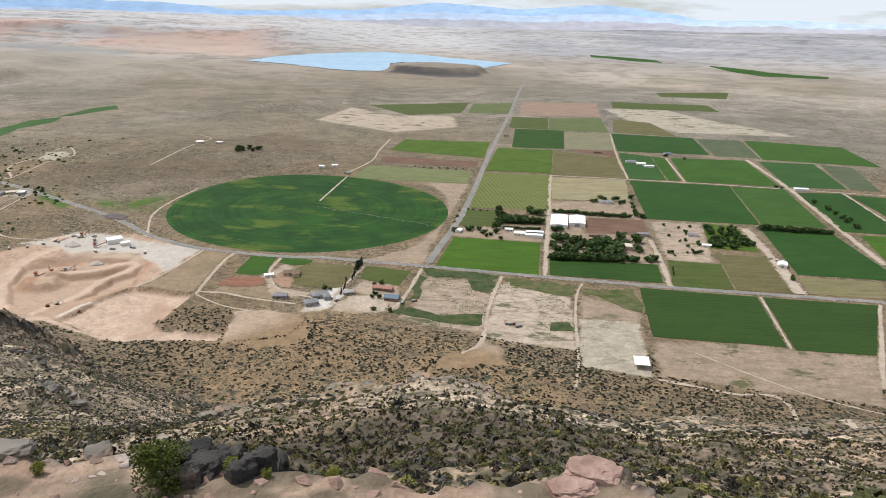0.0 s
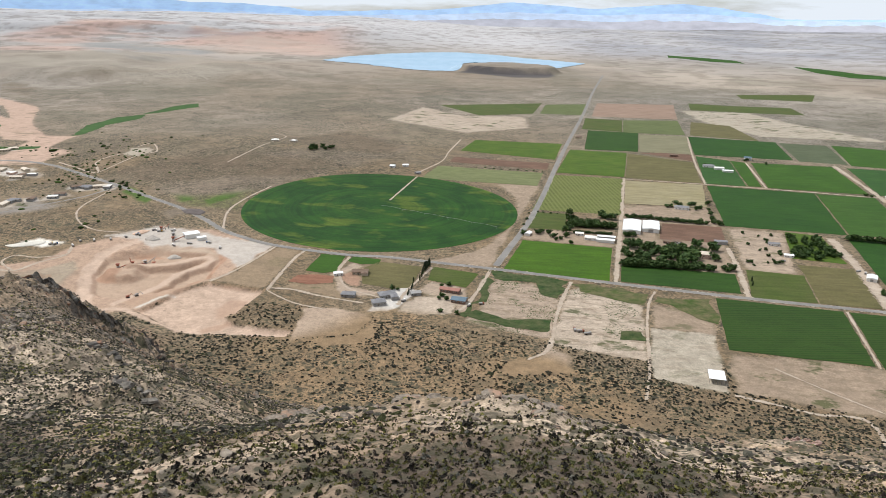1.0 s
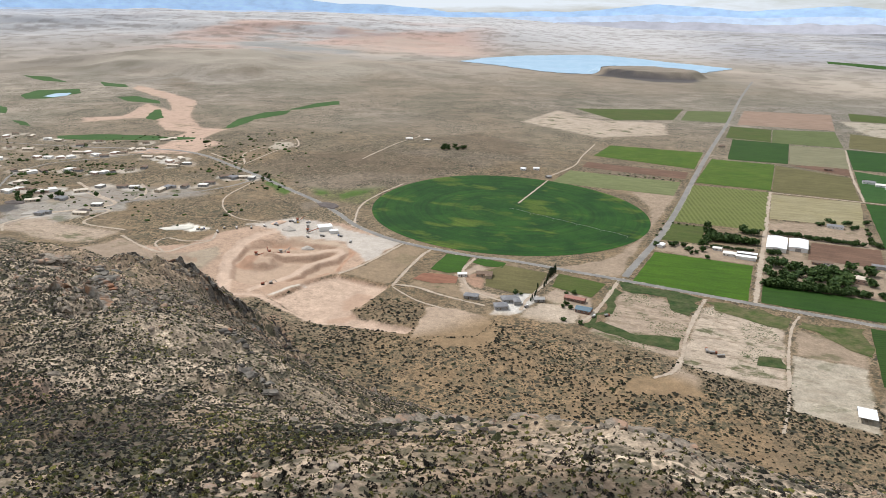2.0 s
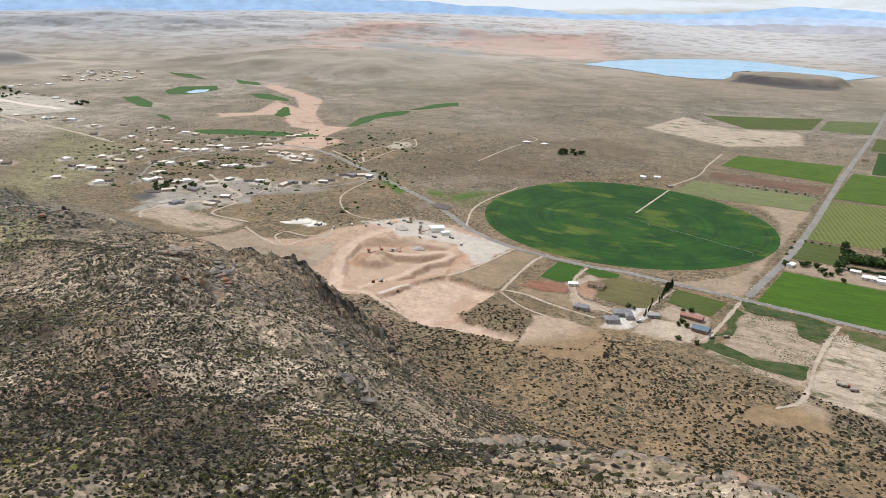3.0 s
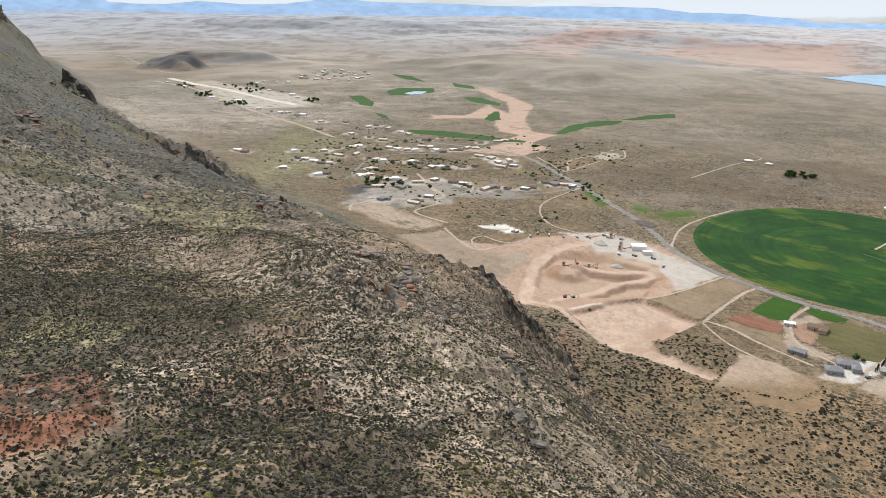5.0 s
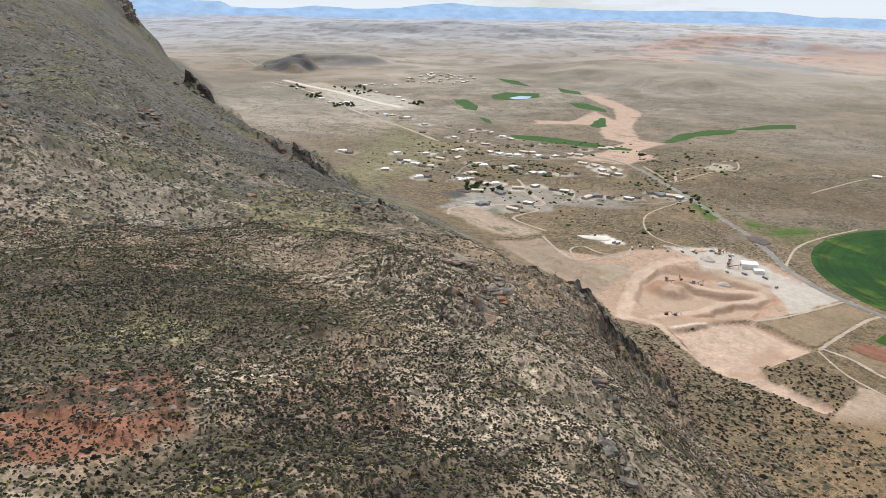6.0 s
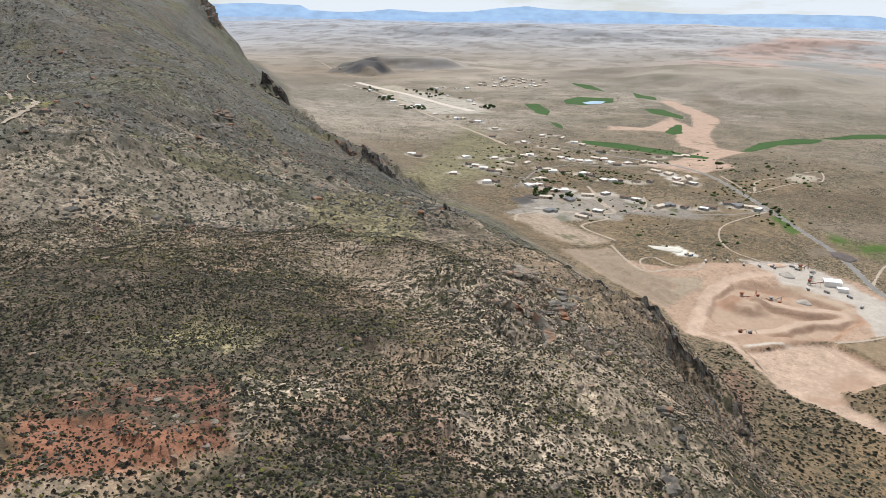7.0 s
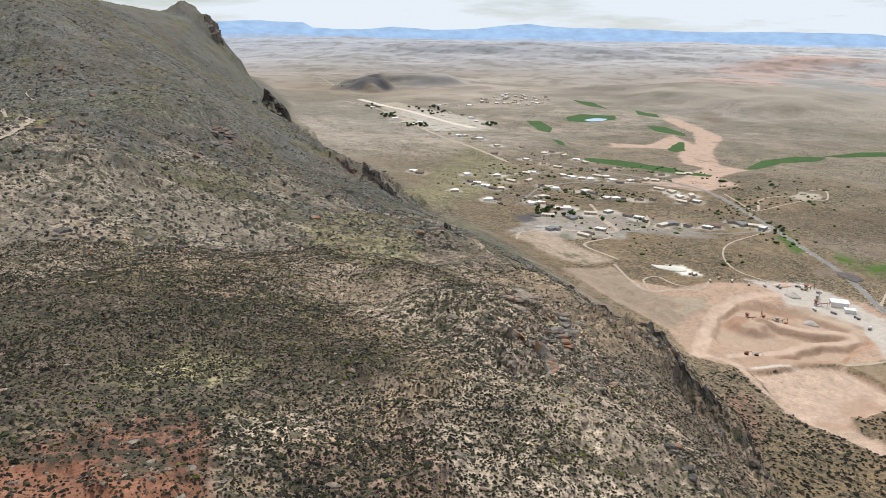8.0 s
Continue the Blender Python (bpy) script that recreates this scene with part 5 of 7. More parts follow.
def cliff(label, lip, tall, drop, material, seed, side=1, size=1.0):
    """A broken cliff along its lip: a craggy crest, a blocky face that falls on one side, and a back that sinks into the slope."""
    rng = random.Random(seed)
    line = curve_points(lip, 0.9 * size)
    way = np.gradient(line, axis=0)
    way /= np.linalg.norm(way, axis=1)[:, None] + 1e-9
    out = np.stack([way[:, 1], -way[:, 0]], 1) * side
    n = len(line)
    u = np.arange(n) * 0.9
    taper = smooth(0, 0.18, np.linspace(0, 1, n)) * smooth(1, 0.82, np.linspace(0, 1, n))
    step = np.round(2.2 * vnoise(u, u * 0 + seed, 5.5, seed) + 1.2 * vnoise(u, u * 0, 2.3, seed + 1)) / 3
    crest = height(line[:, 0], line[:, 1]) + tall * (0.55 + 0.45 * step) * taper
    rows = []
    ways = [size * w for w in (-7.0, -4.0, -1.6, 0.0, *np.linspace(0.3, 5.5, 13))]
    for k, w in enumerate(ways):
        fall = max(0.0, (k - 3) / 13)
        v = fall * drop / size
        jut = 1.5 * np.round(2 * vnoise(u + 0.35 * v, v + u * 0, 4.2, seed + 2)) / 2 + 0.9 * vnoise(u, v * 1.4 + u * 0, 1.9, seed + 3) + 0.5 * vnoise(u, v * 1.7 + u * 0, 0.9, seed + 4)
        p = line + out * ((w + (jut * size if k > 2 else 0)) * (0.35 + 0.65 * taper))[:, None]
        ground_z = height(p[:, 0], p[:, 1])
        if k == 0:
            z = ground_z - 1.5
        elif k < 4:
            z = ground_z + (crest - ground_z) * (0.5, 0.85, 1.0)[k - 1] + 0.5 * size * vnoise(u, u * 0 + k * 3, 1.8, seed + 5)
        else:
            z = np.maximum(crest - fall * (drop + tall * taper), ground_z - 1.5)
        rows.append(np.stack([p[:, 0], p[:, 1], z], 1))
    i = np.arange(n - 1)
    quad = np.stack([i, i + 1, i + n + 1, i + n], 1)
    faces = np.concatenate([quad + k * n for k in range(len(rows) - 1)])
    if side < 0:
        faces = faces[:, ::-1]
    thing = tagged(new("rock_outcrop"), label, "rock outcrop", group="crags")
    face = mesh_of("cliff_face", np.concatenate(rows), faces, material)
    face.parent = thing
    for k in range(14):
        j = rng.randrange(n)
        o = rng.uniform(3.0, 11.0) * size
        x, y = line[j] + out[j] * o
        s = rng.uniform(0.7, 2.0) * size
        bm = bmesh.new()
        block_into(bm, rng, x, y, float(height(x, y)) + 0.15 * s, s * 1.3, s, s * 0.8, rng.uniform(0, 6), 0.4)
        part("block", bm, material, thing)
    return thing


cliff("dark craggy cliff with rust stains on the slope", [(-268, 344), (-256, 352), (-244, 358), (-234, 366), (-228, 374)], 9.0, 16, crag_rock, 1)
cliff("dark overhanging cliff at the end of the spur", [(-236, 386), (-224, 387), (-213, 382), (-205, 374), (-200, 362), (-200, 352)], 6.0, 18, black_rock, 2, -1)
cliff("dark broken cliff band on the slope", [(-298, 330), (-288, 335), (-278, 338), (-270, 346)], 5.5, 9, crag_rock, 3)
cliff("rust-stained grey rock knob on the slope", [(-252, 240), (-242, 244), (-232, 245), (-222, 241), (-214, 234)], 6.5, 10, knob_rock, 4)
cliff("dark broken cliff band on the slope", [(-222, 352), (-214, 346), (-208, 338), (-206, 330)], 2.5, 6, crag_rock, 5, -1)
cliff("long dark basalt cliff with a rusty band on the mountain flank", [(-1160, 604), (-1115, 612), (-1064, 618), (-1019, 624), (-965, 626)], 15, 30, crag_rock, 31, 1, 2.6)
cliff("dark columnar cliff high on the mountain", [(-1935, 752), (-1914, 775), (-1890, 794), (-1856, 802)], 34, 75, black_rock, 32, 1, 4.0)


def scatter(name, label, spots, sizes, shape, material, seed, squash=0.7, sink=0.12, spread_xy=0.25, lift=0.0):
    """Many small things in one mesh. shape: (verts, faces) of a unit lump, standing on z = 0."""
    rng = np.random.default_rng(seed)
    base, tris = shape
    n, k = len(spots), len(base)
    x, y = spots[:, 0], spots[:, 1]
    z = height(x, y)
    a = rng.uniform(0, 2 * math.pi, n)
    c, s = np.cos(a)[:, None], np.sin(a)[:, None]
    wob = 1 + rng.uniform(-spread_xy, spread_xy, (n, k, 3))
    b = base[None] * wob
    stretch = rng.uniform(0.75, 1.3, (n, 1))
    vx = (b[:, :, 0] * stretch * c - b[:, :, 1] * s) * sizes[:, None] + x[:, None]
    vy = (b[:, :, 0] * stretch * s + b[:, :, 1] * c) * sizes[:, None] + y[:, None]
    vz = (b[:, :, 2] * squash * rng.uniform(0.8, 1.25, (n, 1)) - sink) * sizes[:, None] + z[:, None] + lift
    wx, wy, wz = warp(vx.ravel(), vy.ravel(), vz.ravel())
    faces = (tris[None] + (np.arange(n) * k)[:, None, None]).reshape(-1, 3)
    ob = mesh_of(name, np.stack([wx, wy, wz], 1), faces, material)
    tone = np.repeat(np.clip(rng.uniform(0, 1, n) + 0.22 * fbm(x, y, 24, 2, 88), 0, 1), k)
    ob.data.attributes.new("tone", "FLOAT", "POINT").data.foreach_set("value", tone.astype(np.float32))
    return tagged(ob, label, name, kind="stuff")


def dome(sides, rings_at):
    """A lumpy dome: rings of (radius, height), closed by a top point."""
    verts, tris = [], []
    for j, (r, h) in enumerate(rings_at):
        for i in range(sides):
            t = 2 * math.pi * (i + 0.5 * j) / sides
            bump = 1 + 0.22 * math.sin(2.4 * i + 1.7 * j)
            verts.append((r * bump * math.cos(t), r * bump * math.sin(t), h))
    verts.append((0.08, 0.05, rings_at[-1][1] + 0.22))
    for j in range(len(rings_at) - 1):
        for i in range(sides):
            p, q = j * sides + i, j * sides + (i + 1) % sides
            tris += [(p, q, p + sides), (q, q + sides, p + sides)]
    last = (len(rings_at) - 1) * sides
    tris += [(last + i, last + (i + 1) % sides, len(verts) - 1) for i in range(sides)]
    return np.array(verts), np.array(tris)


def leafy(count, seed, leaf):
    """A loose dome of leaf sprays."""
    rng = random.Random(seed)
    verts, tris = [], []
    for k in range(count):
        a, up = rng.uniform(0, 2 * math.pi), rng.uniform(0.05, 1.0)
        flat = math.sqrt(max(0.0, 1 - up * up))
        c = Vector((0.46 * flat * math.cos(a), 0.46 * flat * math.sin(a), 0.12 + 0.5 * up))
        u = Vector((rng.uniform(-1, 1), rng.uniform(-1, 1), rng.uniform(-0.8, 0.8))).normalized() * leaf
        w = c.normalized().cross(u).normalized() * leaf * 0.8
        verts += [c - u - w * 0.5, c + u * 0.3 - w, c + u + w * 0.4, c - u * 0.3 + w]
        tris += [(4 * k, 4 * k + 1, 4 * k + 2), (4 * k, 4 * k + 2, 4 * k + 3)]
    return np.array([tuple(v) for v in verts]), np.array(tris)


def shrub_material(name, tones, leaf=0.35):
    """Each shrub takes one of several tones, broken up by leaf clumps."""
    g = Graph(name)
    info = g.nt.nodes.new("ShaderNodeAttribute")
    info.attribute_name = "tone"
    ramp = g.nt.nodes.new("ShaderNodeValToRGB")
    ramp.color_ramp.interpolation = "CONSTANT"
    while len(ramp.color_ramp.elements) < len(tones):
        ramp.color_ramp.elements.new(0.5)
    for k, (e, (at, c)) in enumerate(zip(ramp.color_ramp.elements, tones)):
        e.position, e.color = at, (*c, 1)
    g.link(info.outputs["Fac"], ramp.inputs["Fac"])
    n = g.noise(leaf, 4, 0.7)
    col = g.mix(0.75, ramp.outputs["Color"], g.mix(g.spread(n, 0.3, 0.7), (0.12, 0.12, 0.12), (0.82, 0.82, 0.82)), "OVERLAY")
    return g.finish(col, 0.95, n, 0.25, 1.0)


DARK, SAGE, OLIVE, LIME, DEAD = (0.019, 0.018, 0.014), (0.076, 0.073, 0.056), (0.048, 0.045, 0.020), (0.140, 0.132, 0.038), (0.060, 0.050, 0.043)
GREEN = (0.042, 0.046, 0.019)
bench_shrubs = shrub_material("bench_scrub", [(0, DARK), (0.34, SAGE), (0.50, OLIVE), (0.66, GREEN), (0.82, DEAD), (0.95, LIME)])
dark_shrubs = shrub_material("dark_scrub", [(0, (0.022, 0.020, 0.016)), (0.28, (0.060, 0.047, 0.038)), (0.42, (0.125, 0.115, 0.044)), (0.66, (0.078, 0.084, 0.032)), (0.86, (0.20, 0.19, 0.060)), (0.94, (0.130, 0.125, 0.105))], 0.2)
plain_shrubs = shrub_material("plain_scrub", [(0, (0.015, 0.015, 0.010)), (0.5, (0.028, 0.025, 0.015)), (0.8, (0.034, 0.038, 0.018))])
# sagebrush grey, pushed further in its tones to stand for haze
hazed_shrubs = shrub_material("hazed_flank_scrub", [(0, (0.030, 0.031, 0.029)), (0.35, (0.075, 0.077, 0.070)), (0.55, (0.052, 0.055, 0.042)), (0.75, (0.095, 0.097, 0.090)), (0.9, (0.085, 0.090, 0.050))], 0.6)
LOW = dome(5, [(0.48, 0.0), (0.55, 0.38)])
CAP = dome(6, [(0.56, 0.22)])
FULL = leafy(26, 1, 0.19)
BUSHY = leafy(9, 2, 0.28)
STONE = dome(5, [(0.55, -0.1), (0.48, 0.34)])

gen = np.random.default_rng(11)


def spots_in(box, count, keep):
    x = gen.uniform(box[0], box[1], count)
    y = gen.uniform(box[2], box[3], count)
    k = gen.uniform(0, 1, count) < keep(x, y)
    return np.stack([x[k], y[k]], 1)


def red_bare(x, y):
    return np.exp(-((x + 190) / 45) ** 2 - ((y - 88) / 26) ** 2)


def thick(x, y):
    """How densely the slope is grown over."""
    f = front(x, y)
    cover = 0.62 + 0.55 * fbm(x, y, 60, 3, 33) * -1 + 0.25 * fbm(x, y, 17, 2, 40)
    cover = cover + 0.5 * np.exp(-((x + 125) / 45) ** 2 - ((y - 105) / 40) ** 2) + 0.35 * np.exp(-((x + 360) / 110) ** 2 - ((y - 165) / 45) ** 2)
    cover = cover * (1 - 0.5 * smooth(0.25, 0.9, red_bare(x, y)))
    cover = cover * (1 - 0.8 * np.exp(-((x - 22) / 50) ** 2 - ((y - 142) / 40) ** 2))
    seen = 1 - smooth(-45, -25, x) * smooth(34, 24, x) * smooth(9, 2, y)
    return np.clip(cover, 0.06, 1) * smooth(6, 40, f) * seen


def unpainted(x, y):
    """False where a bare yard or lot lies."""
    ok = np.ones(len(x), bool)
    for outline in BARE_PATCHES:
        ok &= line_gap(x, y, list(outline), True) < 0
    return ok


def sparse(x, y):
    f = front(x, y)
    return unpainted(x, y) * np.clip(0.5 + 0.7 * fbm(x, y, 90, 3, 63), 0.03, 1) * (f < 30) * (plain(x, y) > -50)


near = spots_in((-60, 90, 4, 66), 6500, lambda x, y: np.clip(thick(x, y) * 1.6, 0, 1))
scatter("scrub", "dense dark and olive desert scrub below the cliff", near, 0.72 * gen.lognormal(0.0, 0.38, len(near)), FULL, dark_shrubs, 1, 0.85)
slope = spots_in((-90, 150, 60, 160), 34000, lambda x, y: np.clip(thick(x, y) * 0.95, 0, 1))
scatter("scrub", "dense dark and olive desert scrub below the cliff", slope, 0.56 * gen.lognormal(0.0, 0.36, len(slope)), BUSHY, dark_shrubs, 12, 1.0, 0.1, 0.3)
bench = spots_in((-470, -60, 30, 300), 235000, thick)
scatter("scrub", "grey-green sagebrush and dark scrub on the bench", bench, 0.53 * gen.lognormal(0.0, 0.36, len(bench)), CAP, bench_shrubs, 2, 1.5, 0.12, 0.4)
brow = spots_in((-420, -90, 300, 470), 40000, lambda x, y: 0.8 * thick(x, y))
scatter("scrub", "dark scrub on the steep spur", brow, 0.75 * gen.lognormal(0.0, 0.36, len(brow)), CAP, bench_shrubs, 22, 1.4, 0.1, 0.3)
spur = spots_in((-90, 360, 150, 500), 32000, thick)
scatter("scrub", "dark scrub on the pale rocky spur", spur, gen.lognormal(0.05, 0.36, len(spur)), CAP, bench_shrubs, 3, 1.3, 0.1, 0.3)
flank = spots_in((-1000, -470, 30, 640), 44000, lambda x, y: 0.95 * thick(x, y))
scatter("scrub", "grey scrub, tinted for haze, on the far mountain flank", flank, 1.25 * gen.lognormal(0.05, 0.35, len(flank)), CAP, hazed_shrubs, 4, 1.3, 0.1, 0.3)
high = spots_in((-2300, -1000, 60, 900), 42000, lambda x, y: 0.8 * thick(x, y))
scatter("scrub", "grey scrub, tinted for haze, high on the mountain flank", high, 2.0 * gen.lognormal(0.05, 0.35, len(high)), CAP, hazed_shrubs, 24, 1.2, 0.1, 0.3)
ledges = spots_in((-2000, -450, 100, 800), 16000, lambda x, y: smooth(20, 60, front(x, y)) * smooth(0.05, 0.3, fbm(x, y, 110, 4, 36)))
scatter("rubble", "grey rock ledges and boulders on the mountain flank", ledges, 2.6 * gen.lognormal(0, 0.5, len(ledges)), STONE, crag_rock, 25, 0.7, 0.15, 0.4)
foot = spots_in((-420, 420, 430, 735), 34000, lambda x, y: 0.9 * sparse(x, y) * (y < 690 - 0.18 * x))
scatter("scrub", "dark creosote bushes on the tan flat", foot, 1.85 * gen.lognormal(0, 0.32, len(foot)), CAP, plain_shrubs, 5, 1.2, 0.1, 0.3)
rocks = spots_in((-520, 300, 30, 460), 46000, lambda x, y: 0.34 * smooth(20, 60, front(x, y)) * np.clip(0.35 + 1.4 * fbm(x, y, 46, 4, 33), 0.08, 1))
scatter("rubble", "pale rock rubble strewn over the slope", rocks, gen.lognormal(-0.1, 0.5, len(rocks)), STONE, pale_rock, 6, 0.8, 0.1, 0.35)


brow_rocks = spots_in((-340, -130, 280, 470), 30000, lambda x, y: 0.5 * smooth(20, 60, front(x, y)) * np.clip(0.5 + 1.2 * fbm(x, y, 26, 3, 34), 0.1, 1))
scatter("rubble", "pale and grey rock rubble on the steep spur", brow_rocks, 0.75 * gen.lognormal(0, 0.5, len(brow_rocks)), STONE, pale_rock, 26, 1.1, 0.1, 0.5)
knob_rocks = spots_in((-300, -195, 225, 300), 4000, lambda x, y: np.clip(np.exp(-((x + 240) / 28) ** 2 - ((y - 258) / 22) ** 2) + 0.15, 0, 1))
scatter("rubble", "pale rock ribs and boulders round the knob", knob_rocks, 0.95 * gen.lognormal(0, 0.5, len(knob_rocks)), STONE, pale_rock, 27, 1.1, 0.12, 0.5)


# ---- the cliff top under the start of the flight ----
def boulder(label, x, y, z, sx, sy, sz, turn, material, seed):
    rng = random.Random(seed)
    bm = bmesh.new()
    bmesh.ops.create_icosphere(bm, subdivisions=4, radius=0.5)
    m = Matrix.Translation((x, y, z)) @ Matrix.Rotation(radians(turn), 4, "Z") @ Matrix.Diagonal((sx, sy, sz, 1))
    for v in bm.verts:
        p = v.co
        q = p * (1 + 0.38 * noise.noise(p * 2.4 + Vector((seed * 3.1, 0, 0))) + 0.20 * noise.noise(p * 7 + Vector((seed, 5, 0))) + 0.08 * noise.noise(p * 19))
        q = Vector([max(-0.40, min(0.40, c)) for c in q])
        v.co = m @ q
    ob = part("boulder", bm, material, smooth_faces=False)
    return tagged(ob, label, "boulder", group="cliff-top boulders")


def on_top(x, y):
    return float(height(x, y))


EDGE_ROCKS = [
    (-3.0, 3.0, 0.9, 0.8, 0.8, black_rock, "black weathered boulder on the cliff edge"),
    (-2.4, 3.3, 0.9, 0.7, 1.0, black_rock, "black weathered boulder on the cliff edge"),
    (-1.8, 3.3, 0.8, 0.8, 0.8, black_rock, "black weathered boulder on the cliff edge"),
    (-1.3, 3.5, 1.0, 0.8, 0.7, black_rock, "black weathered boulder on the cliff edge"),
    (-2.5, 2.6, 0.8, 0.7, 0.6, black_rock, "dark boulder beside a green bush"),
    (-2.9, 2.1, 0.7, 0.6, 0.6, black_rock, "dark boulder beside a green bush"),
    (-1.6, 2.1, 0.6, 0.5, 0.6, black_rock, "small black boulder on tan soil"),
    (-1.2, 2.6, 0.5, 0.5, 0.5, black_rock, "small black boulder on tan soil"),
    (-5.6, 3.5, 1.2, 0.8, 0.5, crag_rock, "flat grey boulder on the cliff edge"),
    (-6.6, 3.6, 0.9, 0.7, 0.4, crag_rock, "flat grey boulder on the cliff edge"),
    (-7.8, 3.4, 1.5, 0.9, 0.4, crag_rock, "flat grey boulder on the cliff edge"),
    (-9.4, 3.3, 1.2, 1.0, 0.5, crag_rock, "flat grey boulder on the cliff edge"),
    (4.5, 3.0, 0.9, 0.8, 0.6, red_rock, "reddish rounded boulder on the cliff edge"),
    (5.4, 2.8, 1.5, 1.0, 0.45, red_rock, "reddish rounded boulder on the cliff edge"),
    (6.6, 2.6, 1.6, 1.1, 0.4, red_rock, "reddish flat boulder on the cliff edge"),
    (6.0, 2.0, 1.4, 0.9, 0.3, red_rock, "reddish flat boulder on the cliff edge"),
]
for k, (x, y, sx, sy, sz, mat, label) in enumerate(EDGE_ROCKS):
    grow = 1.35 if mat is black_rock else 1.0
    boulder(label, x, y, on_top(x, y) + 0.15 * sz, sx * grow, sy * grow, sz * grow, 37 * k, mat, k + 1)


def leaf_clumps(bm, rng, centre, radius, count, leaf):
    """Small leaf faces in a rough ball with gaps."""
    for _ in range(count):
        d = Vector((rng.gauss(0, 1), rng.gauss(0, 1), rng.gauss(0, 1))).normalized() * radius * rng.uniform(0.55, 1.0)
        p = Vector(centre) + d
        u = Vector((rng.uniform(-1, 1), rng.uniform(-1, 1), rng.uniform(-0.6, 1))).normalized() * leaf
        w = u.cross(Vector((rng.uniform(-1, 1), rng.uniform(-1, 1), rng.uniform(-1, 1)))).normalized() * leaf * 0.8
        bm.faces.new([bm.verts.new(p + q) for q in (-u - w * 0.6, u * 0.2 - w, u + w * 0.3, -u * 0.2 + w)])


def bark_into(bm, a, b, ra, rb, sides=6):
    """A tapered limb from a to b."""
    a, b = Vector(a), Vector(b)
    turn = (b - a).to_track_quat("Z", "Y")
    loops = []
    for p, r in ((a, ra), (b, rb)):
        loops.append([bm.verts.new(p + turn @ Vector((r * math.cos(2 * math.pi * i / sides), r * math.sin(2 * math.pi * i / sides), 0))) for i in range(sides)])
    for i in range(sides):
        bm.faces.new((loops[0][i], loops[0][(i + 1) % sides], loops[1][(i + 1) % sides], loops[1][i]))
    bm.faces.new(loops[1])


def leaf_material(name, a, b):
    g = Graph(name)
    info = g.nt.nodes.new("ShaderNodeNewGeometry")
    col = g.mix(info.outputs["Random Per Island"], a, b)
    obj = g.nt.nodes.new("ShaderNodeObjectInfo")
    col = g.mix(0.35, col, g.mix(obj.outputs["Random"], (0.3, 0.3, 0.3), (0.72, 0.72, 0.72)), "OVERLAY")
    return g.finish(col, 0.7)


bark = mottled("bark", (0.10, 0.075, 0.055), (0.15, 0.115, 0.085), 0.5, 0.95, 0.08, 0.02)
bush_leaves = leaf_material("bush_leaves", (0.050, 0.070, 0.010), (0.105, 0.125, 0.022))
tree_leaves = leaf_material("tree_leaves", (0.024, 0.052, 0.012), (0.056, 0.092, 0.022))
cypress_leaves = leaf_material("cypress_leaves", (0.022, 0.040, 0.018), (0.042, 0.062, 0.026))


def ledge_bush(label, x, y, size, seed, leaves):
    rng = random.Random(seed)
    thing = tagged(new("bush"), label, "bush", group="cliff-top bushes")
    thing.location = (x, y, on_top(x, y) - 0.05)
    bm = bmesh.new()
    for _ in range(7):
        bark_into(bm, (0, 0, 0), (rng.uniform(-0.35, 0.35) * size, rng.uniform(-0.35, 0.35) * size, rng.uniform(0.4, 0.8) * size), 0.03 * size, 0.012 * size, 5)
    part("stems", bm, bark, thing)
    bm = bmesh.new()
    for _ in range(34):
        c = Vector((rng.uniform(-0.28, 0.28), rng.uniform(-0.28, 0.28), rng.uniform(0.12, 0.92))) * size
        leaf_clumps(bm, rng, c, 0.17 * size, 110, 0.022 * size)
    part("foliage", bm, leaves, thing)
    return thing


ledge_bush("rounded bright green bush on the cliff top", -3.45, 1.95, 1.5, 1, bush_leaves)
lime_leaves = leaf_material("lime_leaves", (0.13, 0.15, 0.02), (0.20, 0.21, 0.035))
for k, (x, y, s) in enumerate([(-1.9, 2.3, 0.45), (-0.3, 3.1, 0.35), (-6.6, 2.6, 0.4), (-1.0, 2.0, 0.3), (0.4, 2.6, 0.4)]):
    ledge_bush("small yellow-green bush on the cliff top", x, y, s, k + 5, lime_leaves)
grit = spots_in((-14, 14, -6, 4), 900, lambda x, y: 0.8 + 0 * x)
scatter("rubble", "broken stones on the cliff top", grit, 0.16 * gen.lognormal(0, 0.6, len(grit)), STONE, red_rock, 44, 0.7, 0.1, 0.35)

# ---- weeds on the waste lots and gardens of the town ----
weed_shrubs = shrub_material("lot_weeds", [(0, (0.030, 0.050, 0.012)), (0.45, (0.060, 0.062, 0.026)), (0.75, (0.045, 0.075, 0.016))])
weeds = spots_in((-45, 150, 640, 860), 12000, lambda x, y: smooth(0.10, 0.30, fbm(x, y, 42, 4, 64)) * (front(x, y) < 20) * (unpainted(x, y) < 0.5))
scatter("weeds", "low green weeds on the waste lots", weeds, 0.85 * gen.lognormal(0, 0.4, len(weeds)), CAP, weed_shrubs, 71, 0.5, 0.1, 0.3)
garden = spots_in((-1500, -620, 880, 1700), 6500, lambda x, y: np.exp(-((x + 1000) / 330) ** 2 - ((y - 1180) / 260) ** 2) * smooth(-0.1, 0.3, fbm(x, y, 90, 3, 65)))
scatter("yard_shrubs", "dark green shrubs and small trees in town gardens", garden, 3.6 * gen.lognormal(0, 0.4, len(garden)), LOW, weed_shrubs, 72, 0.9, 0.1, 0.3)


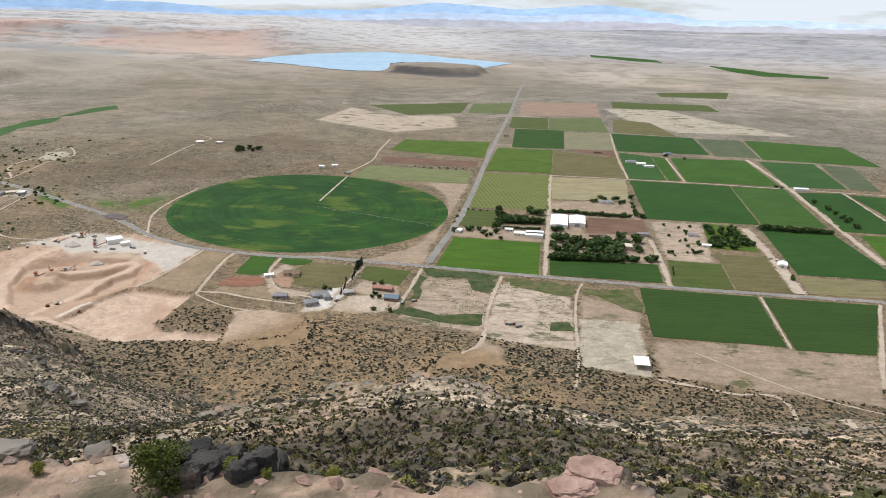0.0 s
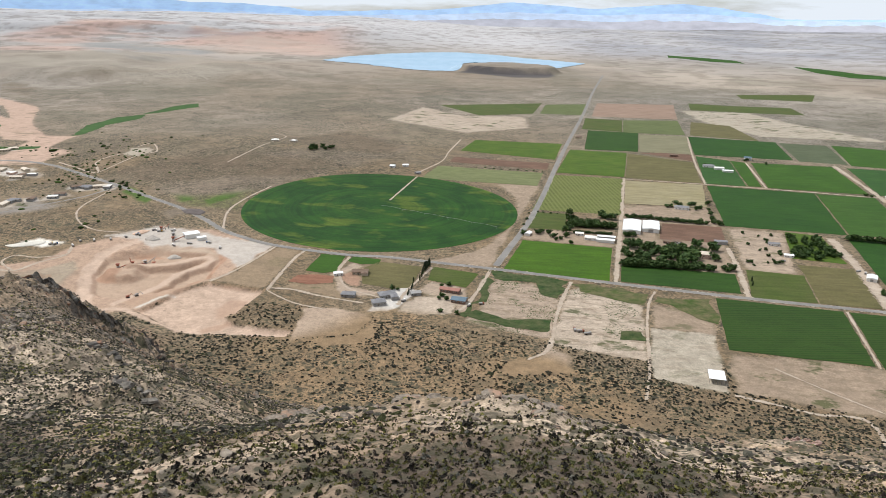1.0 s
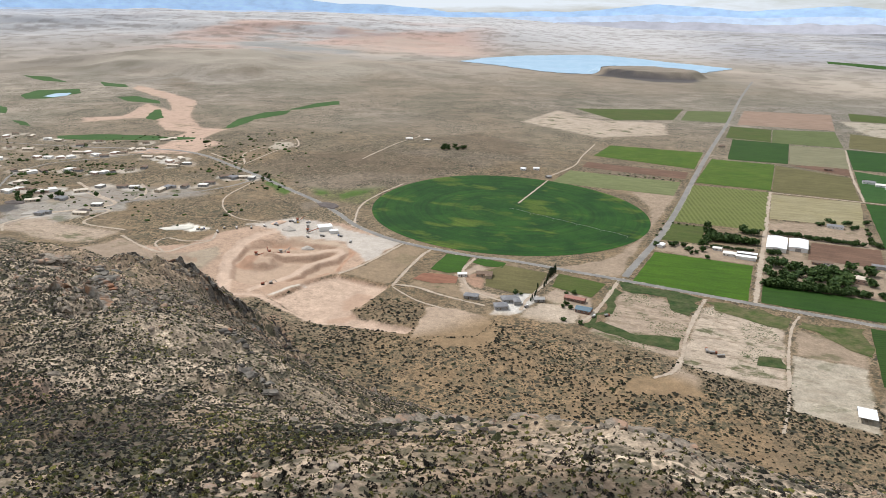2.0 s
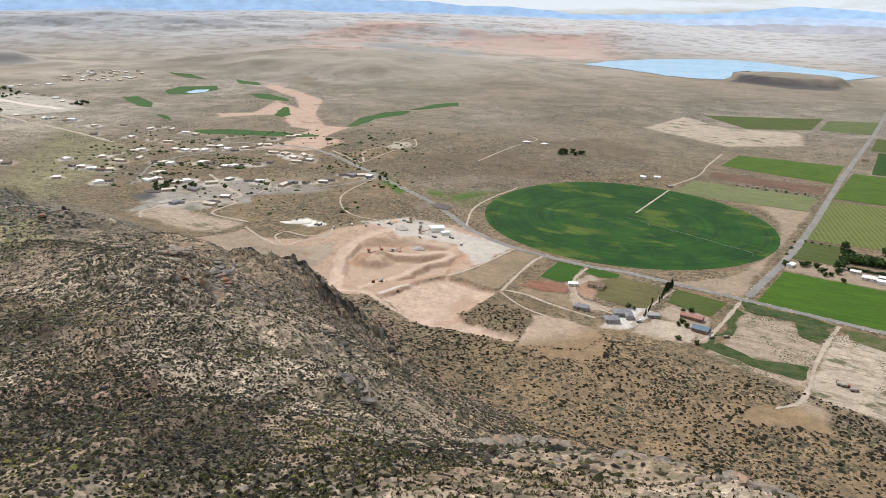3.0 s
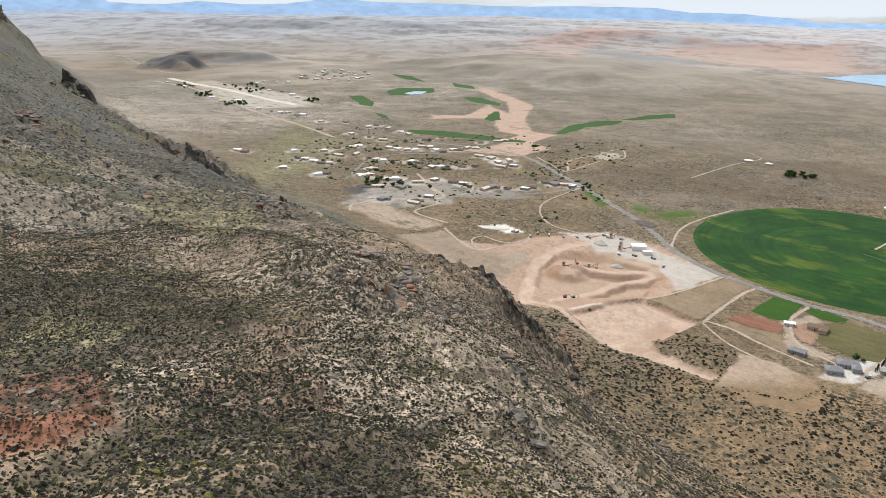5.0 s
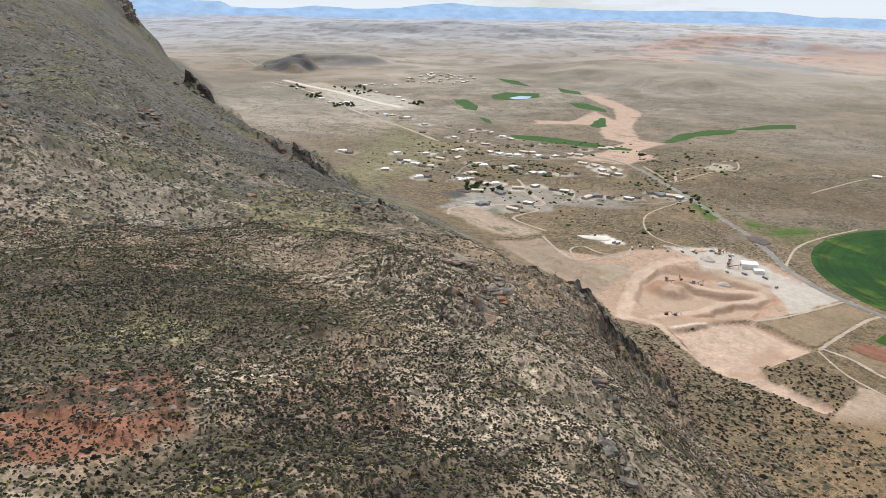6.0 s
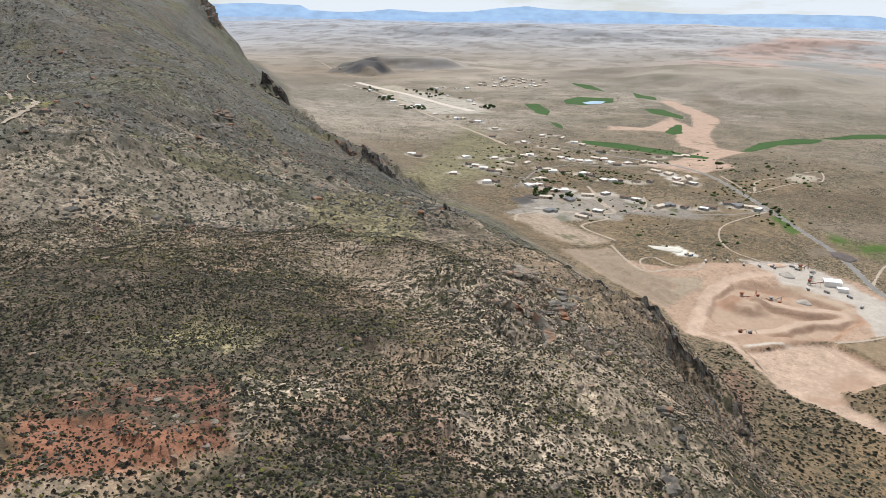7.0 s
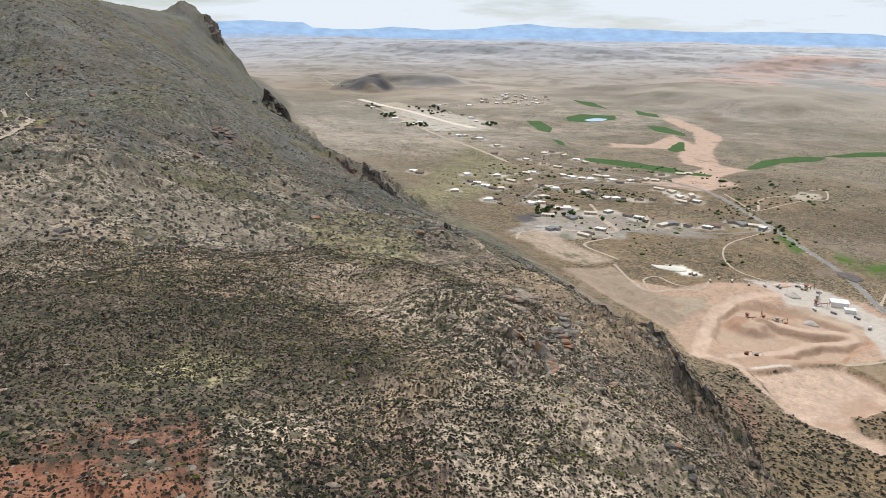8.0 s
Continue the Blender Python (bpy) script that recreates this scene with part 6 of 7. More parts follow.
# ---- trees of the farms ----
def make_tree(kind, seed):
    """A tree one metre tall; copies are scaled."""
    rng = random.Random(seed)
    thing = new("tree")
    bm = bmesh.new()
    if kind == "cypress":
        bark_into(bm, (0, 0, -0.03), (0, 0, 0.9), 0.03, 0.008)
        part("trunk", bm, bark, thing)
        bm = bmesh.new()
        for k in range(18):
            h = 0.07 + 0.9 * k / 18
            r = 0.165 * math.sin(math.pi * min(1, 0.18 + 0.8 * h)) + 0.012
            leaf_clumps(bm, rng, (rng.uniform(-0.02, 0.02), rng.uniform(-0.02, 0.02), h), r, 26, 0.045)
        part("crown", bm, cypress_leaves, thing)
        return thing
    bark_into(bm, (0, 0, -0.04), (0.01, 0, 0.26), 0.045, 0.032)
    tips = []
    for k in range(5):
        a = 2 * math.pi * k / 5 + rng.uniform(-0.4, 0.4)
        tip = (0.28 * math.cos(a), 0.28 * math.sin(a), rng.uniform(0.32, 0.55))
        bark_into(bm, (0.01, 0, 0.22), tip, 0.022, 0.008, 5)
        tips.append(tip)
    part("trunk", bm, bark, thing)
    bm = bmesh.new()
    clumps = tips + [(rng.gauss(0, 0.19), rng.gauss(0, 0.19), rng.uniform(0.30, 0.82)) for _ in range(9)]
    for c in clumps:
        leaf_clumps(bm, rng, c, rng.uniform(0.17, 0.26), 18, 0.12)
    core = bmesh.ops.create_icosphere(bm, subdivisions=2, radius=0.30, matrix=Matrix.Translation((0, 0, 0.52)))
    for v in core["verts"]:
        v.co += (v.co - Vector((0, 0, 0.52))) * 0.5 * noise.noise(v.co * 5 + Vector((seed, 0, 0)))
    part("crown", bm, tree_leaves, thing)
    return thing


MODELS = {"broad": [make_tree("broad", s) for s in range(5)], "cypress": [make_tree("cypress", s) for s in range(2)]}
tree_count = 0


def plant(kind, size, spots, label, group):
    global tree_count
    for x, y in spots:
        rng = random.Random(tree_count)
        tree_count += 1
        model = MODELS[kind][tree_count % len(MODELS[kind])]
        s = size * rng.uniform(0.8, 1.2)
        px, py, pz = (float(v) for v in warp(x, y, height(x, y)))
        ob = copy_thing(model, pose(px, py, pz, 0, 0, rng.uniform(0, 360)))
        wide = 1.0 if kind == "cypress" else rng.uniform(1.2, 1.5)
        ob.scale = (s * wide, s * wide, s)
        tagged(ob, label, "tree", group)


def grove(kind, size, spots, label, group):
    """Trees that stand too close or too far off to be told apart, as one mesh."""
    rng = random.Random(len(spots))
    verts, faces, mats, n = [], [], [], 0
    for k, (x, y) in enumerate(spots):
        s = size * rng.uniform(0.8, 1.2)
        px, py, pz = (float(v) for v in warp(x, y, height(x, y)))
        m = pose(px, py, pz, 0, 0, rng.uniform(0, 360)) @ Matrix.Diagonal((s * 1.3, s * 1.3, s, 1))
        for piece in MODELS[kind][k % len(MODELS[kind])].children:
            verts += [m @ v.co for v in piece.data.vertices]
            for p in piece.data.polygons:
                faces.append([n + i for i in p.vertices])
                mats.append(0 if piece.name.startswith("trunk") else 1)
            n = len(verts)
    me = bpy.data.meshes.new("grove")
    me.from_pydata(verts, [], faces)
    for m in (bark, tree_leaves):
        me.materials.append(m)
    me.polygons.foreach_set("material_index", mats)
    tagged(new("trees", me), label, "trees", kind="stuff")


plant("broad", 11, [(86, 1073), (91, 1101), (97, 1135), (98, 1176), (155, 1162), (165, 1160), (149, 1168)], "tall dark green farm tree", "farm trees")
plant("broad", 9.5, [(93, 1110), (97, 1110), (100, 1108), (105, 1107), (108, 1110), (111, 1109), (114, 1110), (117, 1106), (122, 1107), (126, 1110), (128, 1108), (132, 1107), (137, 1111), (139, 1108), (143, 1110), (146, 1111), (150, 1107), (153, 1110), (157, 1109), (161, 1108), (98, 1122), (103, 1122), (106, 1123), (112, 1124), (115, 1121), (119, 1122), (124, 1123), (129, 1124), (133, 1124), (137, 1124)], "dark green tree in a dense windbreak", "windbreak")
plant("broad", 4.5, [(99, 1073), (103, 1074), (108, 1076), (110, 1075), (115, 1074), (118, 1075), (122, 1075), (126, 1073), (131, 1073), (135, 1072), (138, 1075), (143, 1073), (146, 1073), (150, 1073), (154, 1076)], "small light green tree in a row", "small trees in a row")
plant("broad", 6.5, [(43, 1059), (58, 1061), (64, 1044), (68, 1030), (84, 1049), (75, 1036), (20, 1051), (48, 1069), (89, 1018)], "green tree in the farmyard", "farm trees")
plant("broad", 3, [(30, 1168), (26, 1133), (21, 1100), (54, 1178), (66, 1176), (77, 1174), (45, 1180)], "small round roadside tree", "roadside trees")
plant("broad", 7, [(175, 1071), (181, 1071), (187, 1072)], "dark green tree in front of a barn", "farm trees")
plant("broad", 7, [(191, 1178), (196, 1174), (202, 1178), (206, 1176), (213, 1174), (218, 1175), (224, 1173), (228, 1174), (233, 1172), (240, 1172), (244, 1169), (249, 1166), (255, 1168), (261, 1168), (267, 1167), (271, 1166), (276, 1165), (281, 1162), (288, 1164), (292, 1164), (298, 1163), (302, 1159), (308, 1163), (315, 1160)], "dull green tree in a row behind the barns", "trees behind the barns")
grove("broad", 9, [(153, 936), (157, 935), (161, 935), (164, 937), (167, 934), (172, 934), (175, 935), (180, 935), (184, 935), (187, 934), (190, 933), (196, 936), (199, 933), (203, 936), (207, 936), (211, 934), (214, 935), (218, 934), (222, 933), (225, 935), (230, 935), (234, 935), (237, 933), (241, 933), (246, 934), (249, 934), (157, 942), (160, 943), (164, 944), (169, 943), (174, 942), (177, 943), (182, 942), (185, 941), (192, 944), (195, 942), (200, 942), (203, 942), (209, 943), (212, 941), (217, 941), (221, 940), (226, 942), (231, 942), (233, 939), (238, 939), (242, 939), (247, 941)], "dark green trees in a thick farm hedge", "hedge trees")
plant("broad", 12, [(173, 1019), (162, 983), (183, 980), (194, 1008), (200, 985), (212, 1004), (217, 986), (223, 974), (234, 988), (245, 1013), (251, 990), (259, 998), (273, 1041), (273, 1005), (286, 980), (294, 1023), (257, 978), (235, 953), (166, 971), (209, 963), (185, 1018), (200, 1008), (226, 1011), (235, 1007), (243, 971), (189, 966), (176, 960), (250, 967), (222, 1000)], "big dark green shade tree", "farm trees")
plant("broad", 8, [(259, 939), (265, 935), (271, 935), (290, 935), (297, 940), (288, 942), (257, 948)], "round dark green tree on a lawn", "farm trees")
plant("broad", 7, [(279, 1259), (292, 1285), (297, 1269), (315, 1279), (322, 1280), (320, 1248), (272, 1258), (329, 1257)], "dark tree round a house", "farm trees")
plant("broad", 7, [(342, 1251), (337, 1220), (333, 1190), (330, 1169), (336, 1162), (340, 1159), (350, 1292)], "green tree at the edge of a field", "farm trees")
plant("broad", 7.5, [(455, 1075), (434, 1010), (430, 1049), (438, 1031), (466, 1108), (412, 1014), (424, 1024), (459, 1044), (416, 1012), (468, 1045), (460, 1099), (427, 1095), (462, 1074), (414, 1035), (442, 1078), (427, 1111), (461, 1023), (456, 1057), (409, 1035), (453, 1029), (444, 1019), (436, 1043), (443, 1087), (428, 1039), (444, 1067), (419, 1048), (460, 1044), (466, 1079), (423, 1081), (470, 1027), (429, 1084), (407, 1019), (462, 1052), (466, 1098), (433, 1110), (449, 1101), (455, 1031), (445, 1034)], "leafy green orchard tree", "orchard trees")
plant("broad", 9, [(517, 1113), (524, 1114), (531, 1112), (536, 1112), (544, 1111), (549, 1109), (557, 1109), (562, 1108), (567, 1105), (573, 1104), (582, 1107), (588, 1103), (594, 1104), (601, 1102), (606, 1101), (614, 1101), (620, 1099), (626, 1098)], "green tree in a field hedge", "field hedge")
plant("broad", 8, [(698, 1253), (695, 1223), (694, 1198), (690, 1174), (702, 1185), (688, 1137), (695, 1301)], "round dark tree in a meadow", "meadow trees")
grove("broad", 4, [(388, 1031), (356, 980), (389, 1087), (386, 1019), (329, 978), (384, 1072), (372, 982), (377, 984), (367, 1011), (372, 1039), (362, 1035), (386, 1088), (361, 1118), (366, 979), (403, 1114), (387, 1025), (382, 1107), (334, 979), (368, 993), (353, 1061), (334, 966), (367, 986)], "small green trees on dry ground", "dry orchard trees")
plant("broad", 6, [(537, 1722), (545, 1731), (574, 1687), (676, 1418), (682, 1409), (464, 880), (467, 889), (426, 1638)], "green tree beside a farm building", "farm trees")
plant("cypress", 11, [(-108, 869), (-106, 880), (-107, 875), (-104, 886)], "tall dark green cypress tree", "cypresses")
plant("cypress", 8, [(-109, 844), (-109, 856), (-110, 834), (-117, 828)], "dark cypress by a drive", "cypresses")
plant("cypress", 4.5, [(-118, 783), (-117, 786), (-118, 792), (-118, 794), (-116, 799), (-116, 803), (-116, 805), (-116, 810), (-116, 814)], "clipped dark cypress in a hedge", "cypress hedge")
plant("broad", 4.5, [(-81, 819), (-80, 778), (-71, 777), (-77, 787), (-73, 822), (-132, 798), (-139, 799), (-56, 738), (-75, 741)], "small dark yard tree", "yard trees")
plant("cypress", 6, [(312, 903), (308, 886)], "narrow dark cypress beside a lane", "cypresses")
plant("broad", 7, [(-411, 1542), (-435, 1551), (-435, 1540), (-438, 1524), (-448, 1558), (-425, 1575), (-402, 1574), (-404, 1570), (-412, 1545), (-445, 1536), (-424, 1558), (-429, 1533), (-406, 1562), (-446, 1558), (-430, 1586), (-425, 1578)], "dark green tree round a desert homestead", "homestead trees")
grove("broad", 6, [(-978, 927), (-967, 983), (-1021, 950), (-982, 912), (-1003, 966), (-981, 923), (-1004, 955), (-989, 939), (-991, 938), (-951, 948), (-1004, 958), (-989, 930), (-956, 966), (-949, 968), (-993, 921), (-969, 944), (-969, 926), (-1009, 936), (-993, 949), (-988, 967), (-980, 927), (-955, 924)], "dark garden trees among desert houses", "garden trees")
grove("broad", 8, [(-2698, 1499), (-2718, 1528), (-2774, 1554), (-2654, 1521), (-2664, 1512), (-2680, 1512), (-2625, 1469), (-2718, 1499), (-2354, 1379), (-2402, 1409), (-2412, 1395), (-2413, 1397), (-2387, 1421), (-2342, 1407), (-2365, 1407), (-2445, 1472), (-2414, 1420), (-2372, 1390), (-2385, 1422), (-2412, 1416), (-2355, 1423), (-2419, 1442), (-2428, 1456), (-2349, 1394), (-2127, 1369), (-2085, 1385), (-2165, 1384), (-2164, 1357), (-2151, 1398), (-2079, 1371), (-2112, 1336), (-2103, 1322), (-2116, 1351), (-2168, 1423), (-2115, 1382), (-2129, 1349), (-2112, 1382), (-2117, 1350), (-2092, 1366), (-2134, 1411)], "green trees beside the far airstrip", "airstrip trees")
grove("broad", 9, [(-2355, 1589), (-2384, 1646), (-2436, 1591), (-2419, 1682), (-2352, 1576), (-2590, 1657), (-2424, 1627), (-2545, 1644), (-2471, 1690), (-2536, 1731), (-2605, 1634), (-2436, 1620), (-2515, 1623), (-2372, 1620), (-2556, 1726), (-2589, 1737), (-2589, 1744), (-2564, 1709), (-2434, 1591), (-2572, 1730), (-2050, 1632), (-2037, 1634), (-2016, 1585), (-1990, 1581), (-2017, 1628), (-2056, 1638), (-2020, 1626), (-2057, 1620)], "green trees beside the far airstrip", "airstrip trees")
plant("broad", 3, [(-76, 1497), (-58, 1501), (-40, 1496), (-23, 1495), (-6, 1495), (11, 1498), (29, 1494), (44, 1499), (62, 1496)], "small round green roadside tree", "roadside trees")
grove("broad", 4.5, [(-686, 1194), (-701, 1213), (-686, 1198), (-694, 1213), (-691, 1184)], "small trees by a desert house", "garden trees")

for models in MODELS.values():
    for ob in models:
        for o in (*ob.children_recursive, ob):
            bpy.data.objects.remove(o)


# ---- buildings ----
def paint_material(name, colour, rough=0.6, size=3.0, metal=0.0):
    g = Graph(name)
    n = g.noise(size, 5, 0.6)
    col = g.mix(0.3, colour, g.mix(g.spread(n, 0.3, 0.7), (0.3, 0.3, 0.3), (0.7, 0.7, 0.7)), "OVERLAY")
    return g.finish(col, rough, n, 0.03, 0.3, metal)


white_roof = paint_material("white_metal_roof", (0.76, 0.77, 0.78), 0.5)
white_wall = paint_material("white_wall", (0.72, 0.70, 0.67))
grey_roof = paint_material("grey_shingle_roof", (0.20, 0.20, 0.21), 0.9)
pale_roof = paint_material("pale_flat_roof", (0.68, 0.66, 0.62), 0.9)
tan_roof = paint_material("tan_tile_roof", (0.56, 0.49, 0.41), 0.9)
brown_roof = paint_material("brown_roof", (0.17, 0.12, 0.09), 0.9)
red_roof = paint_material("dull_red_roof", (0.30, 0.15, 0.12), 0.8)
blue_roof = paint_material("blue_grey_metal_roof", (0.10, 0.15, 0.19), 0.5)
stucco = paint_material("tan_stucco", (0.48, 0.40, 0.31), 0.95)
pink_stucco = paint_material("pink_stucco", (0.52, 0.36, 0.29), 0.95)
grey_wall = paint_material("grey_wall", (0.30, 0.29, 0.28), 0.9)
brick_wall = paint_material("dark_brick_wall", (0.22, 0.14, 0.11), 0.9)
dark_glass = paint_material("dark_window_glass", (0.02, 0.025, 0.03), 0.15)
door_paint = paint_material("door_paint", (0.12, 0.08, 0.06), 0.6)
steel = paint_material("worn_steel", (0.32, 0.31, 0.30), 0.5, 2.0, 0.6)
rust_red = paint_material("rusty_red_machine", (0.25, 0.09, 0.055), 0.7)
yellow_paint = paint_material("yellow_machine_paint", (0.45, 0.27, 0.04), 0.6)
blue_paint = paint_material("blue_machine_paint", (0.05, 0.10, 0.22), 0.6)
rubber = paint_material("black_rubber", (0.02, 0.02, 0.02), 0.9)


def box_into(bm, x, y, z, sx, sy, sz):
    made = bmesh.ops.create_cube(bm, size=1.0)
    for v in made["verts"]:
        v.co = Vector((x + v.co.x * sx, y + v.co.y * sy, z + v.co.z * sz))


def box_part(name, material, parent, x, y, z, sx, sy, sz, bevel=0.0):
    bm = bmesh.new()
    box_into(bm, x, y, z, sx, sy, sz)
    if bevel:
        bmesh.ops.bevel(bm, geom=bm.edges[:], offset=bevel, segments=1, affect="EDGES")
    return part(name, bm, material, parent)


def roof_into(bm, w, d, z, rise, over, hip):
    """A pitched roof with thickness, ridge along x."""
    hx, hy = w / 2 + over, d / 2 + over
    r = max(0.2, hx - (hy if hip else 0))
    low = [bm.verts.new((sx * hx, sy * hy, z)) for sx, sy in ((-1, -1), (1, -1), (1, 1), (-1, 1))]
    eave = [bm.verts.new((v.co.x, v.co.y, z + 0.22)) for v in low]
    ridge = [bm.verts.new((-r, 0, z + 0.22 + rise)), bm.verts.new((r, 0, z + 0.22 + rise))]
    bm.faces.new(low[::-1])
    for i in range(4):
        bm.faces.new((low[i], low[(i + 1) % 4], eave[(i + 1) % 4], eave[i]))
    bm.faces.new((eave[0], eave[1], ridge[1], ridge[0]))
    bm.faces.new((eave[2], eave[3], ridge[0], ridge[1]))
    bm.faces.new((eave[1], eave[2], ridge[1]))
    bm.faces.new((eave[3], eave[0], ridge[0]))


def house(name, w, d, h, roof, rise, wall_mat, roof_mat, windows=3, wing=None):
    """A low house: walls on a footing, roof, windows with frames, a door; at the origin."""
    thing = new(name)
    bm = bmesh.new()
    box_into(bm, 0, 0, h / 2 - 0.6, w, d, h + 1.2)
    if wing:
        box_into(bm, w * 0.28, -d * 0.5 - wing * 0.5 + 0.1, h / 2 - 0.7, w * 0.4, wing, h + 1.0)
    part("wall", bm, wall_mat, thing)
    bm = bmesh.new()
    if roof == "flat":
        box_into(bm, 0, 0, h + 0.15, w + 0.5, d + 0.5, 0.3)
        for sx, sy, lx, ly in ((0, 1, w + 0.7, 0.3), (0, -1, w + 0.7, 0.3), (1, 0, 0.3, d + 0.1), (-1, 0, 0.3, d + 0.1)):
            box_into(bm, sx * (w / 2 + 0.2), sy * (d / 2 + 0.2), h + 0.36, lx, ly, 0.4)
    else:
        roof_into(bm, w, d, h, rise, 0.6, roof == "hip")
    top = part("roof", bm, roof_mat, thing)
    if wing:
        bm = bmesh.new()
        if roof == "flat":
            box_into(bm, w * 0.28, -d * 0.5 - wing * 0.5, h + 0.1, w * 0.4 + 0.5, wing + 0.4, 0.3)
        else:
            roof_into(bm, wing + 2, w * 0.4, h - 0.05, rise * 0.8, 0.5, True)
            bmesh.ops.transform(bm, matrix=Matrix.Translation((w * 0.28, -d * 0.5 - wing * 0.5 + 1, 0)) @ Matrix.Rotation(radians(90), 4, "Z"), verts=bm.verts[:])
        part("wing_roof", bm, roof_mat, thing)
    for side in (-1, 1):
        for k in range(windows):
            x = w * (-0.38 + 0.76 * k / max(1, windows - 1))
            if side < 0 and wing and x > w * 0.05:
                continue
            win = box_part("window", white_wall, thing, x, side * (d / 2 + 0.02), h * 0.55, 1.7, 0.12, 1.35)
            box_part("pane", dark_glass, win, x, side * (d / 2 + 0.06), h * 0.55, 1.45, 0.12, 1.1)
    box_part("door", door_paint, thing, -w * 0.12, -(d / 2 + 0.04), 1.05, 1.0, 0.14, 2.1)
    if roof == "hip":
        box_part("chimney", brick_wall, top, -w * 0.2, d * 0.12, h + rise * 0.9, 0.9, 0.9, 1.4)
    return thing


def barn(name, w, d, h, rise, wall_mat, roof_mat, bays):
    """A metal barn with a ribbed low roof and a big door; ridge along x."""
    thing = new(name)
    bm = bmesh.new()
    box_into(bm, 0, 0, h / 2 - 0.5, w, d, h + 1.0)
    part("wall", bm, wall_mat, thing)
    bm = bmesh.new()
    roof_into(bm, w, d, h, rise, 0.5, False)
    roof_ob = part("roof", bm, roof_mat, thing)
    for k in range(bays):
        x = w * (-0.5 + (k + 0.5) / bays)
        bm = bmesh.new()
        for s in (-1, 1):
            a, b = Vector((x, s * (d / 2 + 0.45), h + 0.25)), Vector((x, 0, h + rise + 0.25))
            q = [a + Vector((-0.12, 0, 0)), a + Vector((0.12, 0, 0)), b + Vector((0.12, 0, 0)), b + Vector((-0.12, 0, 0))]
            lo = [bm.verts.new(p) for p in q]
            hi = [bm.verts.new(p + Vector((0, 0, 0.12))) for p in q]
            bm.faces.new(hi if s < 0 else hi[::-1])
            for i in range(4):
                bm.faces.new((lo[i], lo[(i + 1) % 4], hi[(i + 1) % 4], hi[i]))
        part("roof_rib", bm, roof_mat, roof_ob)
    for s in (-1, 1):
        box_part("barn_door", grey_wall, thing, s * (w / 2 + 0.03), 0, h * 0.42, 0.12, d * 0.3, h * 0.84)
    return thing


def open_shed(name, w, d, h, roof_mat, posts):
    """A roof on posts with a back wall, open to the front."""
    thing = new(name)
    bm = bmesh.new()
    lo, hi = h, h + 0.9
    box_into(bm, 0, 0, (lo + hi) / 2, w, d, 0.25)
    for v in bm.verts:
        v.co.z += 0.45 * (1 if v.co.y < 0 else -1)
    part("roof", bm, roof_mat, thing)
    box_part("back_wall", grey_wall, thing, 0, d / 2 - 0.3, lo / 2 - 0.4, w - 0.4, 0.2, lo + 0.6)
    for k in range(posts):
        box_part("post", steel, thing, -w / 2 + 0.5 + (w - 1) * k / (posts - 1), -d / 2 + 0.4, h / 2 - 0.2, 0.25, 0.25, h + 1.0)
    return thing


GRID_TURN = -9.5


def stand(ob, x, y, turn, label, category, group="", copy=False):
    px, py, pz = (float(v) for v in warp(x, y, height(x, y)))
    m = pose(px, py, pz + 0.05, 0, 0, turn)
    ob = copy_thing(ob, m) if copy else ob
    ob.matrix_basis = m
    return tagged(ob, label, category, group)


stand(open_shed("shed", 15, 21, 4.2, white_roof, 5), 199, 628, GRID_TURN, "white-roofed open shed on a sandy lot", "shed")
stand(barn("barn", 62, 27, 5.5, 1.5, white_wall, white_roof, 14), 191, 1116, 80.5, "big white metal barn", "barn", "white barns")
stand(barn("barn", 48, 25, 5.5, 1.5, white_wall, white_roof, 11), 221, 1121, 80.5, "white metal barn beside a ploughed field", "barn", "white barns")
stand(barn("long_shed", 26, 9, 4, 1.3, white_wall, white_roof, 7), 141, 1036, GRID_TURN, "long low white shed in a farmyard", "shed", "farmyard sheds")
stand(barn("long_shed", 26, 8, 4, 1.2, grey_wall, white_roof, 7), 144, 1052, GRID_TURN, "long low white shed in a farmyard", "shed", "farmyard sheds")
stand(house("house", 17, 11, 3.6, "hip", 2.4, white_wall, pale_roof), 120, 1045, GRID_TURN, "white farmhouse with a pale hipped roof", "house")
stand(house("house", 12, 8, 3.2, "gable", 1.6, white_wall, pale_roof), 105, 1064, GRID_TURN, "small white farm building", "house")
stand(house("house", 12, 8, 3.2, "gable", 1.6, white_wall, white_roof), 27, 1050, 70, "small white house beside the road", "house")
stand(house("house", 24, 9, 3.4, "gable", 1.8, brick_wall, red_roof, 5), -69, 803, GRID_TURN - 4, "long house with a dull red roof", "house")
stand(house("house", 17, 12, 3.6, "gable", 2.4, brick_wall, blue_roof, 4), -56, 774, GRID_TURN - 2, "house with a blue-grey metal roof", "house")
stand(house("house", 20, 13, 4.0, "hip", 3.0, grey_wall, grey_roof, 4, 8), -141, 776, 25, "large grey house with a hipped shingle roof", "house")
stand(house("house", 15, 12, 4.0, "hip", 2.8, grey_wall, grey_roof, 3), -147, 752, 25, "grey house with a hipped shingle roof", "house")
stand(house("house", 12, 8, 3.2, "gable", 1.8, grey_wall, steel, 3), -109, 787, 20, "small grey outbuilding beside a drive", "house")
stand(house("house", 20, 11, 3.4, "gable", 2.2, stucco, brown_roof, 4, 6), -188, 846, 10, "tan ranch house with a brown roof", "house")
stand(house("house", 16, 10, 3.4, "hip", 2.4, grey_wall, grey_roof, 3), -186, 770, 0, "grey house on bare dirt", "house")
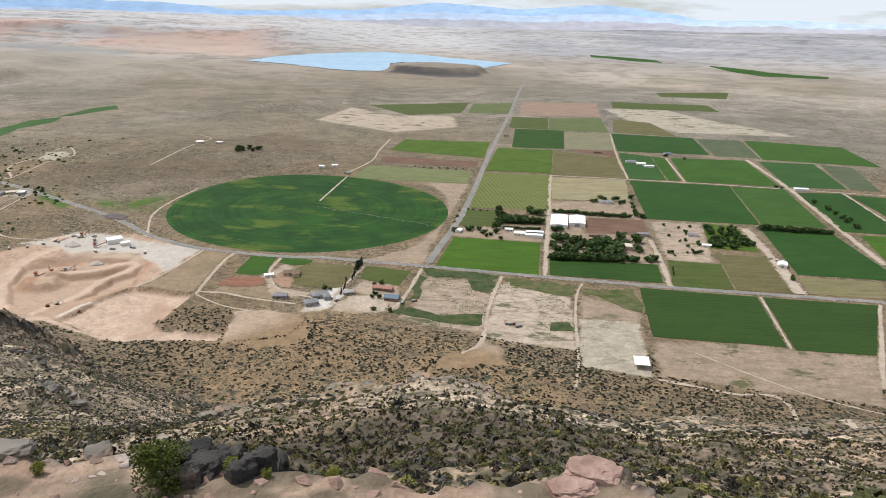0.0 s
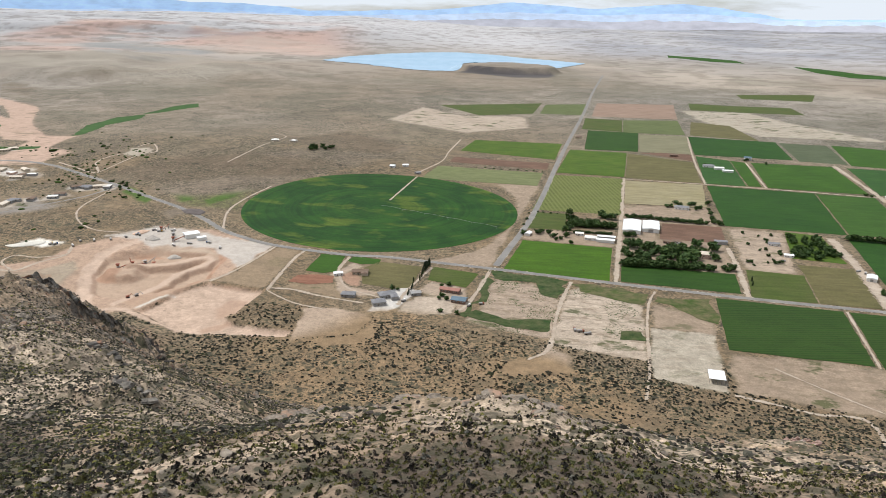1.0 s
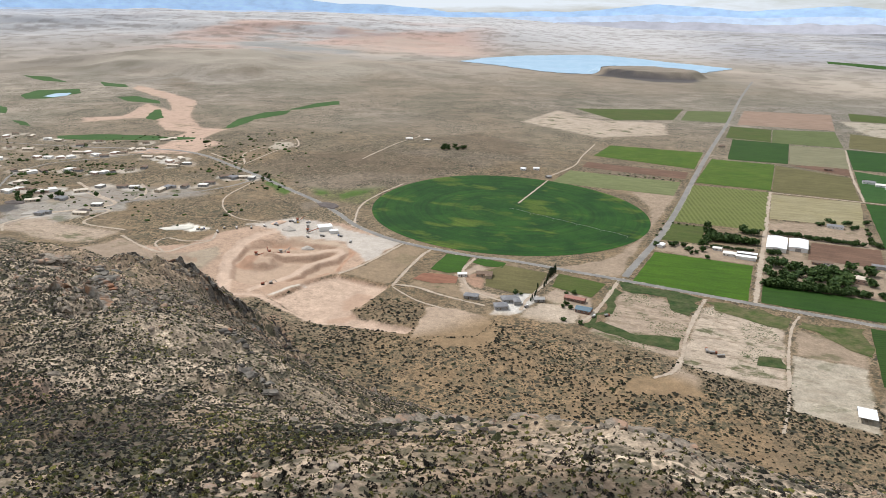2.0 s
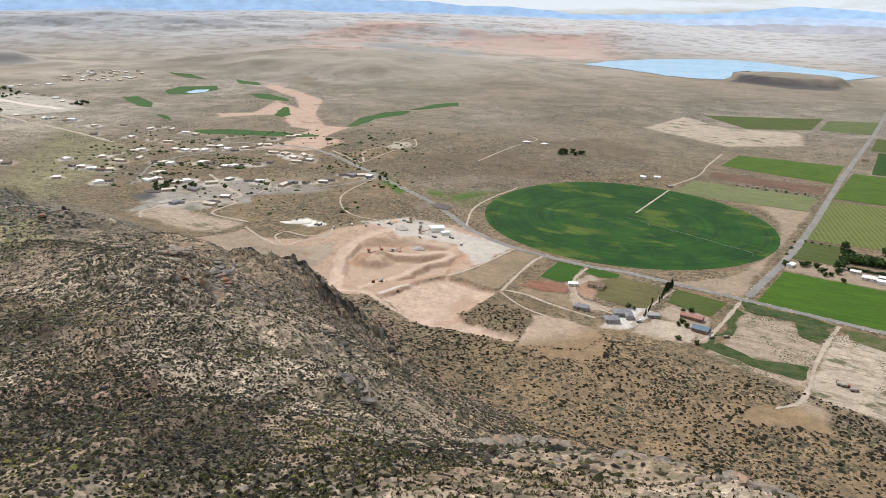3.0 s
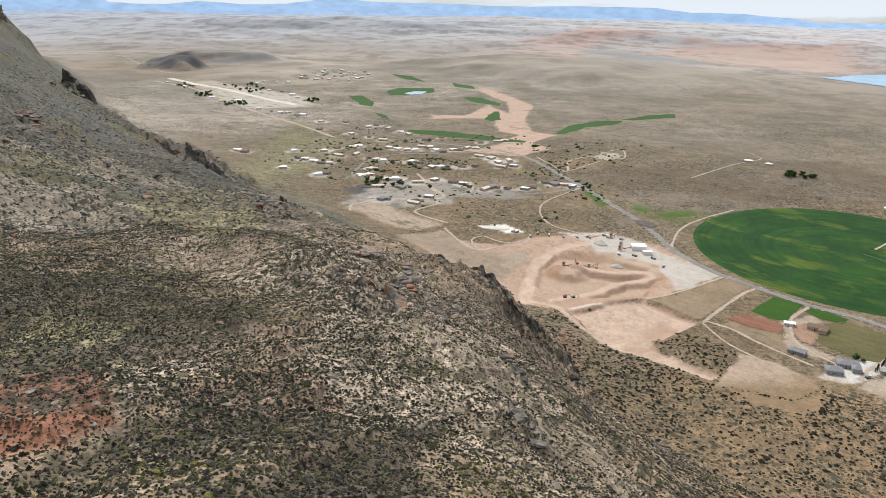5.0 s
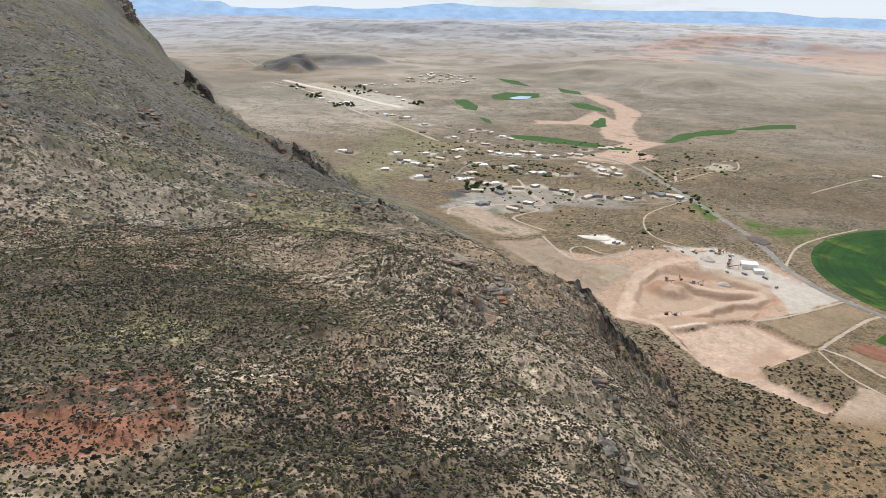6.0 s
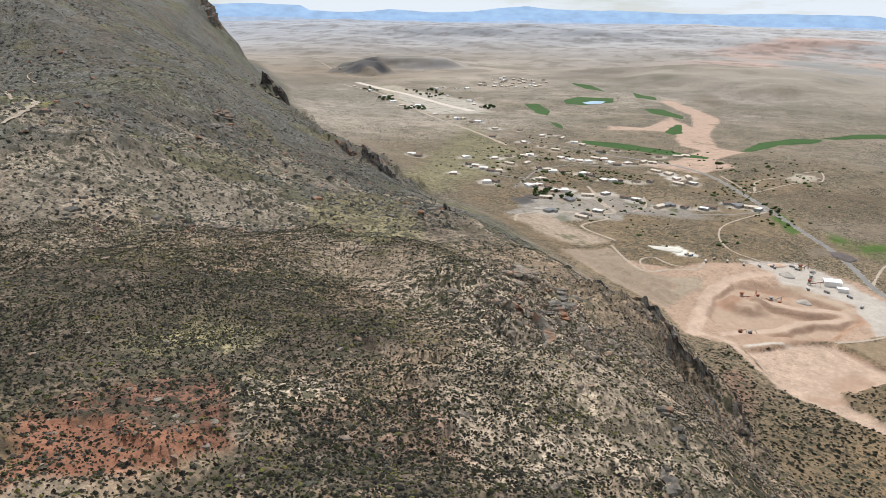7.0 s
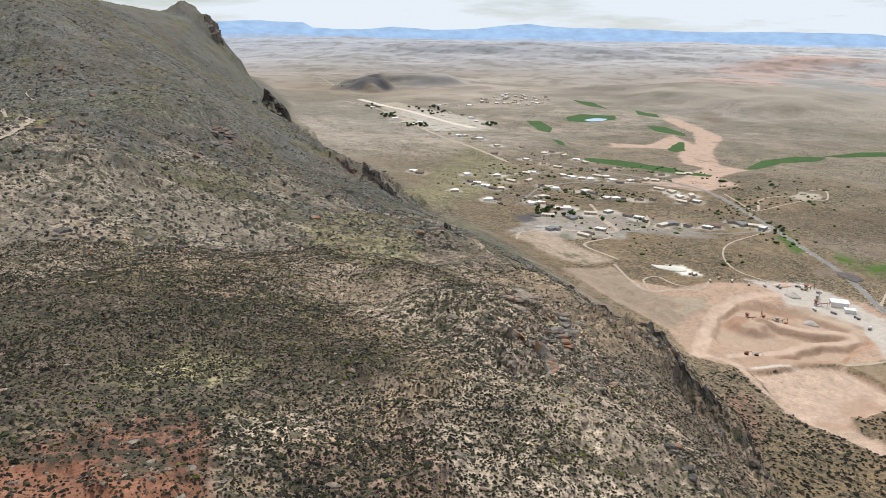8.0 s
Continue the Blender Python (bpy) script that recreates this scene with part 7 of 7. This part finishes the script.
stand(house("house", 11, 7, 3.2, "gable", 1.5, white_wall, white_roof, 2), -214, 835, 20, "small white shed beside the riding arena", "shed")
stand(house("house", 15, 13, 6.0, "hip", 3.0, pink_stucco, tan_roof, 3), 272, 991, GRID_TURN, "two-storey pink stucco house among trees", "house")
stand(house("house", 24, 12, 3.6, "hip", 2.4, white_wall, grey_roof, 4), 296, 1252, GRID_TURN, "white house among dark trees", "house")
stand(barn("shed", 18, 9, 4, 1.2, grey_wall, grey_roof, 5), 313, 1060, GRID_TURN, "grey shed at the corner of a ploughed field", "shed")
stand(house("house", 14, 9, 3.2, "gable", 1.6, brick_wall, brown_roof, 3), 234, 1049, GRID_TURN, "small brown house behind trees", "house")
stand(house("house", 12, 9, 3.2, "gable", 1.6, white_wall, brown_roof, 3), 248, 1052, GRID_TURN, "small brown house behind trees", "house")
stand(house("house", 16, 8, 3.2, "gable", 1.5, white_wall, grey_roof, 3), 392, 1067, GRID_TURN, "small pale farm building on dry ground", "house")
stand(house("house", 12, 7, 3.0, "gable", 1.4, white_wall, white_roof, 2), 396, 1015, GRID_TURN, "small white farm building by the orchard", "house")
stand(barn("shed", 17, 12, 4.5, 1.6, white_wall, white_roof, 5), 474, 935, 65, "white shed beside a wide dirt lane", "shed")
stand(barn("shed", 26, 10, 4, 1.4, white_wall, white_roof, 6), 718, 1402, GRID_TURN, "long white shed at a field corner", "shed")
stand(house("house", 16, 11, 5.5, "gable", 2.4, white_wall, blue_roof, 3), 548, 1738, GRID_TURN, "white two-storey farmhouse among fields", "house")
stand(house("house", 24, 14, 4.0, "hip", 2.4, white_wall, grey_roof, 4), 433, 1632, GRID_TURN, "white house in a farmyard", "house")
stand(house("house", 20, 12, 4.0, "gable", 2.0, white_wall, pale_roof, 3), 450, 1610, GRID_TURN, "pale building in a farmyard", "house")
stand(barn("shed", 22, 9, 4, 1.2, white_wall, white_roof, 5), 462, 1585, GRID_TURN, "white shed in a farmyard", "shed")
stand(house("house", 18, 11, 4, "gable", 2, brick_wall, brown_roof, 3), 378, 1740, GRID_TURN, "brown house at a field corner", "house")
stand(house("house", 20, 10, 4, "gable", 2, stucco, brown_roof, 3), 170, 1936, 60, "brown building beside the paved road", "house")
stand(house("house", 12, 8, 3.4, "gable", 1.8, white_wall, white_roof, 3), -222, 1462, 10, "white house at the edge of the round field", "house")
stand(house("house", 10, 8, 3.4, "gable", 1.8, white_wall, white_roof, 3), -246, 1446, -10, "small white house on bare ground", "house")
stand(house("house", 10, 8, 3.2, "gable", 1.5, grey_wall, steel, 2), -189, 1407, 40, "grey pump house beside the round field", "shed")
stand(house("house", 16, 12, 3.6, "hip", 2.0, stucco, pale_roof, 3), -540, 1590, 15, "desert homestead house among trees", "house")
stand(house("house", 14, 10, 3.6, "hip", 2.0, stucco, pale_roof, 3), -500, 1600, -15, "desert homestead house among trees", "house")

KINDS = {
    "desert": [house("house", 17, 12, 3.6, "hip", 1.7, stucco, tan_roof, 3, 6), house("house", 15, 11, 3.6, "hip", 1.6, pink_stucco, pale_roof, 3, 5)],
    "flat": [house("house", 18, 12, 3.8, "flat", 0, white_wall, pale_roof, 3, 6), house("house", 15, 10, 3.6, "flat", 0, stucco, brown_roof, 3)],
    "long": [house("house", 22, 10, 3.6, "gable", 1.8, stucco, tan_roof, 4), house("house", 17, 10, 3.6, "gable", 1.8, grey_wall, brown_roof, 3)],
    "grey": [house("house", 18, 12, 3.8, "hip", 2.0, grey_wall, grey_roof, 3, 6), house("house", 16, 11, 3.6, "flat", 0, grey_wall, pale_roof, 3)],
    "hangar": [barn("hangar", 20, 16, 5, 1.6, white_wall, white_roof, 5)],
}
settled = 0


def settle(kinds, spots, label, group):
    global settled
    for x, y in spots:
        rng = random.Random(settled + 900)
        settled += 1
        models = KINDS[kinds[settled % len(kinds)]]
        model = models[rng.randrange(len(models))]
        stand(model, x, y, rng.choice([12, 12, 40, -30, 100]) + rng.uniform(-12, 12), label, "house", group, True)


settle(["desert", "flat", "long"], TOWN_WEST, "low tan desert house with a pale roof", "desert town houses")
settle(["desert", "flat", "long"], TOWN_EAST, "low tan desert house with a pale roof", "desert town houses")
settle(["flat", "desert"], TOWN_WHITE, "low white flat-roofed house", "desert town houses")
settle(["grey", "long"], TOWN_GREY, "low grey house with a dark roof", "desert town houses")
settle(["hangar", "desert", "flat"], AIRFIELD, "pale hangar or house beside the airstrip", "airstrip buildings")
settle(["desert", "flat"], [(-2869, 2343), (-2741, 2235), (-2997, 2456), (-2567, 2279), (-2659, 2444), (-2630, 2142), (-2697, 2080), (-2752, 2142), (-2608, 2193), (-2823, 2463), (-2521, 2255), (-2523, 2141), (-2852, 2462), (-2577, 2272), (-2871, 2287), (-2909, 2403), (-2788, 2150), (-2662, 2051), (-2605, 2084), (-2660, 2367), (-2568, 2130), (-2651, 2070), (-2874, 2419), (-2922, 2375), (-2744, 2368), (-2670, 2248), (-2551, 2310), (-2706, 2173), (-2496, 2180), (-2757, 2258), (-2769, 2453), (-2726, 2204), (-2602, 2124), (-2958, 2403), (-2666, 2289), (-2790, 2302), (-2701, 2340), (-2782, 2378), (-2544, 2270), (-2763, 2518)], "small pale house of a far settlement", "far settlement houses")
settle(["desert", "flat"], [(-2924, 2510), (-2851, 2340)], "small pale house of a far settlement", "far settlement houses")

for models in KINDS.values():
    for ob in models:
        for o in (*ob.children_recursive, ob):
            bpy.data.objects.remove(o)


# ---- the gravel pit and other yards ----
heap_soil = mottled("heap_soil", (0.50, 0.34, 0.25), (0.58, 0.41, 0.31), 7, 0.95, 0.8)
heap_grey = mottled("heap_gravel", (0.34, 0.31, 0.28), (0.42, 0.38, 0.34), 5, 0.95, 0.7)
heap_dark = mottled("heap_dark_spoil", (0.085, 0.072, 0.068), (0.125, 0.105, 0.098), 6, 0.95, 0.8)
heap_white = mottled("heap_sand", (0.48, 0.45, 0.40), (0.56, 0.53, 0.47), 6, 0.95, 0.7)


def heap(label, x, y, long, wide, tall, turn, material, seed):
    """A tipped heap with uneven slopes."""
    bm = bmesh.new()
    n, m = 26, 9
    rows = []
    for j in range(m):
        f = 1 - j / m
        ring = []
        for i in range(n):
            a = 2 * math.pi * i / n
            w = f * (1 + 0.22 * float(vnoise(5 * math.cos(a) + seed * 9, 5 * math.sin(a), 2.5, seed)))
            up = (1 - f) ** 0.85 * (1 + 0.18 * float(vnoise(9 * math.cos(a) * f, 9 * math.sin(a) * f, 2.0, seed + 3)))
            ring.append(bm.verts.new((long / 2 * w * math.cos(a), wide / 2 * w * math.sin(a), tall * up - 8.0 * (j == 0))))
        rows.append(ring)
    tip = bm.verts.new((0, 0, tall * 1.02))
    for a, b in zip(rows, rows[1:]):
        for i in range(n):
            bm.faces.new((a[i], a[(i + 1) % n], b[(i + 1) % n], b[i]))
    for i in range(n):
        bm.faces.new((rows[-1][i], rows[-1][(i + 1) % n], tip))
    ob = part("spoil_mound", bm, material, smooth_faces=True)
    return stand(ob, x, y, turn, label, "mound", "spoil mounds")


heap("grey gravel heap in the works yard", -449, 877, 22, 15, 5, 20, heap_grey, 3)
heap("grey gravel heap in the works yard", -505, 930, 24, 18, 6, 0, heap_grey, 4)
heap("white sand heap at the edge of the pit", -661, 880, 60, 20, 3, 30, heap_white, 8)
heap("pale sand heap by the works yard", -535, 955, 26, 14, 4, 60, heap_soil, 9)
heap("dark spoil heap beside the road", -508, 1072, 62, 30, 2.6, -30, heap_dark, 10)
heap("dark rubble mound at the housing site", -985, 905, 40, 26, 4, 0, heap_dark, 11)
heap("dark rubble mound at the housing site", -850, 905, 30, 18, 4, 30, heap_dark, 12)
heap("grey rubble mound at the housing site", -915, 868, 30, 20, 3.5, 70, heap_grey, 13)


def truck(label, x, y, turn, paint_mat, long=8.0):
    thing = new("truck")
    box_part("cab", paint_mat, thing, long * 0.36, 0, 1.6, 2.0, 2.4, 2.2, 0.15)
    box_part("windscreen", dark_glass, thing, long * 0.36 + 0.96, 0, 2.1, 0.14, 2.0, 0.8)
    box_part("bed", steel, thing, -long * 0.12, 0, 1.75, long * 0.68, 2.4, 1.7, 0.1)
    box_part("chassis", rubber, thing, 0, 0, 0.75, long * 0.95, 1.2, 0.35)
    for sx in (-0.34, -0.18, 0.36):
        for sy in (-1, 1):
            bm = bmesh.new()
            bmesh.ops.create_cone(bm, cap_ends=True, segments=12, radius1=0.55, radius2=0.55, depth=0.4, matrix=Matrix.Translation((long * sx, sy * 1.05, 0.5)) @ Matrix.Rotation(radians(90), 4, "X"))
            part("wheel", bm, rubber, thing)
    return stand(thing, x, y, turn, label, "truck", "works vehicles")


def excavator(label, x, y, turn, paint_mat):
    thing = new("excavator")
    for s in (-1, 1):
        box_part("track", rubber, thing, 0, s * 1.25, 0.5, 4.2, 0.7, 1.0, 0.25)
    body = box_part("body", paint_mat, thing, -0.4, 0, 1.9, 3.4, 2.6, 1.5, 0.15)
    cab = box_part("cab", paint_mat, thing, 0.9, 0.7, 2.6, 1.4, 1.1, 1.6, 0.1)
    box_part("window", dark_glass, cab, 1.55, 0.7, 2.8, 0.2, 0.95, 1.0)
    bm = bmesh.new()
    bark_into(bm, (1.2, -0.3, 2.0), (4.2, -0.3, 4.8), 0.32, 0.26, 4)
    part("boom", bm, paint_mat, thing)
    bm = bmesh.new()
    bark_into(bm, (4.2, -0.3, 4.8), (6.2, -0.3, 2.0), 0.24, 0.18, 4)
    part("arm", bm, paint_mat, thing)
    box_part("bucket", steel, thing, 6.3, -0.3, 1.5, 1.1, 1.2, 1.0, 0.2)
    return stand(thing, x, y, turn, label, "excavator", "works vehicles")


def crusher(label, x, y, turn, paint_mat):
    """A crushing plant: hopper, frame and a rising conveyor on legs."""
    thing = new("crusher")
    bm = bmesh.new()
    bmesh.ops.create_cone(bm, cap_ends=True, segments=4, radius1=1.2, radius2=3.2, depth=3.0, matrix=Matrix.Translation((0, 0, 5.2)) @ Matrix.Rotation(radians(45), 4, "Z"))
    part("hopper", bm, paint_mat, thing)
    box_part("crusher_body", steel, thing, 0, 0, 2.6, 3.4, 3.0, 2.4, 0.1)
    for sx in (-1, 1):
        for sy in (-1, 1):
            box_part("leg", paint_mat, thing, sx * 1.5, sy * 1.3, 1.6, 0.3, 0.3, 4.2)
    bm = bmesh.new()
    bark_into(bm, (1.5, 0, 1.6), (16, 0, 7.0), 0.6, 0.5, 4)
    part("conveyor", bm, paint_mat, thing)
    for d in (7, 13):
        box_part("conveyor_leg", steel, thing, d, 0, (1.6 + (d - 1.5) * 0.372) / 2 - 0.4, 0.25, 1.6, 1.6 + (d - 1.5) * 0.372)
    return stand(thing, x, y, turn, label, "crusher", "crushing plant")


stand(barn("works_hall", 20, 15, 6, 1.4, white_wall, white_roof, 6), -456, 949, 38, "white metal hall in the works yard", "hall")
stand(barn("works_hall", 12, 8, 4, 1.0, white_wall, white_roof, 4), -437, 939, 38, "small white hall in the works yard", "hall")
for k, (x, y, t) in enumerate([(-472, 925, 20), (-480, 942, 110), (-500, 826, 10), (-489, 842, 130), (-476, 850, 60), (-462, 846, 200), (-510, 968, 70)]):
    crusher("rust-red crushing plant with a conveyor", x, y, t, [rust_red, steel, rust_red][k % 3])
for k, (x, y, t) in enumerate([(-431, 722, 30), (-424, 729, 40), (-483, 838, 100)]):
    excavator("dusty dark excavator on the pit floor", x, y, t, [rust_red, steel][k % 2])
for k, (x, y, t) in enumerate([(-548, 927, 10), (-541, 940, 30), (-528, 950, 80), (-516, 960, 20), (-510, 966, 60), (-398, 908, 35), (-420, 925, 60), (-560, 915, 10), (-575, 905, 50), (-590, 900, 0), (-604, 892, 70), (-620, 886, 20), (-445, 912, 15), (-488, 968, 5), (-632, 880, 40), (-470, 903, 95)]):
    jog = random.Random(k + 5)
    truck("parked works truck on pale gravel", x + jog.uniform(-9, 9), y + jog.uniform(-9, 9), jog.uniform(0, 180), [white_wall, blue_paint, steel, white_wall, yellow_paint][k % 5])
for k, (x, y, t) in enumerate([(79, 713, 10), (86, 708, 20), (73, 716, 95)]):
    truck("old red and grey trailer on a bare lot", x, y, t, [rust_red, steel, rust_red][k])
for k, (x, y, t) in enumerate([(476, 958, 60), (470, 965, 20), (482, 945, 80), (-128, 770, 10), (-120, 764, 60), (380, 990, 0), (-30, 770, 30), (-44, 762, 75)]):
    truck("parked pickup truck in a farm lane", x, y, t, [white_wall, steel, rust_red, white_wall][k % 4], 6.0)


# ---- the watering arm of the round field ----
def pivot_arm(label, heading, reach):
    thing = new("irrigation_arm")
    h = radians(heading)
    thing.location = (PIVOT[0], PIVOT[1], float(height(*PIVOT)) + 0.3)
    thing.rotation_euler = (0, 0, -h)
    spans = 5
    for k in range(spans):
        a, b = reach * k / spans, reach * (k + 1) / spans
        bm = bmesh.new()
        pts = [(0, a + (b - a) * i / 6, 3.4 + 0.9 * math.sin(math.pi * i / 6)) for i in range(7)]
        for p, q in zip(pts, pts[1:]):
            bark_into(bm, p, q, 0.14, 0.14, 6)
        part("pipe", bm, steel, thing)
        bm = bmesh.new()
        for s in (-1.8, 1.8):
            bark_into(bm, (s, b, 0.3), (0, b, 3.5), 0.10, 0.08, 4)
        part("tower", bm, steel, thing)
    return tagged(thing, label, "irrigation arm")


pivot_arm("long steel watering arm over the round field", 118, 222)
